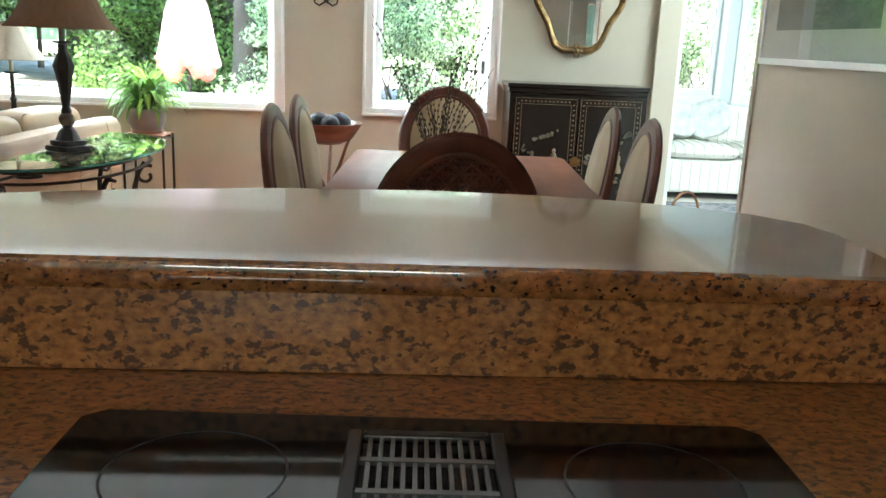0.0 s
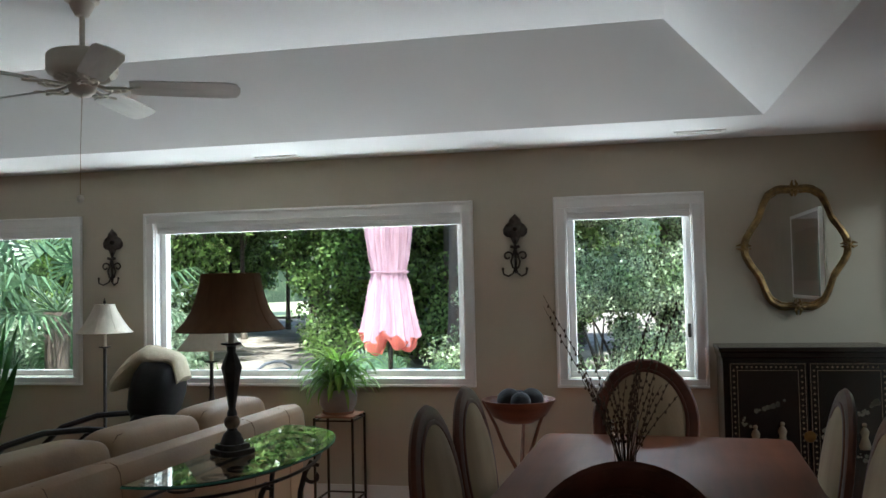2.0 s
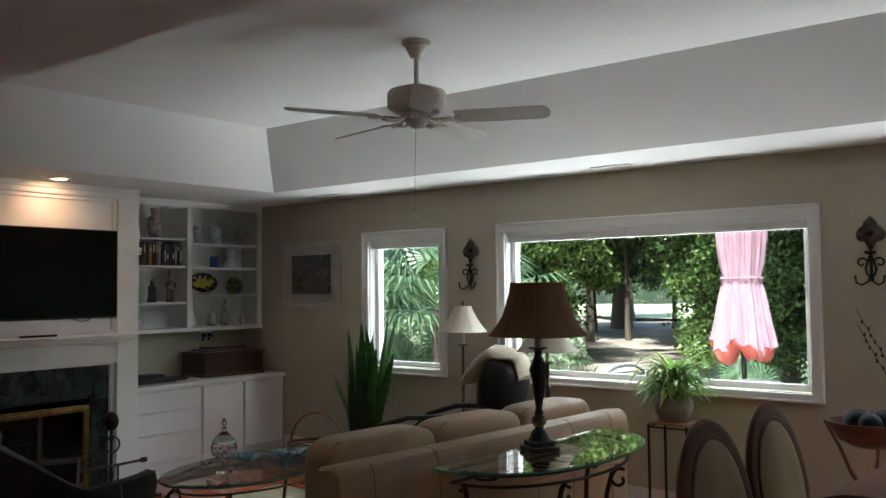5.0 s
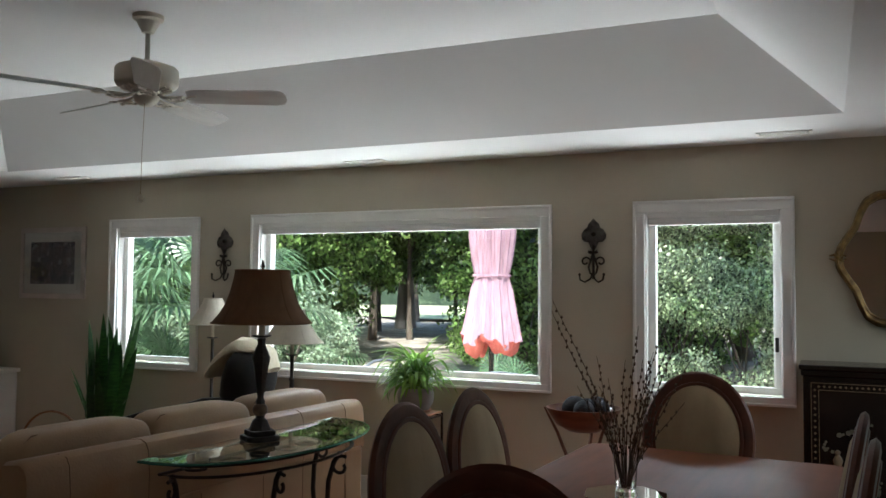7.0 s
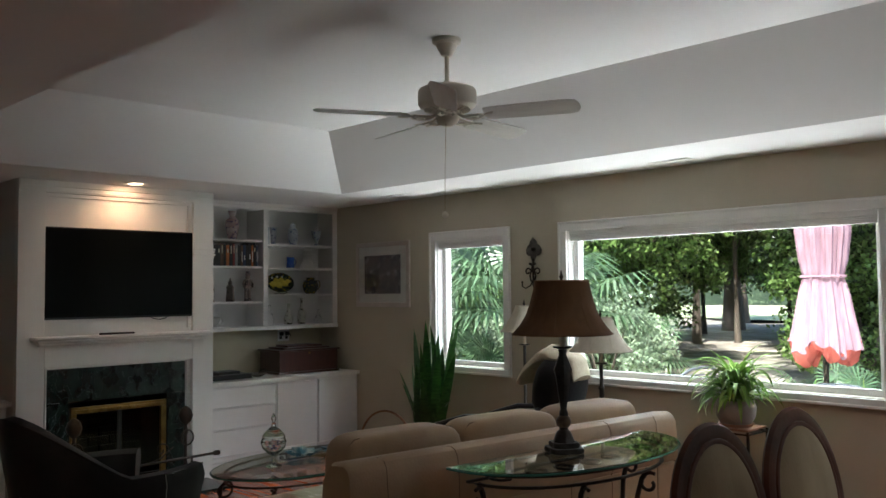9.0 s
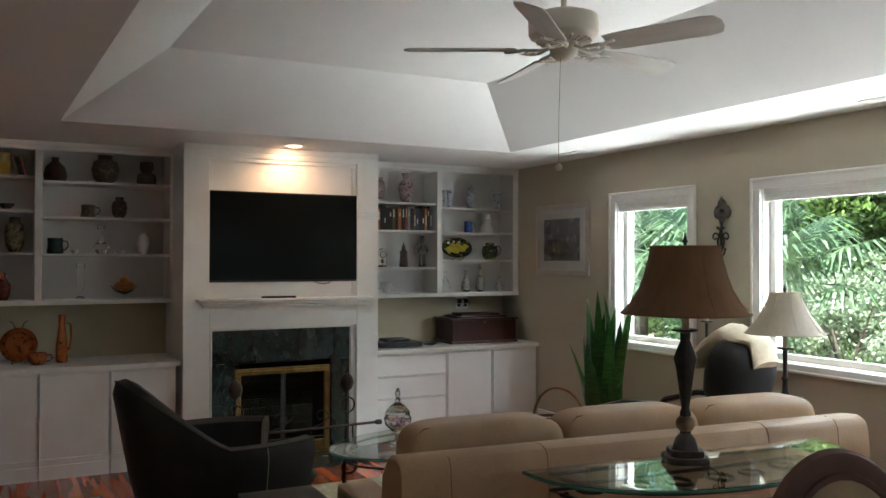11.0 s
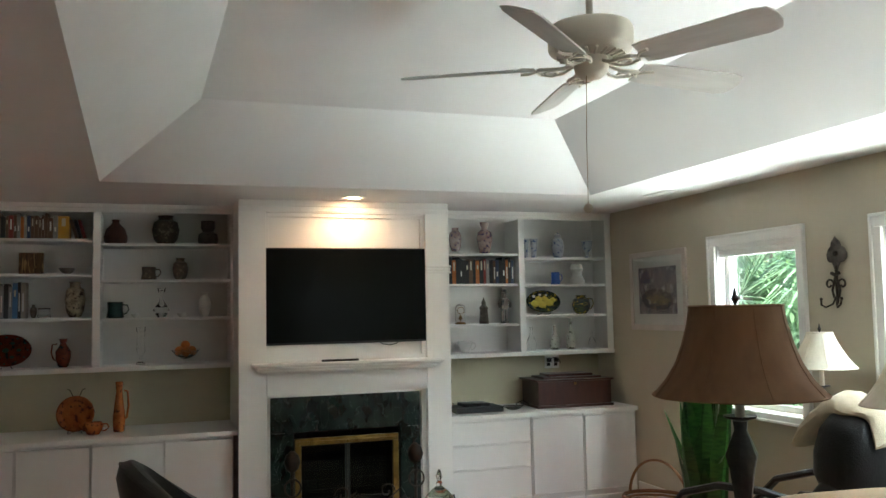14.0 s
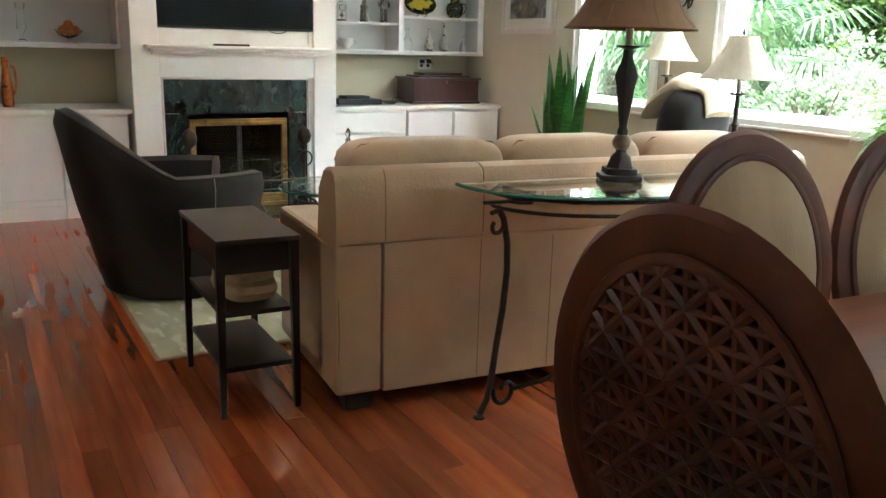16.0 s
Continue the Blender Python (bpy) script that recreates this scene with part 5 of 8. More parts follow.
M_BLUEGL = mat("blue_art_glass", (0.10, 0.25, 0.34), (0.45, 0.55, 0.55), 14, 0.12, coat=0.5, kind="voronoi")
for (x, y, rz, s) in ((-4.12, 4.10, 20, 1.0), (-4.02, 4.33, 60, 1.1)):
    n = 10
    bm = bmesh.new()
    o = []
    for i in range(2 * n):
        r = (0.13 if i % 2 else 0.085) * s
        o.append((r * math.cos(math.pi * i / n), r * math.sin(math.pi * i / n)))
    cvert = bm.verts.new((0, 0, 0.002))
    lo = [bm.verts.new((px * 0.55, py * 0.55, 0.006)) for px, py in o]
    hi = [bm.verts.new((px, py, 0.035 + 0.008 * math.sin(i))) for i, (px, py) in enumerate(o)]
    for i in range(2 * n):
        j = (i + 1) % (2 * n)
        bm.faces.new((cvert, lo[i], lo[j]))
        bm.faces.new((lo[i], hi[i], hi[j], lo[j]))
    geom = bmesh.ops.solidify(bm, geom=bm.faces[:], thickness=0.004)
    solid("glass_dish", bm, M_BLUEGL, pose(x, y, KZ + 0.015, 0, 0, rz), "star-shaped blue art-glass dish on the coffee table", "dish", "dishes on the coffee table")


# ---- ceiling fan ----
fan = thing("ceiling_fan", pose(-2.625, 3.945, 0), "cream five-blade ceiling fan on a short rod, standing still", "fan")
part("canopy", shape(lathe, [(0.075, HT), (0.073, HT - 0.02), (0.055, HT - 0.03), (0.05, HT - 0.045), (0.028, HT - 0.085), (0.014, HT - 0.09)], 24), M_FAN, fan)
part("rod", shape(lathe, [(0.012, HT - 0.085), (0.012, 2.655), (0.022, 2.65), (0.022, 2.635)], 12), M_FAN, fan)
part("motor_housing", shape(lathe, [(0.03, 2.642), (0.09, 2.63), (0.142, 2.612), (0.150, 2.60), (0.150, 2.535), (0.143, 2.522), (0.115, 2.508), (0.06, 2.50)], 32), M_FAN, fan)
bm = bmesh.new()
for i in range(20):
    a = 2 * math.pi * i / 20
    tube(bm, [(0.075 * math.cos(a), 0.075 * math.sin(a), 2.497), (0.12 * math.cos(a), 0.12 * math.sin(a), 2.508)], 0.006, 5)
part("cooling_ribs", bm, M_FAN, fan)
part("hub", shape(lathe, [(0.06, 2.50), (0.062, 2.47), (0.055, 2.445), (0.03, 2.425), (0.001, 2.42)], 24), M_FAN, fan)
for k in range(5):
    m = pose(0, 0, 2.472, 0, 0, 25.5 + 72 * k)
    bm = bmesh.new()
    o = [(0.20, -0.052), (0.24, -0.058), (0.62, -0.066), (0.665, -0.055), (0.682, -0.02), (0.682, 0.02), (0.665, 0.055), (0.62, 0.066), (0.24, 0.058), (0.20, 0.052)]
    prism(bm, o, -0.003, 0.003, 0.0015)
    bl = part("blade", bm, M_BLADE, fan, m=m @ pose(0, 0, 0, -19, 0, 0))
    bm = bmesh.new()
    for s in (-1, 1):
        tube(bm, [(0.05, s * 0.008, 0.01), (0.10, s * 0.03, -0.012), (0.14, s * 0.042, -0.014), (0.18, s * 0.03, -0.01), (0.19, s * 0.004, -0.008)], 0.007, 6)
        tube(bm, [(0.19, 0, -0.008), (0.22, s * 0.03, -0.007), (0.25, s * 0.035, -0.006)], 0.006, 6)
    tube(bm, [(0.14 + 0.022 * math.cos(2 * math.pi * i / 12), 0.022 * math.sin(2 * math.pi * i / 12), -0.014) for i in range(12)], 0.005, 5, closed=True)
    part("blade_arm", bm, M_FAN, fan, m=m)
bm = bmesh.new()
tube(bm, [(0.02, -0.03, 2.44), (0.015, -0.035, 2.2), (0.012, -0.035, 1.985)], 0.0012, 5)
part("pull_chain", bm, M_BRASS, fan)
part("chain_ball", shape(lathe, [(0.001, 1.985), (0.012, 1.978), (0.017, 1.966), (0.012, 1.955), (0.001, 1.95)], 14, (0.012, -0.035)), M_FAN, fan)


# ---- north wall things ----
def picture(name, m, w, h, fr, mt, frame_mat, mat_mat, print_mat, label, deep=0.022):
    """Hangs on a wall at y = 0 and faces -y; its middle is the origin."""
    p = thing(name, m, label, "picture")
    bm = bmesh.new()
    for a, b, c, d in ((-w / 2, w / 2, h / 2 - fr, h / 2), (-w / 2, w / 2, -h / 2, -h / 2 + fr), (-w / 2, -w / 2 + fr, -h / 2 + fr, h / 2 - fr), (w / 2 - fr, w / 2, -h / 2 + fr, h / 2 - fr)):
        box(bm, a, b, -deep, -0.002, c, d, 0.004)
    part("frame", bm, frame_mat, p)
    part("mount", boxes((-w / 2 + fr, w / 2 - fr, -deep + 0.010, -deep + 0.013, -h / 2 + fr, h / 2 - fr)), mat_mat, p)
    part("print", boxes((-w / 2 + fr + mt, w / 2 - fr - mt, -deep + 0.0075, -deep + 0.0095, -h / 2 + fr + mt, h / 2 - fr - mt)), print_mat, p)
    g = part("glazing", boxes((-w / 2 + fr, w / 2 - fr, -deep + 0.003, -deep + 0.005, -h / 2 + fr, h / 2 - fr)), M_GLASS, p)
    g.visible_shadow = False
    return p


picture("framed_picture", pose(-5.925, WN, 1.752), 0.80, 0.635, 0.045, 0.085, mat("pale_pink_wood", (0.60, 0.53, 0.49), rough=0.5), M_PAPER, M_PRINT, "small muted landscape print with a cream mount in a pale frame")
art = picture("framed_art", pose(WE, 3.815, 1.745, 0, 0, -90), 1.22, 0.78, 0.03, 0.13, M_WHITE, M_PAPER, M_PRINT2, "large grey shore-bird print, wide white mount and frame", deep=0.035)
M_BIRD = mat("chalk_bird_ink", (0.42, 0.40, 0.36), rough=0.6)
for x, z, s in ((-0.40, -0.02, 1), (-0.33, -0.05, 0.8), (-0.12, 0.0, 0.9), (0.12, -0.04, 1)):
    bm = bmesh.new()
    o = [(-0.05, 0.0), (-0.02, 0.012), (0.0, 0.045), (0.012, 0.014), (0.04, 0.02), (0.06, 0.012), (0.03, -0.004), (0.01, -0.028), (0.0, -0.006), (-0.03, -0.008)]
    vs = [bm.verts.new((x + a * s, -0.0278, z + b * s)) for a, b in o]
    bm.faces.new(vs)
    part("bird", bm, M_BIRD, art)

mir = thing("wall_mirror", pose(0.76, WN - 0.012, 1.742), "wavy-edged gilt mirror with carved leaf ornaments", "mirror")
MIR = [(0.3125, 0.0), (0.306, 0.055), (0.268, 0.120), (0.222, 0.185), (0.196, 0.265), (0.163, 0.335), (0.095, 0.378), (0.0, 0.372)]


def mir_r(a, k=1.0):
    """A point of the frame's outline: lobes above and below, a shoulder at each side."""
    c, s = math.cos(a), math.sin(a)
    t = abs(math.atan2(abs(s), abs(c))) / (math.pi / 2) * (len(MIR) - 1)
    i = min(int(t), len(MIR) - 2)
    x, z = Vector(MIR[i]).lerp(Vector(MIR[i + 1]), t - i)
    return (math.copysign(x, c) * k, math.copysign(z, s) * k)


n = 72
part("glass", shape(prism, [mir_r(2 * math.pi * i / n, 0.93) for i in range(n)], 0.004, 0.008), M_MIRROR, mir, m=pose(0, 0, 0, 90, 0, 0))
for k, r, y in ((0.985, 0.016, -0.012), (0.93, 0.008, -0.012), (1.03, 0.007, -0.006)):
    bm = bmesh.new()
    tube(bm, [(mir_r(2 * math.pi * i / n, k)[0], y, mir_r(2 * math.pi * i / n, k)[1]) for i in range(n)], r, 8, closed=True)
    part("gilt_frame", bm, M_GOLD, mir)
for a, s in ((90, 1.1), (270, 1.1), (2, 1.0), (178, 1.0)):
    x, z = mir_r(radians(a), 1.0)
    bm = bmesh.new()
    for q in (-1, 0, 1):
        an = radians(a + 90) + q * 0.9
        tube(bm, [(x, -0.025, z), (x + 0.025 * s * math.cos(an), -0.032, z + 0.025 * s * math.sin(an)), (x + 0.045 * s * math.cos(an + q * 0.5), -0.022, z + 0.045 * s * math.sin(an + q * 0.5))], [0.011 * s, 0.009 * s, 0.004], 6)
        tube(bm, [(x, -0.025, z), (x - 0.025 * s * math.cos(an), -0.032, z - 0.025 * s * math.sin(an)), (x - 0.045 * s * math.cos(an + q * 0.5), -0.022, z - 0.045 * s * math.sin(an + q * 0.5))], [0.011 * s, 0.009 * s, 0.004], 6)
    bmesh.ops.create_icosphere(bm, subdivisions=2, radius=0.014 * s, matrix=Matrix.Translation((x, -0.032, z)))
    part("leaf_ornament", bm, M_GOLD, mir)


M_WORN = mat("worn_pale_iron", (0.20, 0.18, 0.16), (0.06, 0.05, 0.045), 22, 0.5, metal=0.3, bump=0.8, bscale=60)


def sconce(x):
    s = thing("wall_sconce", pose(x, WN, 1.60), "dark iron wall sconce with a leaf-shaped plate and scrolled hooks", "sconce", "iron wall sconces")
    o = [(0.0, 0.42), (0.022, 0.395), (0.036, 0.385), (0.042, 0.36), (0.066, 0.345), (0.083, 0.315), (0.080, 0.285), (0.060, 0.265), (0.034, 0.262), (0.024, 0.24), (0.012, 0.215)]
    o = o + [(-a, b) for a, b in reversed(o[1:])]
    bm = bmesh.new()
    vs = [bm.verts.new((a, -0.012 - 0.012 * (1 - abs(a) / 0.09), b)) for a, b in o]
    bm.faces.new(vs)
    bmesh.ops.solidify(bm, geom=bm.faces[:], thickness=0.006)
    part("leaf_plate", bm, M_WORN, s)
    part("rosette", shape(lathe, [(0.001, 0.012), (0.014, 0.009), (0.016, 0.0)], 12), M_IRON, s, m=pose(0, -0.022, 0.315, 90, 0, 0))
    bm = bmesh.new()
    tube(bm, [(0, -0.02, 0.24), (0, -0.026, 0.14), (0, -0.02, 0.06), (0, -0.025, 0.02)], 0.009, 6)
    tube(bm, [(-0.03, -0.03, 0.20), (0, -0.035, 0.19), (0.03, -0.03, 0.20)], 0.011, 6)
    part("stem", bm, M_IRON, s)
    for q in (-1, 1):
        bm = bmesh.new()
        tube(bm, [(q * a, -0.03, b) for a, _, b in spiral(0.050, 0.135, 0.034, 0.012, 200, -160, 14)], 0.006, 6)
        tube(bm, [(0, -0.03, 0.19), (q * 0.03, -0.03, 0.10), (q * 0.02, -0.03, 0.06), (q * 0.005, -0.03, 0.05)], 0.007, 6)
        tube(bm, [(0.0, -0.025, 0.07), (q * 0.015, -0.045, 0.02), (q * 0.045, -0.07, 0.0), (q * 0.075, -0.075, 0.015), (q * 0.08, -0.07, 0.045)], 0.006, 6)
        bmesh.ops.create_icosphere(bm, subdivisions=1, radius=0.010, matrix=Matrix.Translation((q * 0.08, -0.07, 0.05)))
        part("scroll", bm, M_IRON, s)


sconce(-4.01)
sconce(-1.003)

# chest with inlay
cx0, cx1, cy0, cy1, czt = 0.262, 1.205, 5.93, 6.278, 1.147
cb = thing("lacquer_cabinet", pose(0, 0, 0), "black lacquer two-door cabinet inlaid with gilt borders and pale figures", "cabinet")
part("body", boxes((cx0, cx1, cy0, cy1, 0.08, czt - 0.062), bev=0.004), M_LACQ, cb)
part("top", boxes((cx0 - 0.02, cx1 + 0.008, cy0 - 0.02, cy1, czt - 0.028, czt), (cx0 - 0.01, cx1, cy0 - 0.01, cy1, czt - 0.0615, czt - 0.0285), bev=0.005), M_LACQ, cb)
for x in (cx0 + 0.02, cx1 - 0.06):
    for y in (cy0 + 0.01, cy1 - 0.05):
        part("foot", boxes((x, x + 0.04, y, y + 0.04, 0, 0.0795), bev=0.004), M_LACQ, cb)
mid = (cx0 + cx1) / 2
for d, (a, b) in enumerate(((cx0 + 0.03, mid - 0.003), (mid + 0.003, cx1 - 0.03))):
    door = part("door", boxes((a, b, cy0 - 0.014, cy0 - 0.0005, 0.12, czt - 0.085), bev=0.003), M_LACQ, cb)
    y = cy0 - 0.0145
    za, zb = 0.12, czt - 0.085
    bm = bmesh.new()
    for k in (0.010, 0.048):
        for r in ((a + k, b - k, zb - k - 0.003, zb - k), (a + k, b - k, za + k, za + k + 0.003), (a + k, a + k + 0.003, za + k + 0.003, zb - k - 0.003), (b - k - 0.003, b - k, za + k + 0.003, zb - k - 0.003)):
            box(bm, r[0], r[1], y - 0.0015, y, r[2], r[3])
    part("gilt_line", bm, M_INLAY, door)
    bm = bmesh.new()
    nn = 26
    for i in range(nn):
        for (px, pz) in ((a + 0.03, za + 0.05 + (zb - za - 0.1) * i / (nn - 1)), (b - 0.03, za + 0.05 + (zb - za - 0.1) * i / (nn - 1))) + (((a + 0.05 + (b - a - 0.1) * i / (nn - 1), zb - 0.03), (a + 0.05 + (b - a - 0.1) * i / (nn - 1), za + 0.03)) if i % 2 == 0 else ()):
            v = [bm.verts.new((px + q * 0.008, y - 0.001, pz + w * 0.008)) for q, w in ((-1, 0), (0, -1), (1, 0), (0, 1))]
            bm.faces.new(v)
    part("border_diamonds", bm, M_INLAY, door, kind="stuff")
    rng = random.Random(20 + d)
    bm = bmesh.new()
    for i in range(46):
        t = rng.random()
        px = a + 0.09 + (b - a - 0.18) * (0.5 + 0.5 * math.sin(7 * t + d)) + rng.uniform(-0.03, 0.03)
        pz = 0.42 + 0.42 * t
        px = min(max(px, a + 0.07), b - 0.07)
        r = rng.uniform(0.006, 0.016)
        v = [bm.verts.new((px + r * math.cos(q * 1.2566 + i), y - 0.002, pz + r * math.sin(q * 1.2566 + i))) for q in range(5)]
        bm.faces.new(v)
    part("blossoms", bm, M_JADE, door, kind="stuff")
    for fx in (0.32, 0.66):
        px = a + (b - a) * fx
        bm = bmesh.new()
        lathe(bm, [(0.028, 0.0), (0.034, 0.02), (0.018, 0.07), (0.026, 0.10), (0.014, 0.125), (0.005, 0.13)], 10, squash=0.3)
        bmesh.ops.create_icosphere(bm, subdivisions=2, radius=0.014, matrix=Matrix.Translation((0, 0, 0.142)) @ Matrix.Diagonal((1, 0.5, 1, 1)))
        part("carved_figure", bm, M_INLAY, door, m=pose(px, y - 0.004, 0.52 + 0.06 * fx))
part("lock_plate", shape(lathe, [(0.001, 0.006), (0.032, 0.004), (0.034, 0.0)], 20), M_BRASS, cb, m=pose(mid, cy0 - 0.0145, 0.63, 90, 0, 0))

# bowl on a tripod with dark balls
bs = thing("bowl_stand", pose(-0.95, 5.84, 0, 0, 0, 15), "copper-brown wooden bowl on three crossed rough sticks", "bowl stand")
M_BOWLW = mat("copper_brown_wood", (0.16, 0.065, 0.035), (0.09, 0.035, 0.02), 9, 0.35, stretch=(1, 1, 3), bump=0.2)
part("bowl", shape(lathe, [(0.001, 0.70), (0.09, 0.705), (0.165, 0.745), (0.22, 0.83), (0.226, 0.845), (0.216, 0.845), (0.155, 0.755), (0.08, 0.72), (0.001, 0.715)], 32, cap=False), M_BOWLW, bs)
for i in range(3):
    a = 2 * math.pi * i / 3 + 0.4
    c, s = math.cos(a), math.sin(a)
    part("stick", shape(tube, [(0.19 * c, 0.19 * s, 0.0), (0.03 * c, 0.03 * s, 0.33), (-0.10 * c - 0.02 * s, -0.10 * s, 0.56), (-0.155 * c - 0.03 * s, -0.155 * s, 0.70), (-0.235 * c - 0.04 * s, -0.235 * s + 0.02, 0.85)], [0.017, 0.014, 0.012, 0.010, 0.006], 7), M_BOWLW, bs)
M_BALL = mat("dark_woven_ball", (0.012, 0.011, 0.014), (0.02, 0.018, 0.019), 22, 0.6, bump=0.6, ior=1.25)
for i, (x, y, z, r) in enumerate(((-0.06, 0.02, 0.785, 0.078), (0.075, 0.03, 0.79, 0.075), (0.02, -0.07, 0.79, 0.062), (0.0, 0.08, 0.775, 0.07))):
    bm = bmesh.new()
    bmesh.ops.create_icosphere(bm, subdivisions=3, radius=r)
    solid("decor_ball", bm, M_BALL, pose(-0.95 + x, 5.84 + y, z + 0.045), "dark woven decorative ball lying in the bowl", "ball", "balls in the bowl")

# plant stand and fern-like plant
ps = thing("plant_stand", pose(-2.20, 6.115, 0), "slim square black iron plant stand with a tiled top", "plant stand")
h, q = 0.70, 0.132
part("top", boxes((-q, q, -q, q, h - 0.012, h), bev=0.003), M_TERRA, ps)
for sx in (-1, 1):
    for sy in (-1, 1):
        part("leg", boxes((sx * q - 0.007, sx * q + 0.007, sy * q - 0.007, sy * q + 0.007, 0.004, h - 0.0125), (sx * q - 0.011, sx * q + 0.011, sy * q - 0.011, sy * q + 0.011, 0, 0.004)), M_IRON, ps)
for z in (0.14, h - 0.035):
    for r in ((-q + 0.0075, q - 0.0075, -q - 0.005, -q + 0.005), (-q + 0.0075, q - 0.0075, q - 0.005, q + 0.005), (-q - 0.005, -q + 0.005, -q + 0.0075, q - 0.0075), (q - 0.005, q + 0.005, -q + 0.0075, q - 0.0075)):
        part("rail", boxes((*r, z, z + 0.010)), M_IRON, ps)


def leaf_strip(bm, base, direction, length, width, rise, droop, n=8, twist=0.0, fold=0.25, fat=0.35):
    """One long leaf that rises and then bends over."""
    d = Vector((direction[0], direction[1], 0)).normalized()
    side = Vector((-d.y, d.x, 0))
    prev = None
    p = Vector(base)
    ang = rise
    for i in range(n + 1):
        t = i / n
        w = width * (math.sin(math.pi * min(1.0, (t * (1 - fat) + fat * 0.55) if t < 0.6 else 0.5 + (t - 0.6) * 1.25)) ** 0.8 if t < 1 else 0.0)
        w = max(w, 0.0006)
        sd = (side * math.cos(twist * t) + Vector((0, 0, 1)) * math.sin(twist * t))
        up = Vector((0, 0, fold * w))
        cur = [bm.verts.new(p - sd * w + up), bm.verts.new(p), bm.verts.new(p + sd * w + up)]
        if prev:
            bm.faces.new((prev[0], prev[1], cur[1], cur[0]))
            bm.faces.new((prev[1], prev[2], cur[2], cur[1]))
        prev = cur
        step = length / n
        p = p + (d * math.cos(ang) + Vector((0, 0, math.sin(ang)))) * step
        ang -= droop / n


pp = thing("potted_plant", pose(-2.20, 6.095, h), "bushy bright green spider-like houseplant in a grey clay pot with saucer", "plant")
part("saucer", shape(lathe, [(0.075, 0.0), (0.10, 0.006), (0.112, 0.024), (0.106, 0.024), (0.09, 0.01), (0.001, 0.008)], 28, cap=False), M_TERRA, pp)
part("pot", shape(lathe, [(0.07, 0.009), (0.095, 0.02), (0.122, 0.07), (0.128, 0.125), (0.115, 0.165), (0.108, 0.17), (0.115, 0.13), (0.001, 0.13)], 30, cap=False), M_POTGREY, pp)
rng = random.Random(8)
bm = bmesh.new()
for i in range(190):
    a = rng.uniform(0, 6.283)
    r = rng.uniform(0, 0.07)
    base = (r * math.cos(a), r * math.sin(a) * 0.9, 0.135 + rng.uniform(0, 0.20 if i % 3 else 0.05))
    if math.sin(a) > 0.2 and i % 2:
        a = -a
    leaf_strip(bm, base, (math.cos(a), math.sin(a)), rng.uniform(0.18, 0.36), rng.uniform(0.009, 0.016), rng.uniform(0.5, 1.5), rng.uniform(0.9, 2.9), 7, fat=0.5)
for v in bm.verts:
    v.co.y = min(v.co.y, 0.185)
part("leaves", bm, M_FROND, pp, kind="stuff")

# snake plant
sp = thing("snake_plant", pose(-4.90, 5.95, 0), "tall dark green snake plant in a terracotta pot", "plant")
part("pot", shape(lathe, [(0.10, 0), (0.11, 0.01), (0.145, 0.22), (0.160, 0.225), (0.162, 0.27), (0.148, 0.272), (0.138, 0.235), (0.001, 0.235)], 30, cap=False), M_TERRA, sp)
rng = random.Random(3)
for i in range(38):
    a = rng.uniform(0, 6.283)
    r = rng.uniform(0.01, 0.14)
    hgt = rng.uniform(0.32, 1.0) * (1.08 - 1.8 * max(0.0, r - 0.05)) if i > 3 else (1.18, 1.14, 1.10, 1.04)[i]
    bm = bmesh.new()
    leaf_strip(bm, (r * math.cos(a), r * math.sin(a), 0.24), (math.cos(a), math.sin(a)), hgt, rng.uniform(0.034, 0.050), 1.57 - rng.uniform(0.0, 0.08 + 2.4 * r), rng.uniform(-0.34, 0.24), 10, twist=rng.uniform(-1.1, 1.1), fold=0.35, fat=0.66)
    bmesh.ops.solidify(bm, geom=bm.faces[:], thickness=0.003)
    part("leaf", bm, M_SNAKE, sp)
for dx, dy, ln, rise, droop in ((1, -0.35, 0.62, 1.35, 1.0), (-1, -0.2, 0.60, 1.25, 0.25), (-0.9, -0.5, 0.72, 1.3, 0.15), (0.8, -0.6, 0.4, 1.2, 0.3)):
    bm = bmesh.new()
    leaf_strip(bm, (0.05 * dx, 0.05 * dy, 0.24), (dx, dy), ln, 0.026, rise, droop, 10, fold=0.5, fat=0.5)
    bmesh.ops.solidify(bm, geom=bm.faces[:], thickness=0.003)
    part("leaf", bm, M_SNAKE, sp)


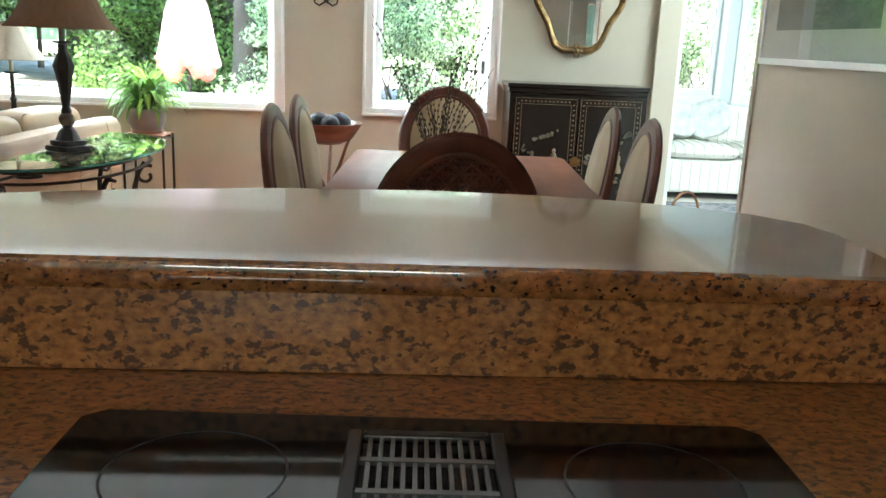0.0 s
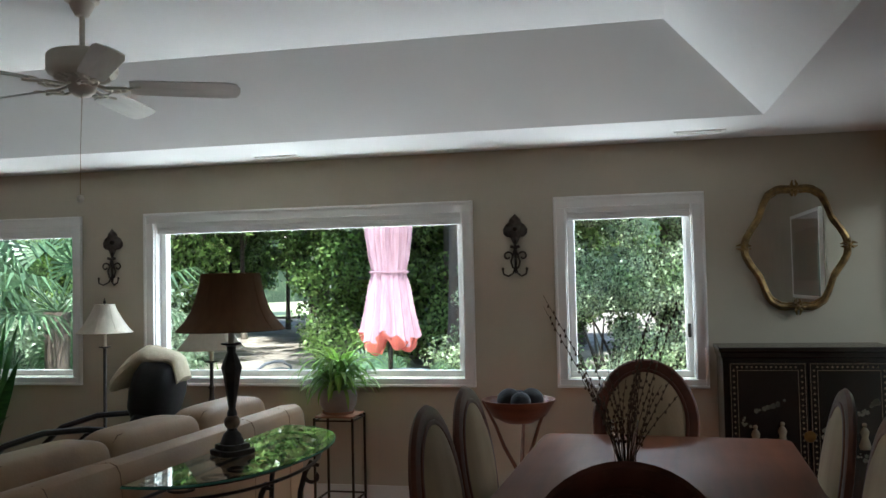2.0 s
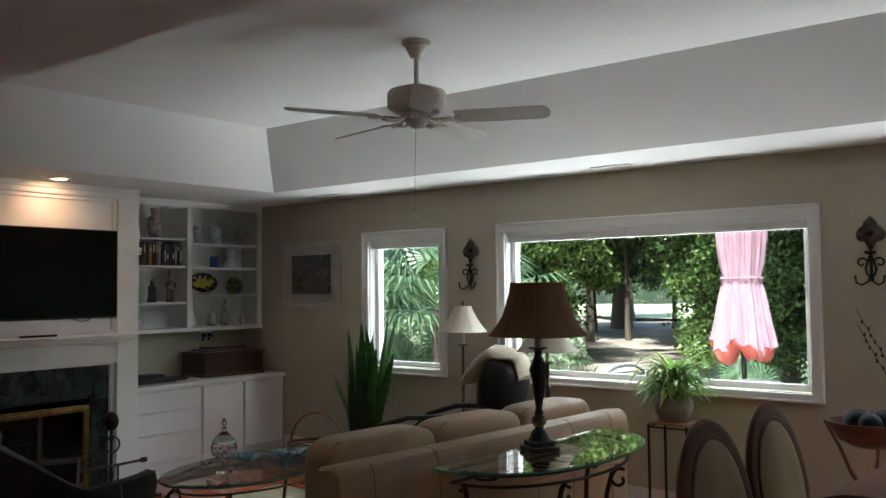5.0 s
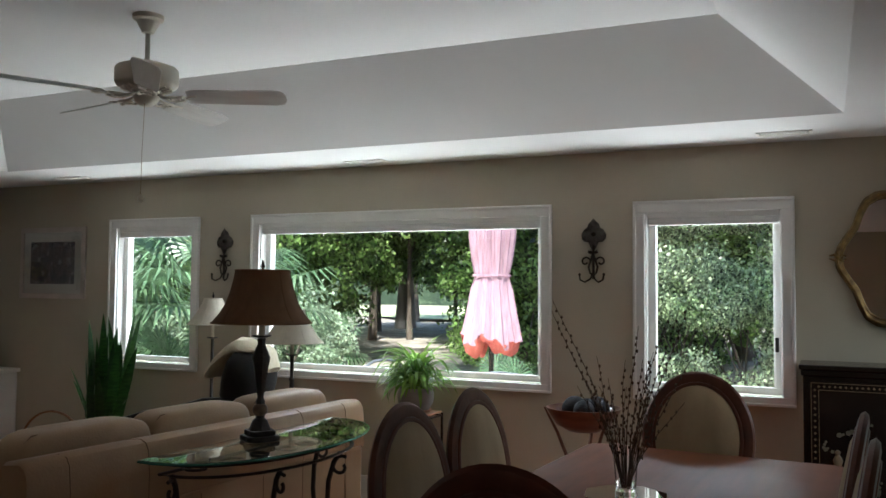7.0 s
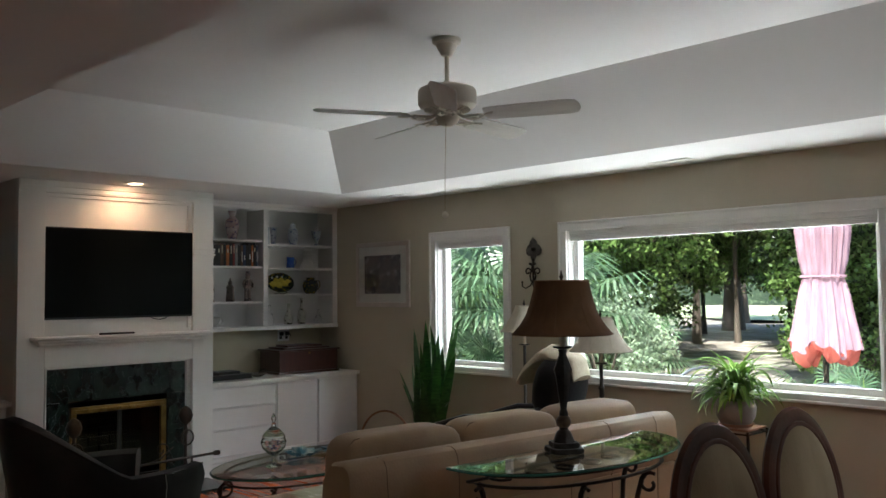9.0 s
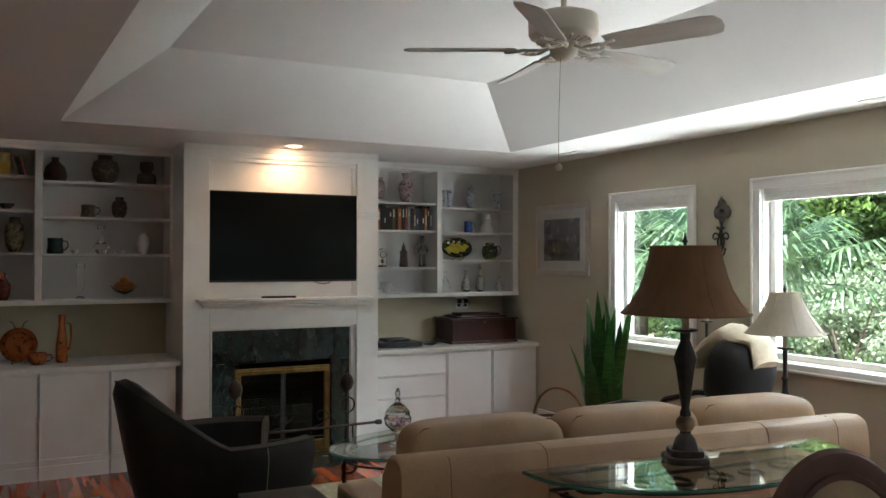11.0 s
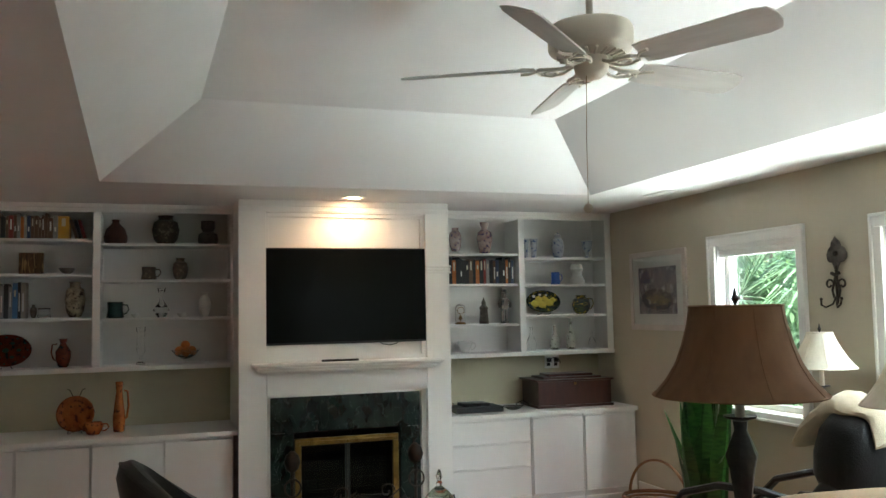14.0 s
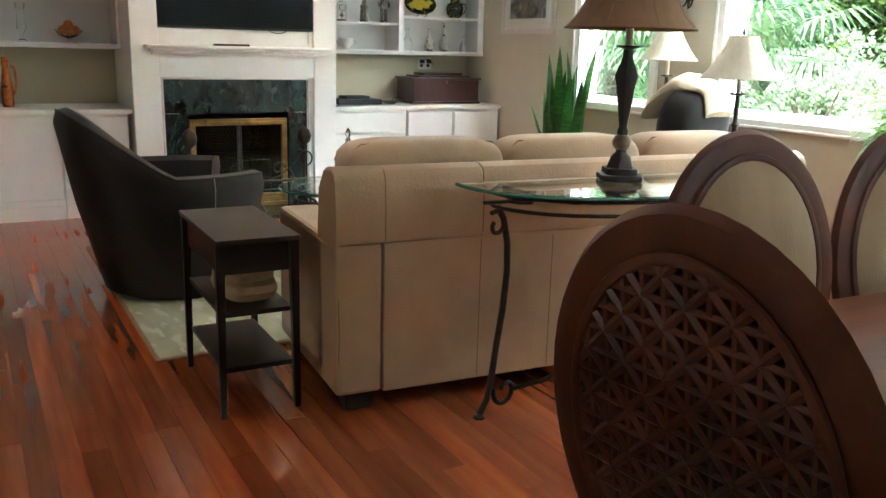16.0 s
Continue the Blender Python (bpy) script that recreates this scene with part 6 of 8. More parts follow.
def basket(name, m, rx, ry, h, hh, label, weave_mat):
    b = thing(name, m, label, "basket")
    n = 28
    rows_ = int(h / 0.022)
    for i in range(rows_):
        z = 0.008 + i * 0.022
        k = 0.84 + 0.16 * math.sin(min(1.0, z / h) * math.pi / 2)
        bm = bmesh.new()
        tube(bm, [(rx * k * math.cos(2 * math.pi * j / n) * (1 + 0.018 * (-1) ** (i + j)), ry * k * math.sin(2 * math.pi * j / n) * (1 + 0.018 * (-1) ** (i + j)), z) for j in range(n)], 0.0105, 5, closed=True)
        part("weave", bm, weave_mat, b)
    bm = bmesh.new()
    tube(bm, [(rx * 1.02 * math.cos(2 * math.pi * j / 32), ry * 1.02 * math.sin(2 * math.pi * j / 32), h) for j in range(32)], 0.014, 6, closed=True)
    part("rim", bm, weave_mat, b)
    part("bottom", shape(prism, [(rx * 0.82 * math.cos(2 * math.pi * j / 24), ry * 0.82 * math.sin(2 * math.pi * j / 24)) for j in range(24)], 0.0, 0.006), weave_mat, b)
    bm = bmesh.new()
    tube(bm, [(rx * 1.0 * math.cos(math.pi * j / 16), 0, h - 0.01 + hh * math.sin(math.pi * j / 16)) for j in range(17)], 0.015, 6, flat=0.6)
    part("handle", bm, weave_mat, b)
    return b


basket("wicker_basket", pose(-5.50, 5.96, 0, 0, 0, 20), 0.26, 0.22, 0.235, 0.28, "reddish wicker basket with a tall handle, filled with magazines", M_WICKER)
M_MAG = [mat("magazine_cover_%s" % k, c, rough=0.35) for k, c in (("white", (0.62, 0.62, 0.60)), ("blue", (0.15, 0.25, 0.35)), ("rust", (0.35, 0.16, 0.10)))]
for i, mm in enumerate(M_MAG):
    solid("magazine", boxes((-0.13, 0.13, -0.09, 0.09, 0, 0.012), bev=0.002), mm, pose(-5.50 + 0.02 * i, 5.96 - 0.015 * i, 0.185 + 0.022 * i, 6 - 5 * i, 4, 20 + 25 * i), "magazine lying in the wicker basket", "magazine", "magazines in the basket")

# recliner with fleece
RCP = pose(-3.60, 5.66, 0.0, 0, 0, 98)
RCH = pose(0, -0.30, 0.90, 12, 0, 0)
rc = thing("recliner", RCP, "black leather recliner with bent dark wood arms", "chair")
bm = bmesh.new()
pillow(bm, 0, 0.08, 0.42, 0.27, 0.30, 0.09, p=4)
part("seat", bm, M_BLACKL, rc)
bm = bmesh.new()
pillow(bm, 0, 0, 0, 0.27, 0.09, 0.22, p=4)
part("lower_back", bm, M_BLACKL, rc, m=pose(0, -0.24, 0.62, 16, 0, 0))
bm = bmesh.new()
pillow(bm, 0, 0, 0, 0.24, 0.15, 0.23, p=2.8)
part("headrest", bm, M_BLACKL, rc, m=RCH)
for s in (-1, 1):
    bm = bmesh.new()
    tube(bm, [(s * 0.33, -0.30, 0.68), (s * 0.345, 0.0, 0.71), (s * 0.35, 0.28, 0.69), (s * 0.35, 0.54, 0.61), (s * 0.345, 0.70, 0.46), (s * 0.33, 0.66, 0.25), (s * 0.30, 0.36, 0.06)], 0.030, 8, flat=0.7)
    part("arm", bm, M_BLACKL, rc)
    bm = bmesh.new()
    tube(bm, [(s * 0.32, -0.28, 0.58), (s * 0.335, 0.05, 0.605), (s * 0.335, 0.36, 0.56), (s * 0.33, 0.52, 0.42), (s * 0.31, 0.40, 0.2), (s * 0.28, 0.1, 0.06)], 0.018, 8, flat=0.7)
    part("arm_brace", bm, M_BLKWOOD, rc)
bm = bmesh.new()
tube(bm, [(0.165 * math.cos(2 * math.pi * i / 28), 0.165 * math.sin(2 * math.pi * i / 28) + 0.02, 0.035) for i in range(28)], 0.026, 8, closed=True)
part("ring_base", bm, M_BLKWOOD, rc)
part("post", shape(lathe, [(0.05, 0.03), (0.04, 0.34)], 14), M_BLKWOOD, rc)
part("base_bar", boxes((-0.16, 0.16, -0.02, 0.06, 0.045, 0.075), bev=0.01), M_BLKWOOD, rc)
bm = bmesh.new()
rng = random.Random(2)
drape = []
for i in range(15):
    t = i / 14
    # from the roll at the front, over the top, and down the far side
    x = -0.25 + 0.41 * t
    z = 0.235 - (1.9 if x < 0 else 3.4) * max(0.0, abs(x) - 0.09) ** 1.25 - (0.03 if i == 0 else 0)
    ring = []
    for j in range(16):
        a = 2 * math.pi * j / 16
        w = 0.18 - 0.06 * t + 0.012 * math.sin(5 * x * 6 + j)
        hh = 0.030 + 0.022 * math.sin(3.0 * t + 0.5) + rng.uniform(-0.004, 0.004)
        ring.append(bm.verts.new((w * math.cos(a), -x - 1.2 * math.sin(a) * hh * x * 3, z + hh * math.sin(a) - 0.9 * (w * math.cos(a)) ** 2)))
    drape.append(ring)
for a, b in zip(drape, drape[1:]):
    for j in range(16):
        bm.faces.new((a[j], b[j], b[(j + 1) % 16], a[(j + 1) % 16]))
bm.faces.new(drape[0])
bm.faces.new(drape[-1][::-1])
bmesh.ops.recalc_face_normals(bm, faces=bm.faces[:])
fl = solid("fleece_throw", bm, M_FLEECE, RCP @ RCH, "cream fleece throw draped over the recliner's headrest", "throw")

# end table, white lamp and floor lamp
et = thing("end_table", pose(-2.83, 5.62, 0), "small dark wooden end table behind the sofa's end", "side table")
part("top", boxes((-0.24, 0.24, -0.2, 0.2, 0.575, 0.6), bev=0.004), M_BLKWOOD, et)
part("apron", boxes((-0.21, 0.21, -0.17, 0.17, 0.50, 0.5745)), M_BLKWOOD, et)
for sx in (-1, 1):
    for sy in (-1, 1):
        part("leg", boxes((sx * 0.2 - 0.015, sx * 0.2 + 0.015, sy * 0.16 - 0.015, sy * 0.16 + 0.015, 0, 0.4995), bev=0.002), M_BLKWOOD, et)
table_lamp("candlestick_lamp", pose(-2.833, 5.53, 0.601), 0, [(0.07, 0), (0.072, 0.012), (0.03, 0.03), (0.018, 0.06), (0.026, 0.10), (0.042, 0.17), (0.034, 0.23), (0.016, 0.28), (0.014, 0.33), (0.022, 0.345), (0.012, 0.36), (0.012, 0.50)],
           [(0.205, 0.585), (0.165, 0.63), (0.125, 0.69), (0.095, 0.75), (0.075, 0.80)], M_SHADEW, "slender dark candlestick table lamp with a cream bell shade, unlit", neck=(0.505, 0.60))
table_lamp("floor_lamp", pose(-3.93, 6.06, 0), 0, [(0.13, 0), (0.13, 0.012), (0.04, 0.03), (0.014, 0.06), (0.012, 0.5), (0.018, 0.51), (0.012, 0.52), (0.012, 1.15)],
           [(0.19, 1.262), (0.15, 1.31), (0.115, 1.365), (0.085, 1.42), (0.07, 1.46)], M_SHADEW, "slim dark iron floor lamp with a cream bell shade, unlit", neck=(1.16, 1.28))
gw = thing("water_glass", pose(-3.0, 5.60, 0.601), "clear water glass on the end table", "glass")
part("glass_body", shape(lathe, [(0.001, 0), (0.03, 0), (0.036, 0.12), (0.034, 0.12), (0.028, 0.006), (0.001, 0.006)], 20, cap=False), M_GLASS, gw)

# ---- things on the shelves ----
G = {
    "clay": glaze("red_clay_glaze", (0.115, 0.05, 0.035), (0.07, 0.03, 0.022), rough=0.45),
    "brown": glaze("brown_stoneware", (0.10, 0.072, 0.05), (0.06, 0.042, 0.03), (0.20, 0.15, 0.10), rough=0.45),
    "grey": glaze("grey_stoneware", (0.16, 0.14, 0.12), (0.09, 0.075, 0.065), (0.05, 0.04, 0.035), rough=0.5),
    "green": glaze("dark_green_glaze", (0.02, 0.05, 0.045), (0.012, 0.03, 0.028), rough=0.15),
    "cream": glaze("cream_painted_ware", (0.42, 0.35, 0.24), (0.10, 0.07, 0.05), (0.06, 0.045, 0.035)),
    "blue": glaze("blue_white_porcelain", (0.52, 0.54, 0.58), (0.40, 0.44, 0.52), (0.05, 0.09, 0.24), rough=0.15, scale=14),
    "imari": glaze("rose_painted_porcelain", (0.50, 0.42, 0.40), (0.30, 0.18, 0.18), (0.08, 0.07, 0.16), rough=0.18, scale=18),
    "red": glaze("red_painted_pottery", (0.24, 0.05, 0.02), (0.10, 0.025, 0.015), (0.02, 0.025, 0.02), rough=0.2, scale=26),
    "orange": glaze("orange_majolica", (0.48, 0.15, 0.035), (0.30, 0.07, 0.02), (0.10, 0.03, 0.015), rough=0.2),
    "lemon": glaze("lemon_painted_ware", (0.018, 0.025, 0.035), (0.06, 0.075, 0.03), (0.52, 0.38, 0.05), rough=0.2, scale=14),
    "lemonb": glaze("lemon_painted_bottle", (0.50, 0.49, 0.44), (0.44, 0.43, 0.36), (0.05, 0.05, 0.03), rough=0.2, scale=16),
    "mug": glaze("bright_blue_glaze", (0.04, 0.11, 0.40), (0.035, 0.09, 0.33), rough=0.2),
    "white": M_PAPER,
}
XI = -6.82


def pot(name, y, z, w, h, prof, material, label, cat, handle=0, lid=None, x=XI, group="", spout=False):
    """A turned vessel: prof gives (share of half the width, share of the height)."""
    t = thing(name, pose(x, y, z + 0.0008), label, cat, group)
    r = w / 2 * (0.82 if handle else 1.0)
    pts = [(max(a * r, 0.0008), b * h) for a, b in prof]
    top_r, top_z = pts[-1]
    pts += [(max(top_r - 0.004, 0.0007), top_z - 0.001), (max(top_r * 0.7, 0.0006), top_z * 0.86)]
    part("body", shape(lathe, pts, 22), material, t)
    if handle:
        s = handle
        bm = bmesh.new()
        tube(bm, [(0, s * r * 0.75, h * 0.82), (0, s * r * 1.35, h * 0.80), (0, s * r * 1.5, h * 0.52), (0, s * r * 1.2, h * 0.28), (0, s * r * 0.82, h * 0.24)], 0.0055 if h < 0.25 else 0.008, 7)
        part("handle", bm, material, t)
    if spout:
        bm = bmesh.new()
        tube(bm, [(0, -handle * r * 0.8, h * 0.35), (0, -handle * r * 1.25, h * 0.6), (0, -handle * r * 1.45, h * 0.86)], [0.012, 0.009, 0.006], 7)
        part("spout", bm, material, t)
    if lid:
        part("lid", shape(lathe, [(lid * r, h * 0.985), (lid * r * 0.8, h * 1.03), (0.006, h * 1.06), (0.009, h * 1.10), (0.001, h * 1.13)], 16), material, t)
    return t


VASE = [(0.45, 0), (0.5, 0.02), (0.85, 0.25), (1, 0.5), (0.85, 0.75), (0.45, 0.88), (0.42, 0.94), (0.55, 1)]
SQUAT = [(0.8, 0), (0.95, 0.1), (1, 0.3), (0.8, 0.62), (0.32, 0.85), (0.28, 0.93), (0.38, 1)]
JARP = [(0.55, 0), (0.85, 0.18), (1, 0.5), (0.85, 0.78), (0.55, 0.85), (0.5, 0.93), (0.58, 1)]
MUGP = [(0.9, 0), (1.0, 0.06), (0.86, 0.5), (0.9, 1)]
TALL = [(0.55, 0), (0.7, 0.05), (0.95, 0.3), (1.0, 0.55), (0.6, 0.72), (0.38, 0.82), (0.42, 0.95), (0.6, 1)]
BEAK = [(0.85, 0), (0.8, 0.03), (0.72, 0.06), (0.6, 0.2), (0.95, 0.9), (1, 1)]
BOWLP = [(0.4, 0), (0.42, 0.1), (0.8, 0.55), (1, 1)]
BOT = [(0.5, 0), (0.9, 0.03), (1, 0.3), (0.75, 0.5), (0.3, 0.68), (0.26, 0.9), (0.32, 1)]
for row in (
    ("pottery_vase", 2.193, 2.166, 0.17, 0.185, SQUAT, "clay", "squat reddish-brown clay vase on the shelf", "vase"),
    ("pottery_vase", 2.550, 2.166, 0.205, 0.220, JARP, "brown", "round brown stoneware vase with a pale patch", "vase"),
    ("pottery_pot", 2.862, 2.166, 0.155, 0.185, [(0.9, 0), (1, 0.2), (0.9, 0.45), (0.5, 0.55), (0.7, 0.7), (0.68, 1)], "grey", "banded grey stoneware pot with a cylindrical neck", "pot"),
    ("small_bowl", 1.352, 1.943, 0.13, 0.055, BOWLP, "brown", "small flared brown pottery bowl", "bowl"),
    ("small_bowl", 1.860, 1.943, 0.12, 0.045, BOWLP, "grey", "small shallow grey pottery bowl", "bowl"),
    ("pottery_jar", 2.658, 1.897, 0.12, 0.165, JARP, "brown", "brown stoneware jar with a dark rim", "jar"),
    ("pottery_vase", 1.917, 1.625, 0.145, 0.262, JARP, "cream", "tall dark jar painted with a pale oval scene", "jar"),
    ("small_jar", 1.639, 1.625, 0.05, 0.098, VASE, "brown", "small dark pottery jar", "jar"),
    ("small_dish", 2.331, 1.613, 0.06, 0.028, BOWLP, "white", "tiny white pottery dish", "dish"),
    ("small_dish", 2.667, 1.613, 0.07, 0.028, BOWLP, "white", "tiny white pottery dish", "dish"),
    ("pale_vase", 2.838, 1.613, 0.092, 0.178, VASE, "white", "slender pale porcelain vase", "vase"),
    ("porcelain_vase", 4.896, 2.125, 0.11, 0.20, JARP, "imari", "rose-painted porcelain ginger jar on a dark foot", "vase"),
    ("porcelain_vase", 5.163, 2.099, 0.14, 0.275, [(0.55, 0), (0.65, 0.05), (1, 0.5), (0.85, 0.68), (0.4, 0.78), (0.38, 0.9), (0.62, 1)], "imari", "rose-painted porcelain baluster vase", "vase"),
    ("beaker_vase", 5.551, 2.065, 0.05, 0.17, BEAK, "blue", "slim blue and white beaker vase", "vase"),
    ("beaker_vase", 5.626, 2.065, 0.07, 0.17, BEAK, "blue", "slim blue and white beaker vase", "vase"),
    ("goblet_vase", 6.147, 2.065, 0.108, 0.155, [(0.6, 0), (0.5, 0.06), (0.25, 0.2), (0.3, 0.35), (0.75, 0.55), (0.9, 0.9), (1, 1)], "blue", "blue and white footed porcelain goblet", "vase"),
    ("porcelain_jar", 6.036, 1.833, 0.143, 0.176, [(1, 0), (0.95, 0.25), (0.62, 0.42), (0.6, 0.6), (0.8, 0.75), (0.62, 1)], "white", "white and blue porcelain crock", "jar"),
    ("glass_bottle", 5.580, 1.263, 0.088, 0.20, BOT, "glass", "clear cut-glass bottle with a stopper", "bottle"),
    ("painted_bottle", 5.804, 1.263, 0.094, 0.21, BOT, "lemonb", "white pottery bottle decorated with lemons", "bottle"),
    ("painted_bottle", 5.960, 1.263, 0.090, 0.265, BOT, "lemonb", "white pottery bottle decorated with dark leaves", "bottle"),
    ("glass_bottle", 6.170, 1.263, 0.070, 0.145, BOT, "glass", "small clear glass decanter", "bottle"),
    ("glass_vase_small", 2.522, 1.613, 0.127, 0.22, [(0.5, 0), (1, 0.25), (0.3, 0.55), (0.16, 0.7), (0.16, 0.9), (0.55, 1)], "glass", "clear glass bud vase with a green tint", "vase"),
    ("hurricane_glass", 2.375, 1.263, 0.10, 0.28, [(0.7, 0), (0.65, 0.04), (0.15, 0.1), (0.2, 0.2), (0.65, 0.35), (0.5, 0.7), (0.7, 1)], "glass", "tall clear footed glass", "glass"),
    ("glass_jar_small", 1.710, 1.625, 0.096, 0.072, MUGP, "glass", "low clear glass jar", "jar"),
):
    nm, y, z, w, h_, prof, mk, lb, ct = row
    mm = M_GLASS if mk == "glass" else G[mk]
    pot(nm, y, z, w, h_, prof, mm, lb, ct)
pot("mug", 2.429, 1.897, 0.14, 0.098, MUGP, G["brown"], "brown patterned pottery mug on a saucer", "mug", handle=1)
pot("mug", 2.194, 1.613, 0.154, 0.121, MUGP, G["green"], "wide dark green glazed mug", "mug", handle=1)
pot("mug", 5.828, 1.833, 0.106, 0.110, MUGP, G["mug"], "bright blue glazed mug", "mug", handle=1)
pot("painted_jug", 1.841, 1.263, 0.131, 0.208, TALL, G["red"], "red and black painted pottery jug", "jug", handle=-1)
pot("lemon_teapot", 6.071, 1.571, 0.200, 0.165, JARP, G["lemon"], "yellow lemon-painted teapot with a loop handle", "teapot", handle=1)
pot("blue_temple_jar", 5.857, 2.065, 0.111, 0.205, JARP, G["blue"], "blue and white lidded temple jar", "jar", lid=0.55)
pot("tall_pitcher", 2.235, 0.8005, 0.105, 0.355, [(0.85, 0), (0.95, 0.08), (1, 0.3), (0.7, 0.6), (0.5, 0.8), (0.62, 1)], G["orange"], "tall orange and cream majolica pitcher", "pitcher", handle=1, x=-6.62)
pot("spouted_bowl", 2.069, 0.8005, 0.165, 0.085, [(0.6, 0), (0.9, 0.4), (1, 0.7), (0.85, 1)], G["orange"], "small orange glazed spouted bowl", "bowl", handle=1, x=-6.55, spout=True)
pot("gravy_boat", 4.966, 1.263, 0.155, 0.10, [(0.5, 0), (0.4, 0.1), (0.8, 0.45), (1, 0.9), (0.9, 1)], G["white"], "white china gravy boat on its plate", "sauce boat", handle=1, spout=True)
# plates on stands
PLATES = []


def plate(y, z, ry, rz, material, label, x=XI, wire=True):
    t = thing("display_plate", pose(x, y, z + 0.001), label, "plate")
    n = 36
    bm = bmesh.new()
    rings = []
    for k, dx in ((1.0, 0.0), (0.94, 0.008), (0.72, -0.004), (0.68, -0.010), (0.001, -0.012)):
        rings.append([bm.verts.new((dx, ry * k * math.cos(2 * math.pi * i / n), rz * k * math.sin(2 * math.pi * i / n))) for i in range(n)])
    for a, b in zip(rings, rings[1:]):
        for i in range(n):
            bm.faces.new((a[i], a[(i + 1) % n], b[(i + 1) % n], b[i]))
    bmesh.ops.solidify(bm, geom=bm.faces[:], thickness=0.005)
    part("plate", bm, material, t, m=pose(0, 0, rz + 0.016, 0, -14, 0))
    bm = bmesh.new()
    for s in (-1, 1):
        tube(bm, [(0.045, s * 0.04, 0.03), (0.05, s * 0.045, 0.012), (0.0, s * 0.045, 0.003), (-0.06, s * 0.035, 0.003)], 0.003, 5)
        if wire:
            tube(bm, [(-0.06, s * 0.02, 0.003), (-0.055, s * 0.02, rz * 2), (-0.05, s * 0.04, rz * 2 + 0.05), (-0.05, s * 0.06, rz * 2 + 0.06)], 0.003, 5)
    part("wire_stand", bm, M_IRON, t)
    PLATES.append(t)


M_GREENP = mat("dark_green_paint", (0.03, 0.06, 0.03), rough=0.3)
M_LEMON = mat("lemon_yellow_paint", (0.62, 0.50, 0.06), (0.50, 0.38, 0.04), 30, 0.3)


def daubs(rz, spots, material, tilt=-14):
    """Painted marks that lie on a standing plate's face: offsets and radii."""
    for dy, dz, rad in spots:
        bm = bmesh.new()
        bmesh.ops.create_icosphere(bm, subdivisions=2, radius=rad, matrix=Matrix.Diagonal((0.10, 1.15, 0.85, 1)))
        part("painted_mark", bm, material, PLATES[-1], m=pose(0, 0, rz + 0.016, 0, tilt, 0) @ pose(0.004, dy, dz))


plate(1.462, 1.263, 0.17, 0.118, G["red"], "oval red and black patterned plate on a wire stand", wire=False)
daubs(0.118, [(0.085 * math.cos(q * 1.047), 0.058 * math.sin(q * 1.047), 0.014) for q in range(6)] + [(0.145 * math.cos(q * 0.52), 0.098 * math.sin(q * 0.52), 0.008) for q in range(12)] + [(0, 0, 0.02)], M_GREENP)
plate(5.705, 1.571, 0.165, 0.10, G["lemon"], "oval dark plate painted with lemons", wire=False)
daubs(0.10, ((-0.085, -0.02, 0.036), (-0.02, -0.028, 0.038), (0.05, -0.012, 0.038), (0.09, 0.012, 0.026), (-0.045, 0.02, 0.030), (0.012, 0.022, 0.028)), M_LEMON)
daubs(0.10, ((-0.09, 0.045, 0.014), (-0.03, 0.058, 0.012), (0.03, 0.055, 0.010)), M_PAPER)
plate(1.945, 0.8005, 0.127, 0.127, G["orange"], "round orange-brown plate on a scrolled wire stand", x=-6.62)
# oranges in a glass bowl
ob_ = thing("glass_fruit_bowl", pose(XI, 2.697, 1.2635), "clear footed glass bowl filled with oranges", "bowl")
part("bowl", shape(lathe, [(0.045, 0), (0.012, 0.015), (0.012, 0.03), (0.07, 0.055), (0.105, 0.10), (0.10, 0.10), (0.065, 0.06), (0.001, 0.045)], 24, cap=False), M_GLASS, ob_)
M_ORANGE = mat("orange_peel", (0.55, 0.19, 0.03), (0.48, 0.14, 0.02), 10, 0.45, bump=0.3, bscale=200)
for i, (x, y, z) in enumerate(((0.03, -0.045, 0.095), (0.03, 0.045, 0.095), (-0.045, 0, 0.095), (0.0, 0.0, 0.135), (0.055, 0.0, 0.09))):
    bm = bmesh.new()
    bmesh.ops.create_icosphere(bm, subdivisions=2, radius=0.036)
    solid("orange", bm, M_ORANGE, pose(XI + x, 2.697 + y, 1.2635 + z), "orange in the glass bowl", "fruit", "oranges in the bowl")
# books
BOOKC = [mat("book_cloth_%s" % k, c, rough=0.55, c2=tuple(v * 0.7 for v in c), scale=14) for k, c in (("navy", (0.03, 0.045, 0.10)), ("black", (0.02, 0.02, 0.022)), ("cream", (0.34, 0.31, 0.25)), ("red", (0.22, 0.035, 0.03)), ("green", (0.05, 0.12, 0.08)),
         ("orange", (0.42, 0.13, 0.03)), ("grey", (0.26, 0.26, 0.26)), ("blue", (0.07, 0.17, 0.34)), ("ochre", (0.50, 0.28, 0.04)), ("brown", (0.11, 0.06, 0.035)))]
M_PAGES = mat("book_pages", (0.55, 0.50, 0.40), rough=0.9)
M_TITLE = mat("spine_lettering", (0.55, 0.50, 0.38), rough=0.5)


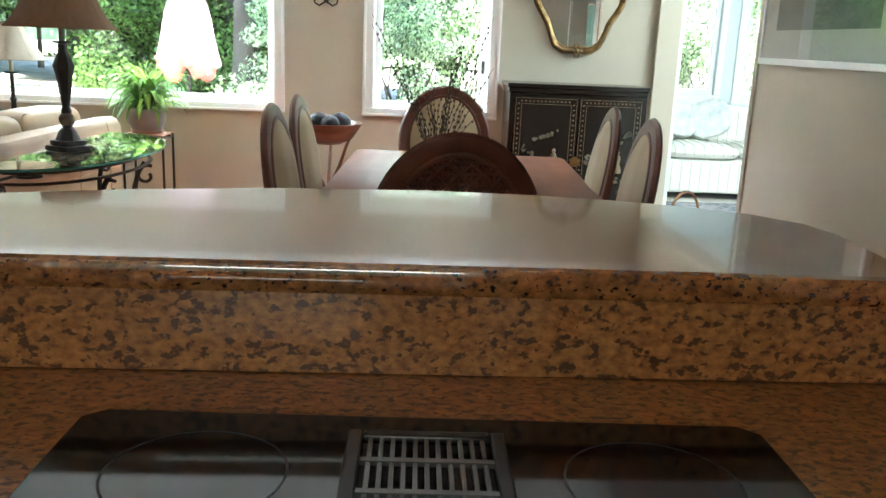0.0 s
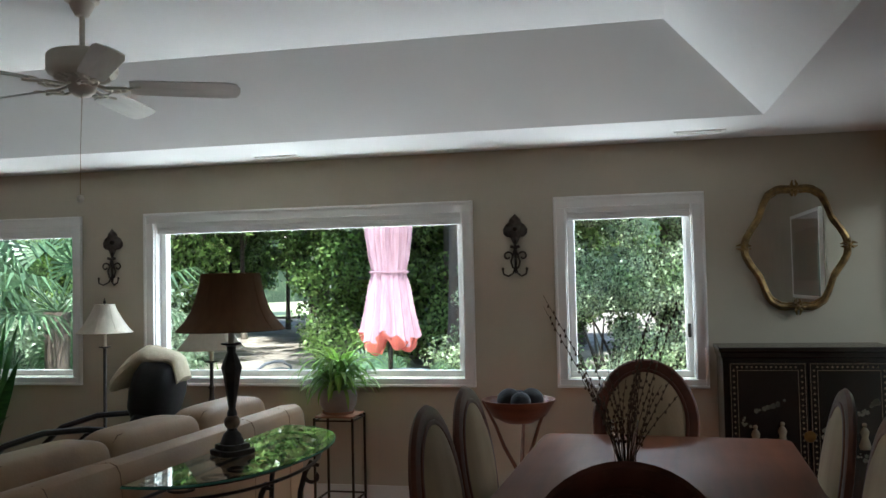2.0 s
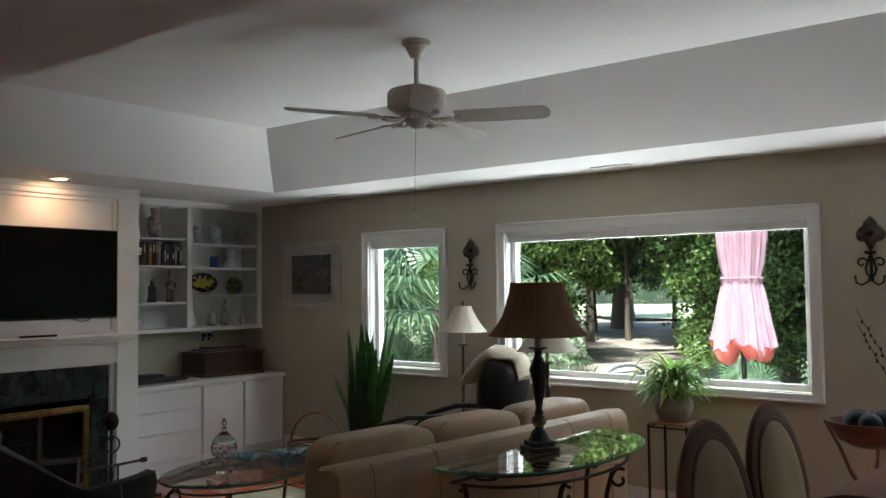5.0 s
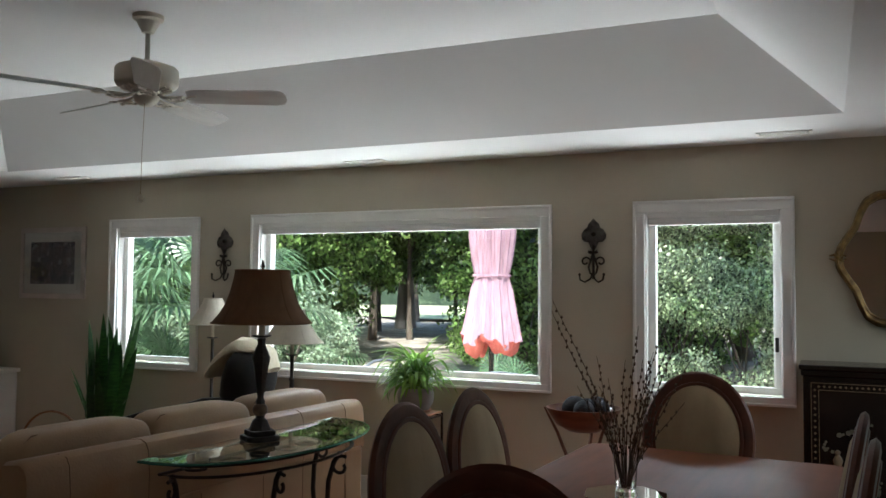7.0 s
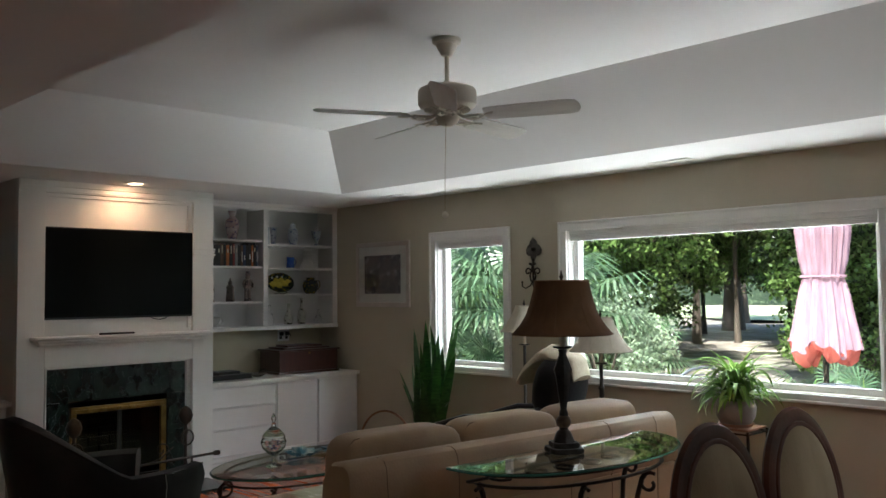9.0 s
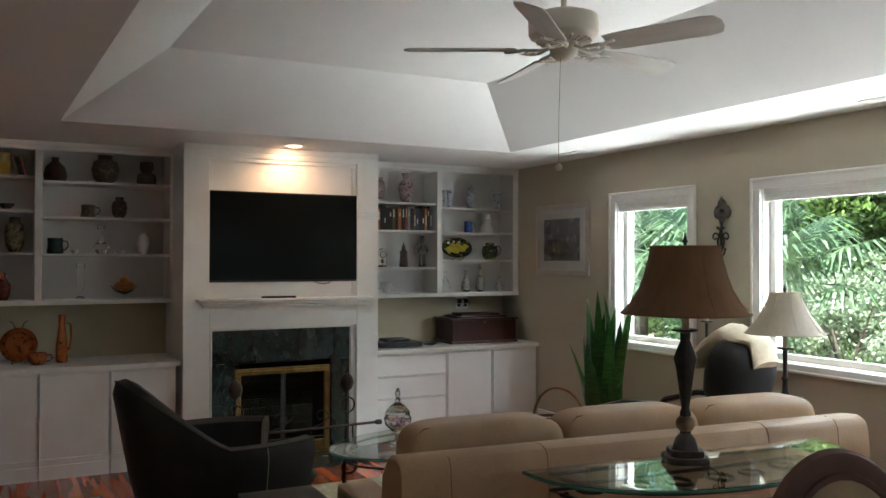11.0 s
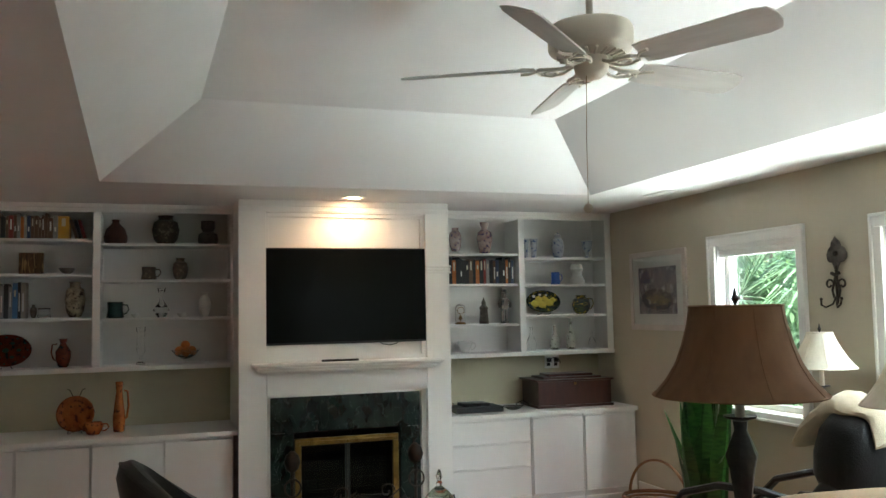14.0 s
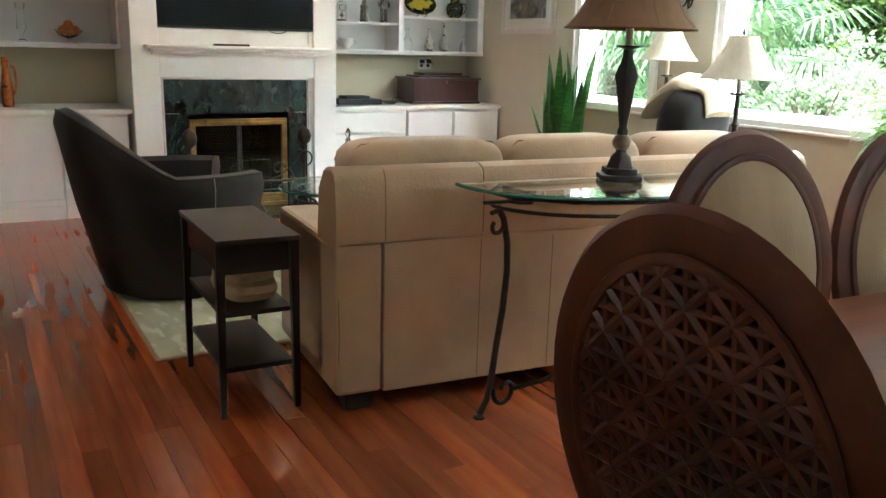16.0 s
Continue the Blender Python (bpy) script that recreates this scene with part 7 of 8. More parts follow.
def book(y, z, t, h_, d, mt, lean=0.0, x=XS - 0.045):
    b = thing("book", pose(x, y, z + 0.0008 + abs(math.sin(radians(lean))) * 0.0, lean, 0, 0), "hardback book standing on the shelf", "book", "books on the shelves")
    part("cover", boxes((-d, 0, 0, 0.003, 0, h_), (-d, 0, t - 0.003, t, 0, h_), (-0.004, 0.001, 0.003, t - 0.003, 0, h_), bev=0.0008), mt, b)
    part("pages", boxes((-d + 0.004, -0.005, 0.0032, t - 0.0032, 0.003, h_ - 0.004)), M_PAGES, b)
    k = int(abs(y) * 977) % 7
    if k < 5:
        z0, z1 = ((0.38, 0.82), (0.55, 0.9), (0.2, 0.7), (0.62, 0.80), (0.3, 0.5))[k]
        part("spine_title", boxes((0.0014, 0.0019, t * 0.32, t * 0.68, h_ * z0, h_ * z1)), M_TITLE if k % 2 else M_PAPER, b)


def book_row(y0, y1, z, h0, h1, t0, t1, seed, cols, lean_end=0):
    rng = random.Random(seed)
    y = y0
    while y < y1:
        t = rng.uniform(t0, t1)
        if y + t > y1 + 0.006:
            break
        book(y, z, t - 0.0015, rng.uniform(h0, h1), rng.uniform(0.13, 0.16), BOOKC[rng.choice(cols)])
        y += t
    return y


ye = book_row(1.185, 1.80, 2.196, 0.150, 0.188, 0.016, 0.034, 1, (0, 1, 2, 3, 1, 5, 6, 1, 9, 9))
book(ye + 0.002, 2.196, 0.075, 0.165, 0.15, BOOKC[8])
for i in range(3):
    book(ye + 0.115 + i * 0.028, 2.198, 0.020, 0.14, 0.12, BOOKC[(9, 1, 3)[i]], lean=16)
ye = book_row(1.185, 1.36, 1.624, 0.255, 0.285, 0.02, 0.036, 2, (0, 1, 6, 0))
book(ye + 0.003, 1.624, 0.04, 0.28, 0.15, BOOKC[2])
ye = book_row(ye + 0.046, 1.60, 1.624, 0.22, 0.27, 0.02, 0.040, 3, (0, 1, 1, 6, 7, 2))
book_row(4.69, 5.40, 1.842, 0.195, 0.225, 0.022, 0.036, 4, (0, 1, 0, 3, 1, 1, 6, 7, 1, 9, 5))
# plant-patterned box, clock, tower, nutcracker
pb = thing("acrylic_box", pose(XI, 1.623, 1.9428), "amber patterned acrylic box of dried pods", "box")
part("panel", boxes((-0.03, 0.03, -0.083, 0.083, 0.0, 0.158), bev=0.003), mat("amber_pods", (0.20, 0.11, 0.05), (0.06, 0.035, 0.02), 14, 0.3, stretch=(1, 3, 0.5), spots=(0.35, 0.22, 0.10), spot_scale=22, spot_lo=0.55), pb)
ck2 = thing("dome_clock", pose(XI, 4.928, 1.5045), "small brass anniversary clock under a glass dome", "clock")
part("base", shape(lathe, [(0.045, 0), (0.045, 0.012), (0.03, 0.02)], 20), M_BRASS, ck2)
part("dial", shape(lathe, [(0.001, 0.004), (0.026, 0.004), (0.028, 0.0)], 20), M_PAPER, ck2, m=pose(0.012, 0, 0.115, 0, 90, 0))
part("dial_ring", shape(lathe, [(0.024, 0.006), (0.032, 0.004), (0.032, 0.0)], 20, cap=False), M_BRASS, ck2, m=pose(0.010, 0, 0.115, 0, 90, 0))
part("pendulum", shape(lathe, [(0.003, 0.02), (0.003, 0.08), (0.018, 0.05), (0.02, 0.045), (0.003, 0.035)], 12), M_BRASS, ck2)
part("dome", shape(lathe, [(0.042, 0.02), (0.042, 0.13), (0.034, 0.16), (0.001, 0.175), (0.001, 0.173), (0.032, 0.158), (0.0395, 0.13), (0.0395, 0.02)], 20, cap=False), M_GLASS, ck2)
tw2 = thing("tower_ornament", pose(XI, 5.142, 1.5045), "small dark lighthouse-shaped ornament", "ornament")
part("tower", shape(lathe, [(0.042, 0), (0.044, 0.01), (0.034, 0.12), (0.04, 0.13), (0.04, 0.14), (0.018, 0.165), (0.02, 0.185), (0.01, 0.2), (0.003, 0.225)], 8), G["grey"], tw2)
bm = bmesh.new()
for s in (-1, 1):
    box(bm, -0.012, 0.012, s * 0.018 - 0.013, s * 0.018 + 0.013, 0.012, 0.115, 0.004)
    box(bm, -0.012, 0.022, s * 0.018 - 0.014, s * 0.018 + 0.014, 0.0, 0.02, 0.003)
    tube(bm, [(0, s * 0.036, 0.205), (0.004, s * 0.052, 0.17), (0.012, s * 0.046, 0.135)], 0.010, 7)
box(bm, -0.02, 0.02, -0.034, 0.034, 0.115, 0.215, 0.008)
lathe(bm, [(0.018, 0.215), (0.022, 0.225), (0.022, 0.255), (0.027, 0.26), (0.027, 0.264), (0.02, 0.266), (0.021, 0.29), (0.001, 0.295)], 14)
box(bm, -0.03, 0.03, -0.045, 0.045, 0.0, 0.0008)
solid("nutcracker_figure", bm, mat("nutcracker_paint", (0.10, 0.06, 0.06), (0.35, 0.30, 0.26), 26, 0.4, spots=(0.02, 0.02, 0.025), spot_scale=30, spot_lo=0.5), pose(XI, 5.333, 1.5045), "painted wooden nutcracker soldier ornament", "ornament")
# record player box, player, cable
gb = thing("gramophone_box", pose(-6.66, 5.82, 0.8005, 0, 0, -3), "dark red-brown mahogany box with a stepped lid", "box")
part("box_body", boxes((-0.19, 0.19, -0.33, 0.33, 0.022, 0.215), bev=0.004), M_REDWOOD, gb)
part("plinth", boxes((-0.20, 0.20, -0.345, 0.345, 0.0, 0.0215), bev=0.005), M_REDWOOD, gb)
part("lid", boxes((-0.205, 0.205, -0.35, 0.35, 0.2155, 0.232), bev=0.006), M_REDWOOD, gb)
part("lid_step", boxes((-0.15, 0.15, -0.26, 0.26, 0.2325, 0.25), (-0.11, 0.11, -0.2, 0.2, 0.25, 0.272), bev=0.005), M_REDWOOD, gb)
part("lock", boxes((0.1905, 0.194, -0.012, 0.012, 0.185, 0.205), bev=0.002), M_BRASS, gb)
dp = thing("disc_player", pose(-6.55, 4.94, 0.8005), "flat black disc player with a smaller box on it", "player")
part("case", boxes((-0.13, 0.13, -0.20, 0.20, 0.004, 0.048), bev=0.004), M_BLKPL, dp)
part("small_case", boxes((-0.09, 0.09, -0.12, 0.10, 0.0485, 0.075), bev=0.004), M_BLKPL, dp)
solid("shallow_dish", shape(lathe, [(0.04, 0), (0.085, 0.025), (0.09, 0.028), (0.08, 0.026), (0.03, 0.008), (0.001, 0.008)], 24, cap=False), G["grey"], pose(-6.56, 5.28, 0.8008), "shallow grey dish on the cabinet top", "dish")
bm = bmesh.new()
tube(bm, [(XB + 0.018, 4.83, 1.165), (XB + 0.06, 4.84, 1.12), (XB + 0.05, 4.87, 1.02), (XB + 0.06, 4.84, 0.90), (XB + 0.1, 4.82, 0.86), (XB + 0.16, 4.85, 0.84)], 0.0035, 6)
solid("power_cable", bm, M_BLKPL, pose(0, 0, 0), "black power cable hanging from the wall socket", "cable")
for pts2 in ([(XB + 0.03, 5.80, 1.17), (XB + 0.06, 5.83, 1.19), (XB + 0.06, 5.87, 1.185), (XB + 0.05, 5.90, 1.14)], [(-6.62, 5.45, 0.83), (-6.64, 5.40, 0.86), (-6.62, 5.34, 0.84), (-6.58, 5.31, 0.8045)]):
    solid("power_cable", shape(tube, pts2, 0.004, 6), M_BLKPL, pose(0, 0, 0), "short black power cable by the mahogany box", "cable")
for y in (5.80, 5.87):
    solid("power_plug", shape(box, XB + 0.016, XB + 0.045, y - 0.018, y + 0.018, 1.148, 1.185, 0.004), M_BLKPL, pose(0, 0, 0), "black plug in the wall socket", "plug")


# ---- sunroom ----
SX1, SY1 = 4.6, 9.35
setting("sunroom_floor", boxes((WE + 0.161, SX1, 1.5, SY1, -0.12, -0.004)), M_SUNFLOOR)
for name, r in (("sunroom_wall_east", (SX1, SX1 + 0.12, 1.5, SY1, -0.1, 2.9)), ("sunroom_wall_south", (WE + 0.161, SX1, 1.4, 1.5, -0.1, 2.9)), ("sunroom_ceiling", (WE + 0.161, SX1 + 0.12, 1.4, SY1 + 0.1, 2.9, 3.0))):
    setting(name, boxes(r), M_BOARD)
SWIN = [(2.05, 2.934), (3.203, 4.04)]
SZ0, SZ1 = 0.95, 2.075
rows_, last = [], WE + 0.161
for a, b in SWIN:
    rows_ += [(last, a, SY1, SY1 + 0.1, -0.1, 2.9), (a, b, SY1, SY1 + 0.1, -0.1, 0.55), (a, b, SY1, SY1 + 0.1, 0.84, SZ0), (a, b, SY1, SY1 + 0.1, SZ1, 2.9)]
    last = b
rows_.append((last, SX1, SY1, SY1 + 0.1, -0.1, 2.9))
sn = setting("sunroom_wall_north", boxes(*rows_), M_BOARD, "pale grey-green board wall with tall windows")
setting("sunroom_wall_west", boxes((WE + 0.161, WE + 0.20, WN, SY1, -0.1, 2.9)), M_BOARD)
for i in range(28):
    x = 1.60 + i * 0.105
    if any(a - 0.09 < x + 0.1 and x < b + 0.09 for a, b in SWIN):
        part("board", boxes((x, x + 0.1, SY1 - 0.012, SY1 - 0.001, SZ1 + 0.08, 2.89), bev=0.003), M_BOARD, sn)
    else:
        part("board", boxes((x, x + 0.1, SY1 - 0.012, SY1 - 0.001, 0.0, 2.89), bev=0.003), M_BOARD, sn)
for k, (a, b) in enumerate(SWIN):
    w = tagged(new("window_%d" % (k + 4)), "tall white-trimmed sunroom window", kind="structure")
    for z0, z1 in ((SZ0, SZ1), (0.55, 0.84)):
        bm = bmesh.new()
        for x0, x1, za, zb in ((a - 0.07, b + 0.07, z1, z1 + 0.07), (a - 0.07, b + 0.07, z0 - 0.05, z0), (a - 0.07, a, z0, z1), (b, b + 0.07, z0, z1)):
            box(bm, x0, x1, SY1 - 0.03, SY1 - 0.0125, za, zb, 0.004)
        part("window_frame", bm, M_WHITE, w)
        bm = bmesh.new()
        for x0, x1, za, zb in ((a, b, z1 - 0.06, z1 - 0.001), (a, b, z0 + 0.001, z0 + 0.06), (a, a + 0.06, z0 + 0.061, z1 - 0.061), (b - 0.06, b, z0 + 0.061, z1 - 0.061)):
            box(bm, x0 + 0.001, x1 - 0.001, SY1 + 0.02, SY1 + 0.06, za, zb, 0.004)
        part("sash", bm, M_WHITE, w)
        g = part("pane", boxes((a + 0.062, b - 0.062, SY1 + 0.038, SY1 + 0.042, z0 + 0.062, z1 - 0.062)), M_GLASS, w)
        g.visible_shadow = False
so = thing("striped_sofa", pose(2.72, 8.58, -0.004), "ivory sofa with thin sand stripes and a rounded arm", "sofa")
part("base", boxes((-0.80, 1.2, -0.42, 0.42, 0.07, 0.40), bev=0.03), M_STRIPE, so)
for x in (-0.30, 0.45):
    bm = bmesh.new()
    pillow(bm, x + 0.06, -0.10, 0.46, 0.365, 0.37, 0.085, p=6)
    part("seat_cushion", bm, M_STRIPE, so)
part("back", boxes((-0.75, 1.2, 0.22, 0.45, 0.40, 0.88), bev=0.07), M_STRIPE, so)
bm = bmesh.new()
box(bm, -0.90, -0.66, -0.42, 0.44, 0.07, 0.50, 0.03)
bmesh.ops.create_cone(bm, cap_ends=True, segments=24, radius1=0.14, radius2=0.14, depth=0.86, matrix=Matrix.Translation((-0.79, 0.01, 0.50)) @ Matrix.Rotation(math.pi / 2, 4, "X"))
part("arm", bm, M_STRIPE, so)
for i in range(22):
    x = -0.84 + i * 0.095
    bm = bmesh.new()
    box(bm, x, x + 0.006, -0.4225, -0.4205, 0.09, 0.37)
    if x > -0.6:
        box(bm, x, x + 0.006, 0.2175, 0.2195, 0.5, 0.83)
        tube(bm, [(x + 0.003, -0.47, 0.44), (x + 0.003, -0.475, 0.48), (x + 0.003, -0.44, 0.535), (x + 0.003, -0.30, 0.5465), (x + 0.003, 0.1, 0.5465)], 0.003, 4)
    part("stripe", bm, M_STRIPE2, so)
for x in (-0.82, 1.1):
    part("foot", shape(box, x - 0.03, x + 0.03, -0.38, -0.32, 0.0, 0.0695, 0.005), M_BLKWOOD, so)
for x, rz, tilt in ((-0.42, 22, 28), (-0.10, -30, 25)):
    bm = bmesh.new()
    pillow(bm, 0, 0, 0, 0.22, 0.055, 0.20, p=6)
    solid("throw_pillow", bm, M_PILLOW, pose(2.72 + x, 8.56, 0.755, -tilt, rz * 0.6, rz * 0.4), "square printed throw pillow leaning on the striped sofa", "pillow", "pillows on the sofa")
bm = bmesh.new()
box(bm, 2.0, 4.2, 6.0, 8.0, -0.003, 0.006, 0.002)
r2 = thing("patterned_rug", pose(0, 0, 0), "blue-grey patterned oriental rug in the sunroom", "rug")
part("carpet", bm, M_PRUG, r2)
basket("small_basket", pose(1.69, 6.34, -0.003, 0, 0, 25), 0.145, 0.145, 0.19, 0.20, "honey-coloured round wicker basket with a handle", M_WICKER)
clk = thing("wall_clock", pose(2.00, SY1 - 0.013, 1.86, 90, 0, 0), "round dark wall clock on the board wall", "clock")
part("case", shape(lathe, [(0.001, 0.03), (0.13, 0.03), (0.15, 0.02), (0.15, 0)], 28), M_BLKWOOD, clk)

# ---- garden ----
GZ = -0.18
bm = bmesh.new()
rng = random.Random(9)
grid = []
xs = [-400, -120, -60] + list(range(-44, 26, 2)) + [40, 80, 200, 400]
ys = [6.47, 8, 9.5, 11, 13, 15, 17, 19, 22, 25, 28, 32, 36, 40, 46, 54, 70, 120, 300, 600]
for y in ys:
    grid.append([bm.verts.new((x, y, GZ + (0.0 if y < 9.6 else 0.05 * math.sin(x * 0.7) + 0.04 * math.sin(y * 0.9 + x * 0.3)))) for x in xs])
for a, b in zip(grid, grid[1:]):
    for i in range(len(xs) - 1):
        bm.faces.new((a[i], a[i + 1], b[i + 1], b[i]))
setting("ground", bm, M_GROUND, "leaf-littered woodland ground")
setting("ground_back", boxes((-400, 400, -300, 6.465, GZ - 0.5, GZ - 0.3)), M_GROUND)
bm = bmesh.new()
for (cx, cy, rx, ry) in ((-17.0, 62, 34, 18),):
    vs = [bm.verts.new((cx + rx * math.cos(2 * math.pi * i / 60) * (1 + 0.06 * math.sin(i)), cy + ry * math.sin(2 * math.pi * i / 60) * (1 + 0.05 * math.cos(i * 1.7)), GZ + 0.12)) for i in range(60)]
    bm.faces.new(vs)
setting("lawn", bm, M_LAWN, "sunlit mown lawn beyond the trees")
setting("pavement", boxes((-7.5, 1.4, 6.47, 9.2, GZ - 0.1, GZ + 0.015), bev=0.006), M_PATIO, "concrete patio by the windows")

# umbrella
um = thing("patio_umbrella", pose(-2.32, 7.85, GZ), "closed pink patio umbrella tied at its waist, coral hem", "umbrella")
part("pole", shape(lathe, [(0.022, 0.05), (0.022, 2.95)], 12), M_STEEL, um)
part("base", shape(lathe, [(0.25, 0.0155), (0.25, 0.05), (0.06, 0.08), (0.035, 0.2)], 24), M_IRON, um)
bm = bmesh.new()
prof = [(0.06, 2.95), (0.15, 2.75), (0.19, 2.45), (0.19, 2.2), (0.165, 1.98), (0.150, 1.87), (0.150, 1.83), (0.170, 1.72), (0.205, 1.5), (0.235, 1.35), (0.25, 1.28)]
n = 96
rings = []
for k, (r, z) in enumerate(prof):
    ring = []
    for i in range(n):
        a = 2 * math.pi * i / n
        fold = 0.10 * math.cos(9 * a + 0.6 * z) + 0.07 * math.cos(23 * a + 1.1)
        if k in (5, 6):
            fold *= 0.45
        zz = z + (0.05 * math.sin(4 * a + 1) + 0.03 * math.sin(11 * a) if k == len(prof) - 1 else 0)
        ring.append(bm.verts.new((r * (1 + fold) * math.cos(a), r * (1 + fold) * math.sin(a), zz)))
    rings.append(ring)
for a, b in zip(rings, rings[1:]):
    for i in range(n):
        bm.faces.new((a[i], a[(i + 1) % n], b[(i + 1) % n], b[i]))
part("canopy", bm, M_PINK, um)
bm = bmesh.new()
prev = None
for k, (r, z) in enumerate(((0.24, 1.30), (0.22, 1.24), (0.17, 1.20), (0.11, 1.23), (0.07, 1.30))):
    ring = []
    for i in range(n):
        a = 2 * math.pi * i / n
        fold = 0.12 * math.cos(9 * a + 0.6 * z) + 0.08 * math.cos(17 * a)
        ring.append(bm.verts.new((r * (1 + fold) * math.cos(a), r * (1 + fold) * math.sin(a), z + 0.05 * math.sin(4 * a + 1) + (0.035 * math.sin(7 * a) if k in (1, 2) else 0.0))))
    if prev:
        for i in range(n):
            bm.faces.new((prev[i], prev[(i + 1) % n], ring[(i + 1) % n], ring[i]))
    prev = ring
part("hem_lining", bm, M_CORAL, um)
bm = bmesh.new()
tube(bm, [(0.166 * math.cos(2 * math.pi * i / 32), 0.166 * math.sin(2 * math.pi * i / 32), 1.85 + 0.008 * math.sin(3 * i)) for i in range(32)], 0.010, 6, closed=True)
part("tie_band", bm, M_PINK, um)


def patio_chair(m, label="curved metal patio chair beyond the window"):
    c = thing("patio_chair", m, label, "chair", "patio chairs")
    bm = bmesh.new()
    tube(bm, [(-0.30, 0, 0.2), (-0.31, -0.02, 0.8), (-0.26, -0.04, 0.99), (-0.13, -0.05, 1.045), (0, -0.05, 1.055), (0.13, -0.05, 1.045), (0.26, -0.04, 0.99), (0.31, -0.02, 0.8), (0.30, 0, 0.2)], 0.014, 8)
    part("back_frame", bm, M_PEW, c)
    bm = bmesh.new()
    for z in (0.99, 0.94, 0.88, 0.82):
        tube(bm, [(-0.27, -0.03, z - 0.03), (-0.12, -0.045, z), (0.12, -0.045, z), (0.27, -0.03, z - 0.03)], 0.008, 6)
    part("back_rails", bm, M_PEW, c)
    part("seat", boxes((-0.28, 0.28, 0.0, 0.46, 0.42, 0.45), bev=0.01), M_PEW, c)
    for x in (-0.27, 0.27):
        for y in (0.02, 0.44):
            part("leg", boxes((x - 0.012, x + 0.012, y - 0.012, y + 0.012, 0.0155, 0.4195)), M_PEW, c)


M_PEW = mat("pewter_cast_metal", (0.16, 0.17, 0.19), (0.24, 0.25, 0.27), 12, 0.45, metal=0.6, bump=0.2)
patio_chair(pose(-2.02, 7.35, GZ, 0, 0, 5))
patio_chair(pose(-2.95, 7.22, GZ, 0, 0, -6))
patio_chair(pose(-3.50, 7.95, GZ, 0, 0, 75))
pt = thing("patio_table", pose(-2.32, 8.25, GZ), "round metal patio table under the umbrella", "table")
part("top", shape(lathe, [(0.03, 0.68), (0.52, 0.68), (0.53, 0.69), (0.52, 0.70), (0.03, 0.70)], 36), M_PEW, pt)
for i in range(3):
    a = 2 * math.pi * i / 3
    part("leg", shape(tube, [(0.42 * math.cos(a), 0.42 * math.sin(a), 0.016), (0.30 * math.cos(a), 0.30 * math.sin(a), 0.4), (0.40 * math.cos(a), 0.40 * math.sin(a), 0.68)], 0.014, 7), M_PEW, pt)


# trees
def leaf_cloud(seed, count, spread, size, hang=0.3, hollow=0.35):
    """Many small leaves gathered in uneven clumps."""
    rng = np.random.RandomState(seed)
    clumps = 26
    cen = rng.normal(0, 1, (clumps, 3))
    cen /= np.linalg.norm(cen, axis=1)[:, None]
    cen *= (hollow + (1 - hollow) * rng.rand(clumps, 1) ** 0.5) * np.array(spread)
    rad = rng.uniform(0.18, 0.42, clumps) * min(spread)
    k = rng.randint(0, clumps, count)
    d = rng.normal(0, 1, (count, 3))
    d /= np.linalg.norm(d, axis=1)[:, None]
    p = cen[k] + d * (rad[k] * rng.rand(count) ** 0.4)[:, None] * np.array([1.2, 1.2, 0.8])
    u = rng.normal(0, 1, (count, 3))
    u[:, 2] -= hang
    u /= np.linalg.norm(u, axis=1)[:, None]
    w = np.cross(u, rng.normal(0, 1, (count, 3)))
    w /= np.linalg.norm(w, axis=1)[:, None] + 1e-9
    s = size * rng.uniform(0.6, 1.4, count)[:, None]
    quad = np.stack([p, p + u * s * 0.5 + w * s * 0.28, p + u * s, p + u * s * 0.5 - w * s * 0.28], 1).reshape(-1, 3)
    me = bpy.data.meshes.new("crown")
    me.from_pydata(quad.tolist(), [], np.arange(count * 4).reshape(-1, 4).tolist())
    return me


CROWNS = [leaf_cloud(s, 12000, (2.4, 2.4, 2.0), 0.13) for s in (1, 2, 3)]
for me in CROWNS:
    me.materials.append(M_LEAF)
SHRUBS = [leaf_cloud(s, 7000, (1.0, 0.9, 0.9), 0.075, hollow=0.5) for s in (5, 6)] + [leaf_cloud(7, 15000, (1.05, 0.9, 1.0), 0.05, hollow=0.4)]
SHRUBS[0].materials.append(M_LEAF)
SHRUBS[1].materials.append(M_LEAF2)
SHRUBS[2].materials.append(M_SPRIG)


def trunk_mesh(seed, h_, r):
    rng = random.Random(seed)
    bm = bmesh.new()
    pts, rad = [], []
    for i in range(9):
        t = i / 8
        pts.append((0.18 * math.sin(2.3 * t + seed) * t, 0.15 * math.sin(1.9 * t + 2 * seed) * t, h_ * t))
        rad.append(r * (1.35 if i == 0 else 1.0) * (1 - 0.55 * t))
    tube(bm, pts, rad, 10)
    for k in range(7):
        t = rng.uniform(0.45, 0.95)
        i = int(t * 8)
        p = Vector(pts[i])
        a = rng.uniform(0, 6.28)
        d = Vector((math.cos(a), math.sin(a), 0.7))
        ln = rng.uniform(0.8, 1.8)
        tube(bm, [p, p + d * ln * 0.5, p + d * ln + Vector((0, 0, 0.3))], [r * 0.35, r * 0.22, r * 0.08], 6)
    me = finish(bm, "trunk")
    me.materials.append(M_BARK)
    return me


TRUNKS = [trunk_mesh(s, 6.0, 0.17) for s in (1, 2)]


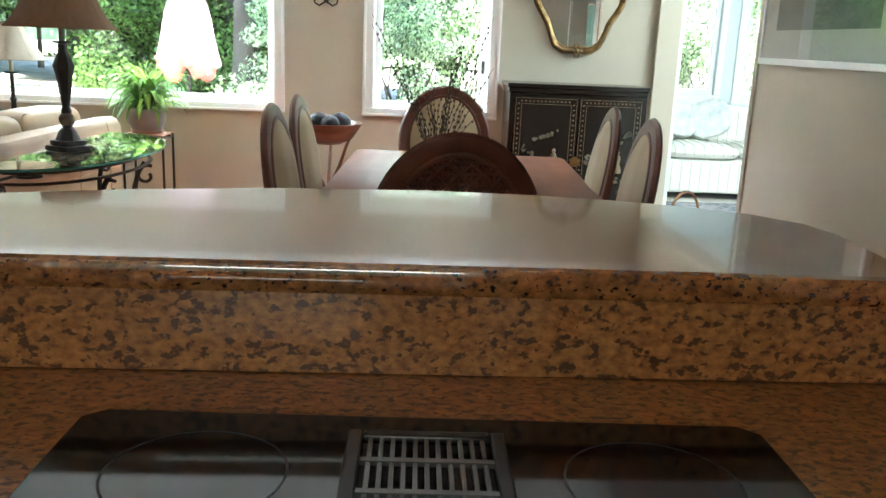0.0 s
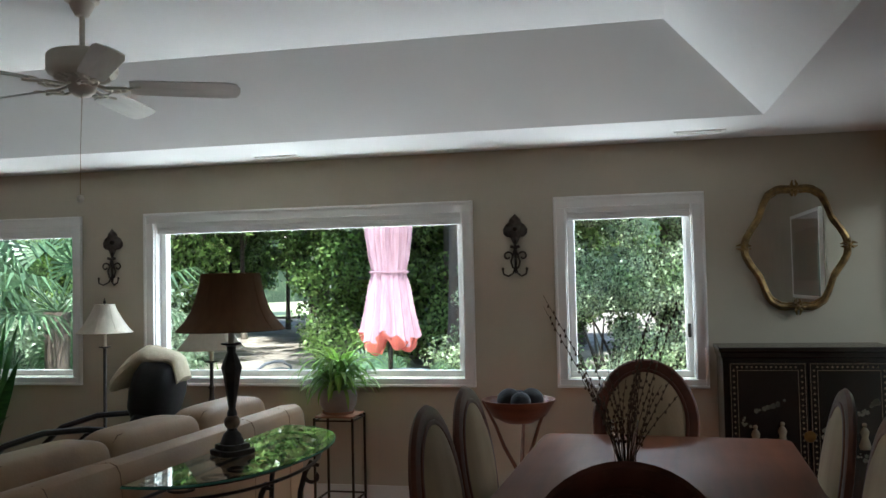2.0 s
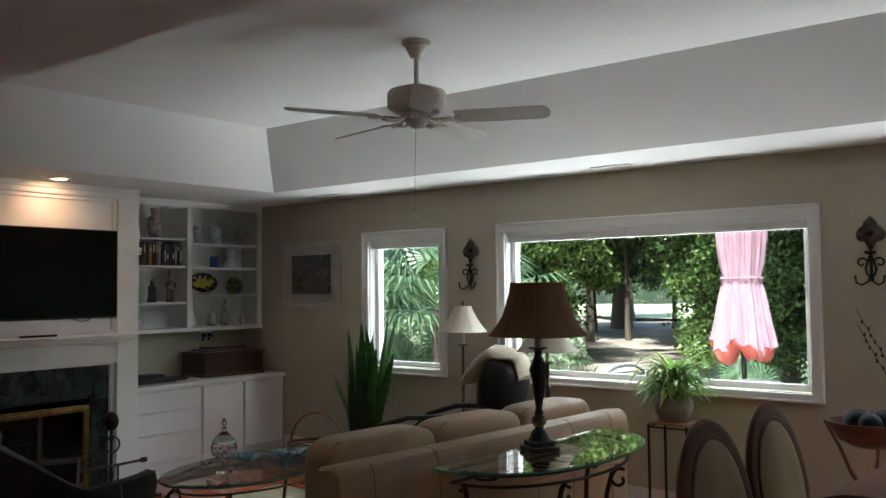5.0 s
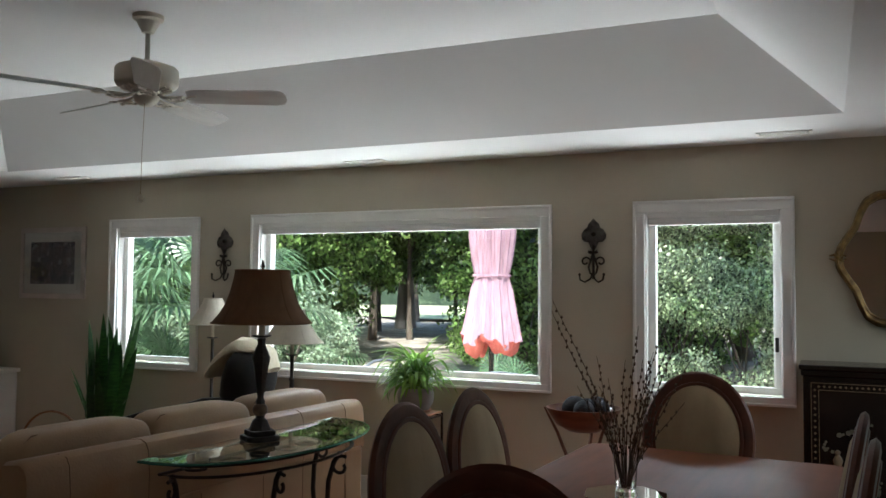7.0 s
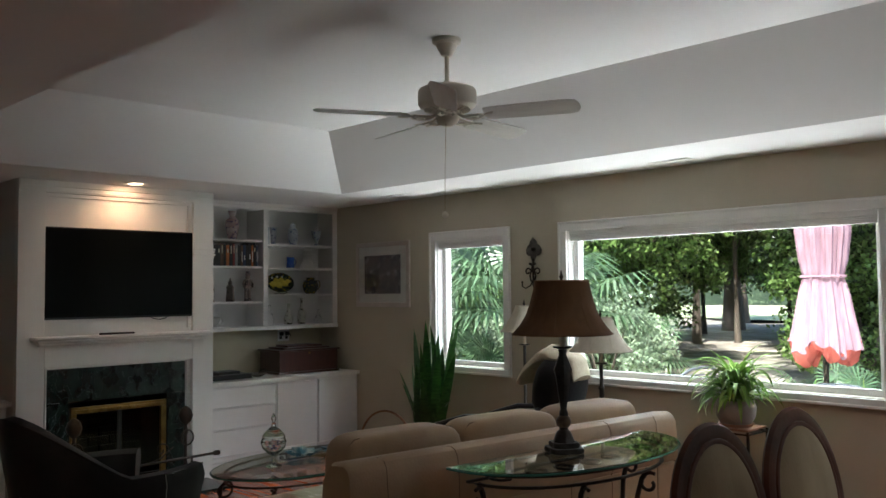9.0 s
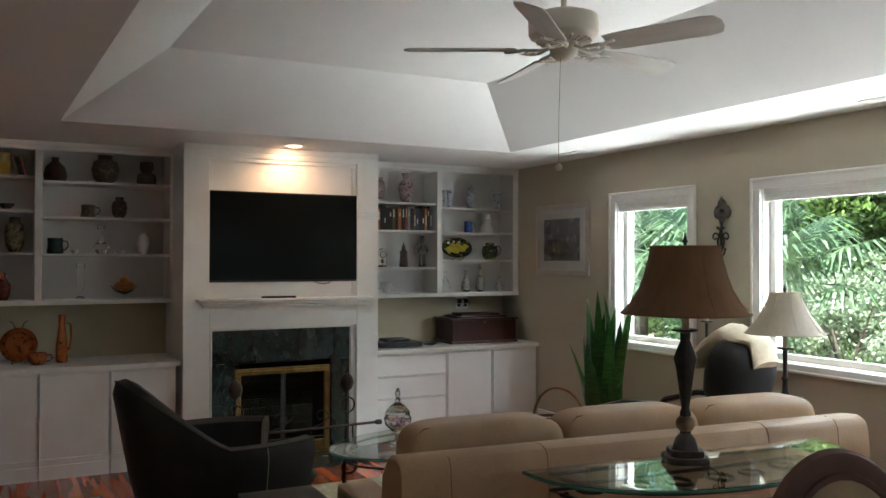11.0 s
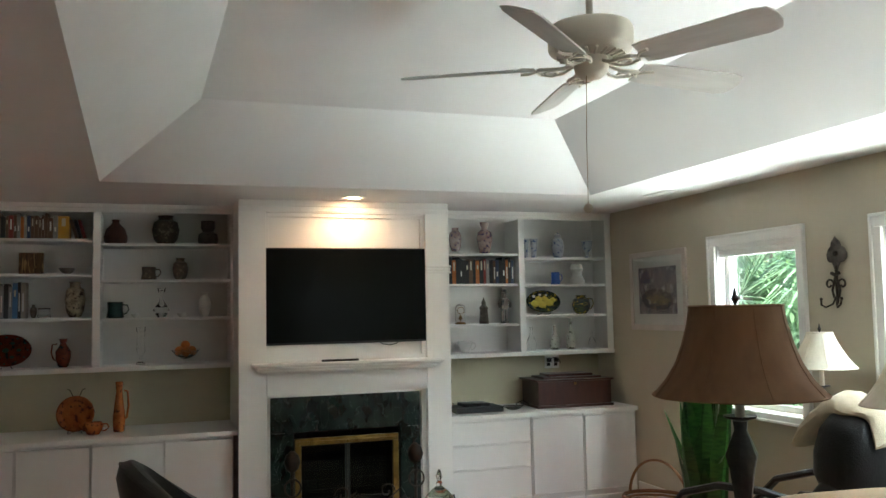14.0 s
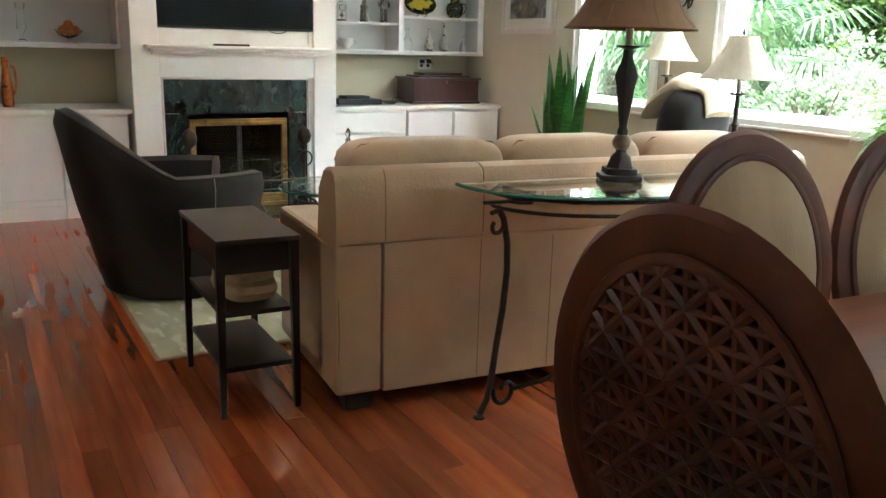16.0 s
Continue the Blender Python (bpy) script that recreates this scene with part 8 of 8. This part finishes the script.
def tree(x, y, h_, r, seed, crowns=3, low=0.55, label="tall broad-leaved woodland tree"):
    rng = random.Random(seed)
    t = thing("tree", pose(x, y, GZ - 0.02), label, "tree", "woodland trees")
    tr_ = new("trunk", TRUNKS[seed % 2])
    tr_.parent = t
    tr_.matrix_basis = pose(0, 0, 0, 0, 0, rng.uniform(0, 360)) @ Matrix.Diagonal((r / 0.17, r / 0.17, h_ / 6.0, 1))
    for k in range(crowns):
        c = new("crown", CROWNS[(seed + k) % 3])
        c.parent = t
        c["kind"] = "stuff"
        z = h_ * (low + (1 - low) * (k + 0.6) / crowns)
        c.matrix_basis = pose(rng.uniform(-0.9, 0.9), rng.uniform(-0.9, 0.9), z, rng.uniform(-15, 15), rng.uniform(-15, 15), rng.uniform(0, 360)) @ Matrix.Scale(rng.uniform(0.8, 1.2), 4)


def shrub(x, y, s, k, seed, label="dense leafy shrub", z=0.0):
    rng = random.Random(seed)
    t = thing("shrub", pose(x, y, GZ - 0.02), label, "shrub", "woodland shrubs")
    c = new("foliage", SHRUBS[k])
    c.parent = t
    c["kind"] = "stuff"
    c.matrix_basis = pose(0, 0, 0.75 * s + z, 0, 0, rng.uniform(0, 360)) @ Matrix.Diagonal((s, s, s * rng.uniform(0.85, 1.15), 1))
    bm = bmesh.new()
    for j in range(4):
        a = j * 1.6 + seed
        tube(bm, [(0, 0, 0), (0.25 * s * math.cos(a), 0.25 * s * math.sin(a), 0.6 * s), (0.5 * s * math.cos(a), 0.5 * s * math.sin(a), 1.1 * s)], [0.025 * s, 0.018 * s, 0.008 * s], 5)
    part("stem", bm, M_BARK, t)


# near trees framed by the large window, then the wood behind
for i, (x, y, h_, r, n, low) in enumerate(((-3.0, 14.5, 9, 0.21, 3, 0.62), (-3.75, 17.5, 10, 0.17, 3, 0.6), (-2.1, 12.6, 8, 0.06, 2, 0.6), (-13.6, 26.0, 12, 0.13, 3, 0.5), (-16.4, 34.0, 13, 0.38, 3, 0.45), (-12.2, 33.5, 13, 0.24, 3, 0.45),
                                           (-11.0, 29.0, 12, 0.16, 3, 0.5), (-22.0, 30.0, 13, 0.36, 3, 0.4), (-16.8, 20.5, 10, 0.30, 3, 0.38), (-7.6, 24.0, 11, 0.20, 3, 0.4), (-9.5, 36.0, 13, 0.26, 3, 0.4), (-27.0, 36.0, 13, 0.3, 3, 0.4),
                                           (-6.2, 30.0, 12, 0.24, 3, 0.3), (-5.8, 19.0, 9, 0.14, 3, 0.45), (-19.5, 24.0, 11, 0.22, 3, 0.35), (-13.0, 40.0, 13, 0.26, 3, 0.45), (-20.0, 42.0, 14, 0.3, 3, 0.45), (-25, 22, 11, 0.3, 3, 0.3),
                                           (0.8, 22.0, 10, 0.22, 3, 0.25), (-1.6, 24.0, 11, 0.22, 3, 0.25), (3.4, 20.0, 10, 0.2, 3, 0.25), (5.8, 19.0, 10, 0.2, 3, 0.2), (-30, 28, 12, 0.3, 3, 0.25), (-12.5, 17.0, 9, 0.18, 2, 0.55))):
    tree(x, y, h_, r, i, n, low)
# lower understory crowns that close the view under the tall trees
for i, (x, y, h_, low) in enumerate(((-15.8, 30.5, 7.0, 0.48), (-13.6, 33.0, 7.5, 0.50), (-11.2, 30.0, 7.0, 0.50), (-9.2, 27.5, 6.5, 0.48), (-12.8, 27.2, 7.5, 0.60),
                                     (-12.3, 18.8, 6.0, 0.22), (-12.6, 21.0, 7.0, 0.25), (-11.2, 16.6, 4.6, 0.25), (-5.4, 21.5, 6.5, 0.30), (-5.3, 18.5, 5.5, 0.25), (-6.6, 25.0, 7.0, 0.25), (-18.0, 36.5, 8.0, 0.35), (-20.5, 33.0, 8.0, 0.25),
                                     (-4.0, 23.0, 6.5, 0.2), (-17.0, 24.0, 7.0, 0.2), (-14.5, 18.5, 6.0, 0.2), (-2.2, 20.0, 6.0, 0.25), (-8.3, 32.0, 8.0, 0.3))):
    tree(x, y, h_, 0.09, 40 + i, 3, low, "slender understory tree with low leafy branches")
rng = random.Random(31)
# leafy wall behind the right window and beyond the sunroom
k = 0
for y, zz, cols in ((12.8, 0.0, 7), (13.6, 1.2, 7), (14.4, 2.4, 7), (15.2, 3.4, 7)):
    for j in range(cols):
        x = -1.7 + j * 1.15 + rng.uniform(-0.25, 0.25)
        shrub(x, y + rng.uniform(-0.3, 0.3), rng.uniform(0.95, 1.25), 2, k, "dense small-leaved evergreen shrub", z=zz)
        k += 1
for (x, y, s, kk) in ((-7.8, 12.6, 1.05, 1), (-8.6, 13.9, 1.2, 1), (-9.3, 12.4, 1.1, 1), (-14.6, 21.5, 1.5, 0), (-5.0, 16.5, 1.3, 0), (-4.6, 21, 1.5, 0), (-3.2, 19.5, 1.4, 0),
                      (-13.5, 16, 1.7, 0), (-15.5, 17.5, 1.8, 0), (-17.5, 15.5, 1.8, 0), (-20, 18, 2, 0), (-24, 20, 2.2, 0), (-6.8, 27, 1.8, 0), (-2.7, 16.2, 1.3, 0), (-2.6, 22.5, 1.6, 0), (-19, 27, 1.8, 0), (-11.5, 14.2, 1.4, 0), (-12.8, 12.5, 1.5, 0), (-15, 12.5, 1.6, 0)):
    shrub(x, y, s, kk, k, ("pale silvery-leaved shrub in the sun" if kk else "dense leafy woodland shrub"))
    k += 1


def fan_palm(x, y, s, seed, trunk_h, fronds, label):
    rng = random.Random(seed)
    t = thing("fan_palm", pose(x, y, GZ), label, "palm", "fan palms")
    if trunk_h > 0.3:
        part("trunk", shape(lathe, [(0.16, -0.02), (0.14, 0.1), (0.13, trunk_h * 0.5), (0.15, trunk_h)], 12), M_BARK, t)
    for i in range(fronds):
        a = rng.uniform(0, 6.283)
        up = rng.uniform(-0.1, 1.25)
        ln = rng.uniform(0.5, 0.95) * s
        bm = bmesh.new()
        d = Vector((math.cos(a) * math.cos(up), math.sin(a) * math.cos(up), math.sin(up)))
        base = Vector((0, 0, trunk_h))
        hub = base + d * ln
        tube(bm, [base, base + d * ln * 0.5 + Vector((0, 0, 0.03)), hub], 0.009, 4)
        side = Vector((-math.sin(a), math.cos(a), 0))
        for j in range(22):
            q = radians(-125 + 250 * j / 21)
            ld = (d * math.cos(q) + side * math.sin(q)).normalized()
            L_ = 0.62 * s * (0.75 + 0.25 * math.cos(q))
            w = 0.016 * s
            nrm = ld.cross(side if abs(math.cos(q)) > 0.3 else d).normalized()
            wv = ld.cross(nrm).normalized() * w
            p0, p1, p2 = hub, hub + ld * L_ * 0.6 + Vector((0, 0, -0.04 * s)), hub + ld * L_ * 0.95 + Vector((0, 0, -0.24 * s))
            v = [bm.verts.new(p) for p in (p0 - wv * 0.3, p1 - wv, p2, p1 + wv, p0 + wv * 0.3)]
            bm.faces.new((v[0], v[1], v[3], v[4]))
            bm.faces.new((v[1], v[2], v[3]))
        part("frond", bm, M_PALM, t)


fan_palm(-8.3, 8.9, 1.35, 1, 1.9, 34, "large fan palm crowding the small window")
fan_palm(-9.4, 9.9, 1.4, 2, 0.9, 26, "fan palm with arching fronds")
fan_palm(-7.2, 9.6, 1.1, 3, 0.2, 20, "low green fan palm")
fan_palm(-10.6, 11.2, 1.5, 4, 2.6, 28, "fan palm behind the near palms")
fan_palm(-6.7, 9.3, 1.25, 11, 1.5, 30, "tall fan palm with drooping fronds")
fan_palm(-3.6, 11.2, 0.75, 5, 0.1, 14, "low saw-edged green palmetto")
fan_palm(-2.9, 10.4, 0.7, 6, 0.1, 14, "low saw-edged green palmetto")
fan_palm(-9.5, 16.2, 1.1, 7, 0.3, 16, "palmetto at the edge of the wood")
fan_palm(-2.0, 11.6, 0.75, 8, 0.1, 14, "low saw-edged green palmetto")
rng = random.Random(14)
for i, (x, y) in enumerate(((-3.9, 9.9), (-3.3, 9.6), (-4.6, 10.3), (-2.7, 9.8), (-5.3, 10.6), (-2.1, 10.2), (-1.6, 10.9), (-6.1, 10.4))):
    t = thing("strap_leaf_clump", pose(x, y, GZ + 0.02), "clump of bright green arching strap leaves", "plant", "strap-leaved clumps")
    bm = bmesh.new()
    for j in range(70):
        a = rng.uniform(0, 6.283)
        leaf_strip(bm, (0.12 * rng.uniform(-1, 1), 0.12 * rng.uniform(-1, 1), 0.0), (math.cos(a), math.sin(a)), rng.uniform(0.6, 1.05), 0.013, rng.uniform(0.9, 1.5), rng.uniform(0.6, 1.9), 5, fat=0.6)
    part("leaves", bm, M_GRASSB, t, kind="stuff")
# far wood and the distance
# unseen dark screen south of the house, added to keep sky out of pane reflections
setting("sky_screen_south", boxes((-40, 35, -16.2, -16.0, GZ - 0.3, 11.0)), M_FARWOOD)
bm = bmesh.new()
n = 60
lo, hi = [], []
for i in range(n + 1):
    a = math.pi * (1.02 - 1.04 * i / n)
    lo.append(bm.verts.new((95 * math.cos(a) - 5, 6 + 85 * math.sin(a), -3)))
    hi.append(bm.verts.new((95 * math.cos(a) - 5, 6 + 85 * math.sin(a), 15 + 3 * math.sin(i * 1.3) + 2 * math.sin(i * 2.9))))
for i in range(n):
    bm.faces.new((lo[i], lo[i + 1], hi[i + 1], hi[i]))
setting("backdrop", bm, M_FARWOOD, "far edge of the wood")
bm = bmesh.new()
tube(bm, [(-18.5, 52, GZ), (-18.5, 52, 2.2)], 0.03, 6)
solid("golf_flag", bm, M_PAPER, pose(0, 0, 0), "thin white flag pole on the far lawn", "flag")


# ---- floor planks, last for their number ----
rng = random.Random(5)
near, far_bm = [], bmesh.new()
W = 0.083
plank_cache = {}
y = WS
rows = []
while y < WN - 0.001:
    w = min(W, WN - y)
    x = WW - rng.random() * 1.2
    while x < WE:
        ln = rng.choice((0.9, 1.2, 1.5, 1.8, 2.1, 2.4))
        a, b = max(x, WW), min(x + ln, WE)
        if b - a > 0.05:
            rows.append((a, b, y, w))
        x += ln
    y += W
rows.sort(key=lambda r: math.hypot((r[0] + r[1]) / 2 + 2.0, r[2] - 2.6))
for i, (a, b, y0, w) in enumerate(rows):
    if i < 300:
        key = (round(b - a, 2), round(w, 3))
        if key not in plank_cache:
            bm = bmesh.new()
            box(bm, 0.0008, key[0] - 0.0008, 0.0006, w - 0.0006, -0.012, 0.0)
            plank_cache[key] = finish(bm, "plank")
            plank_cache[key].materials.append(M_PLANK)
        ob = new("plank", plank_cache[key])
        ob.location = (a, y0, 0)
        ob.parent = floor
    else:
        box(far_bm, a + 0.0008, b - 0.0008, y0 + 0.0006, y0 + w - 0.0006, -0.012, 0.0)
part("planks", far_bm, M_PLANK, floor, kind="stuff")
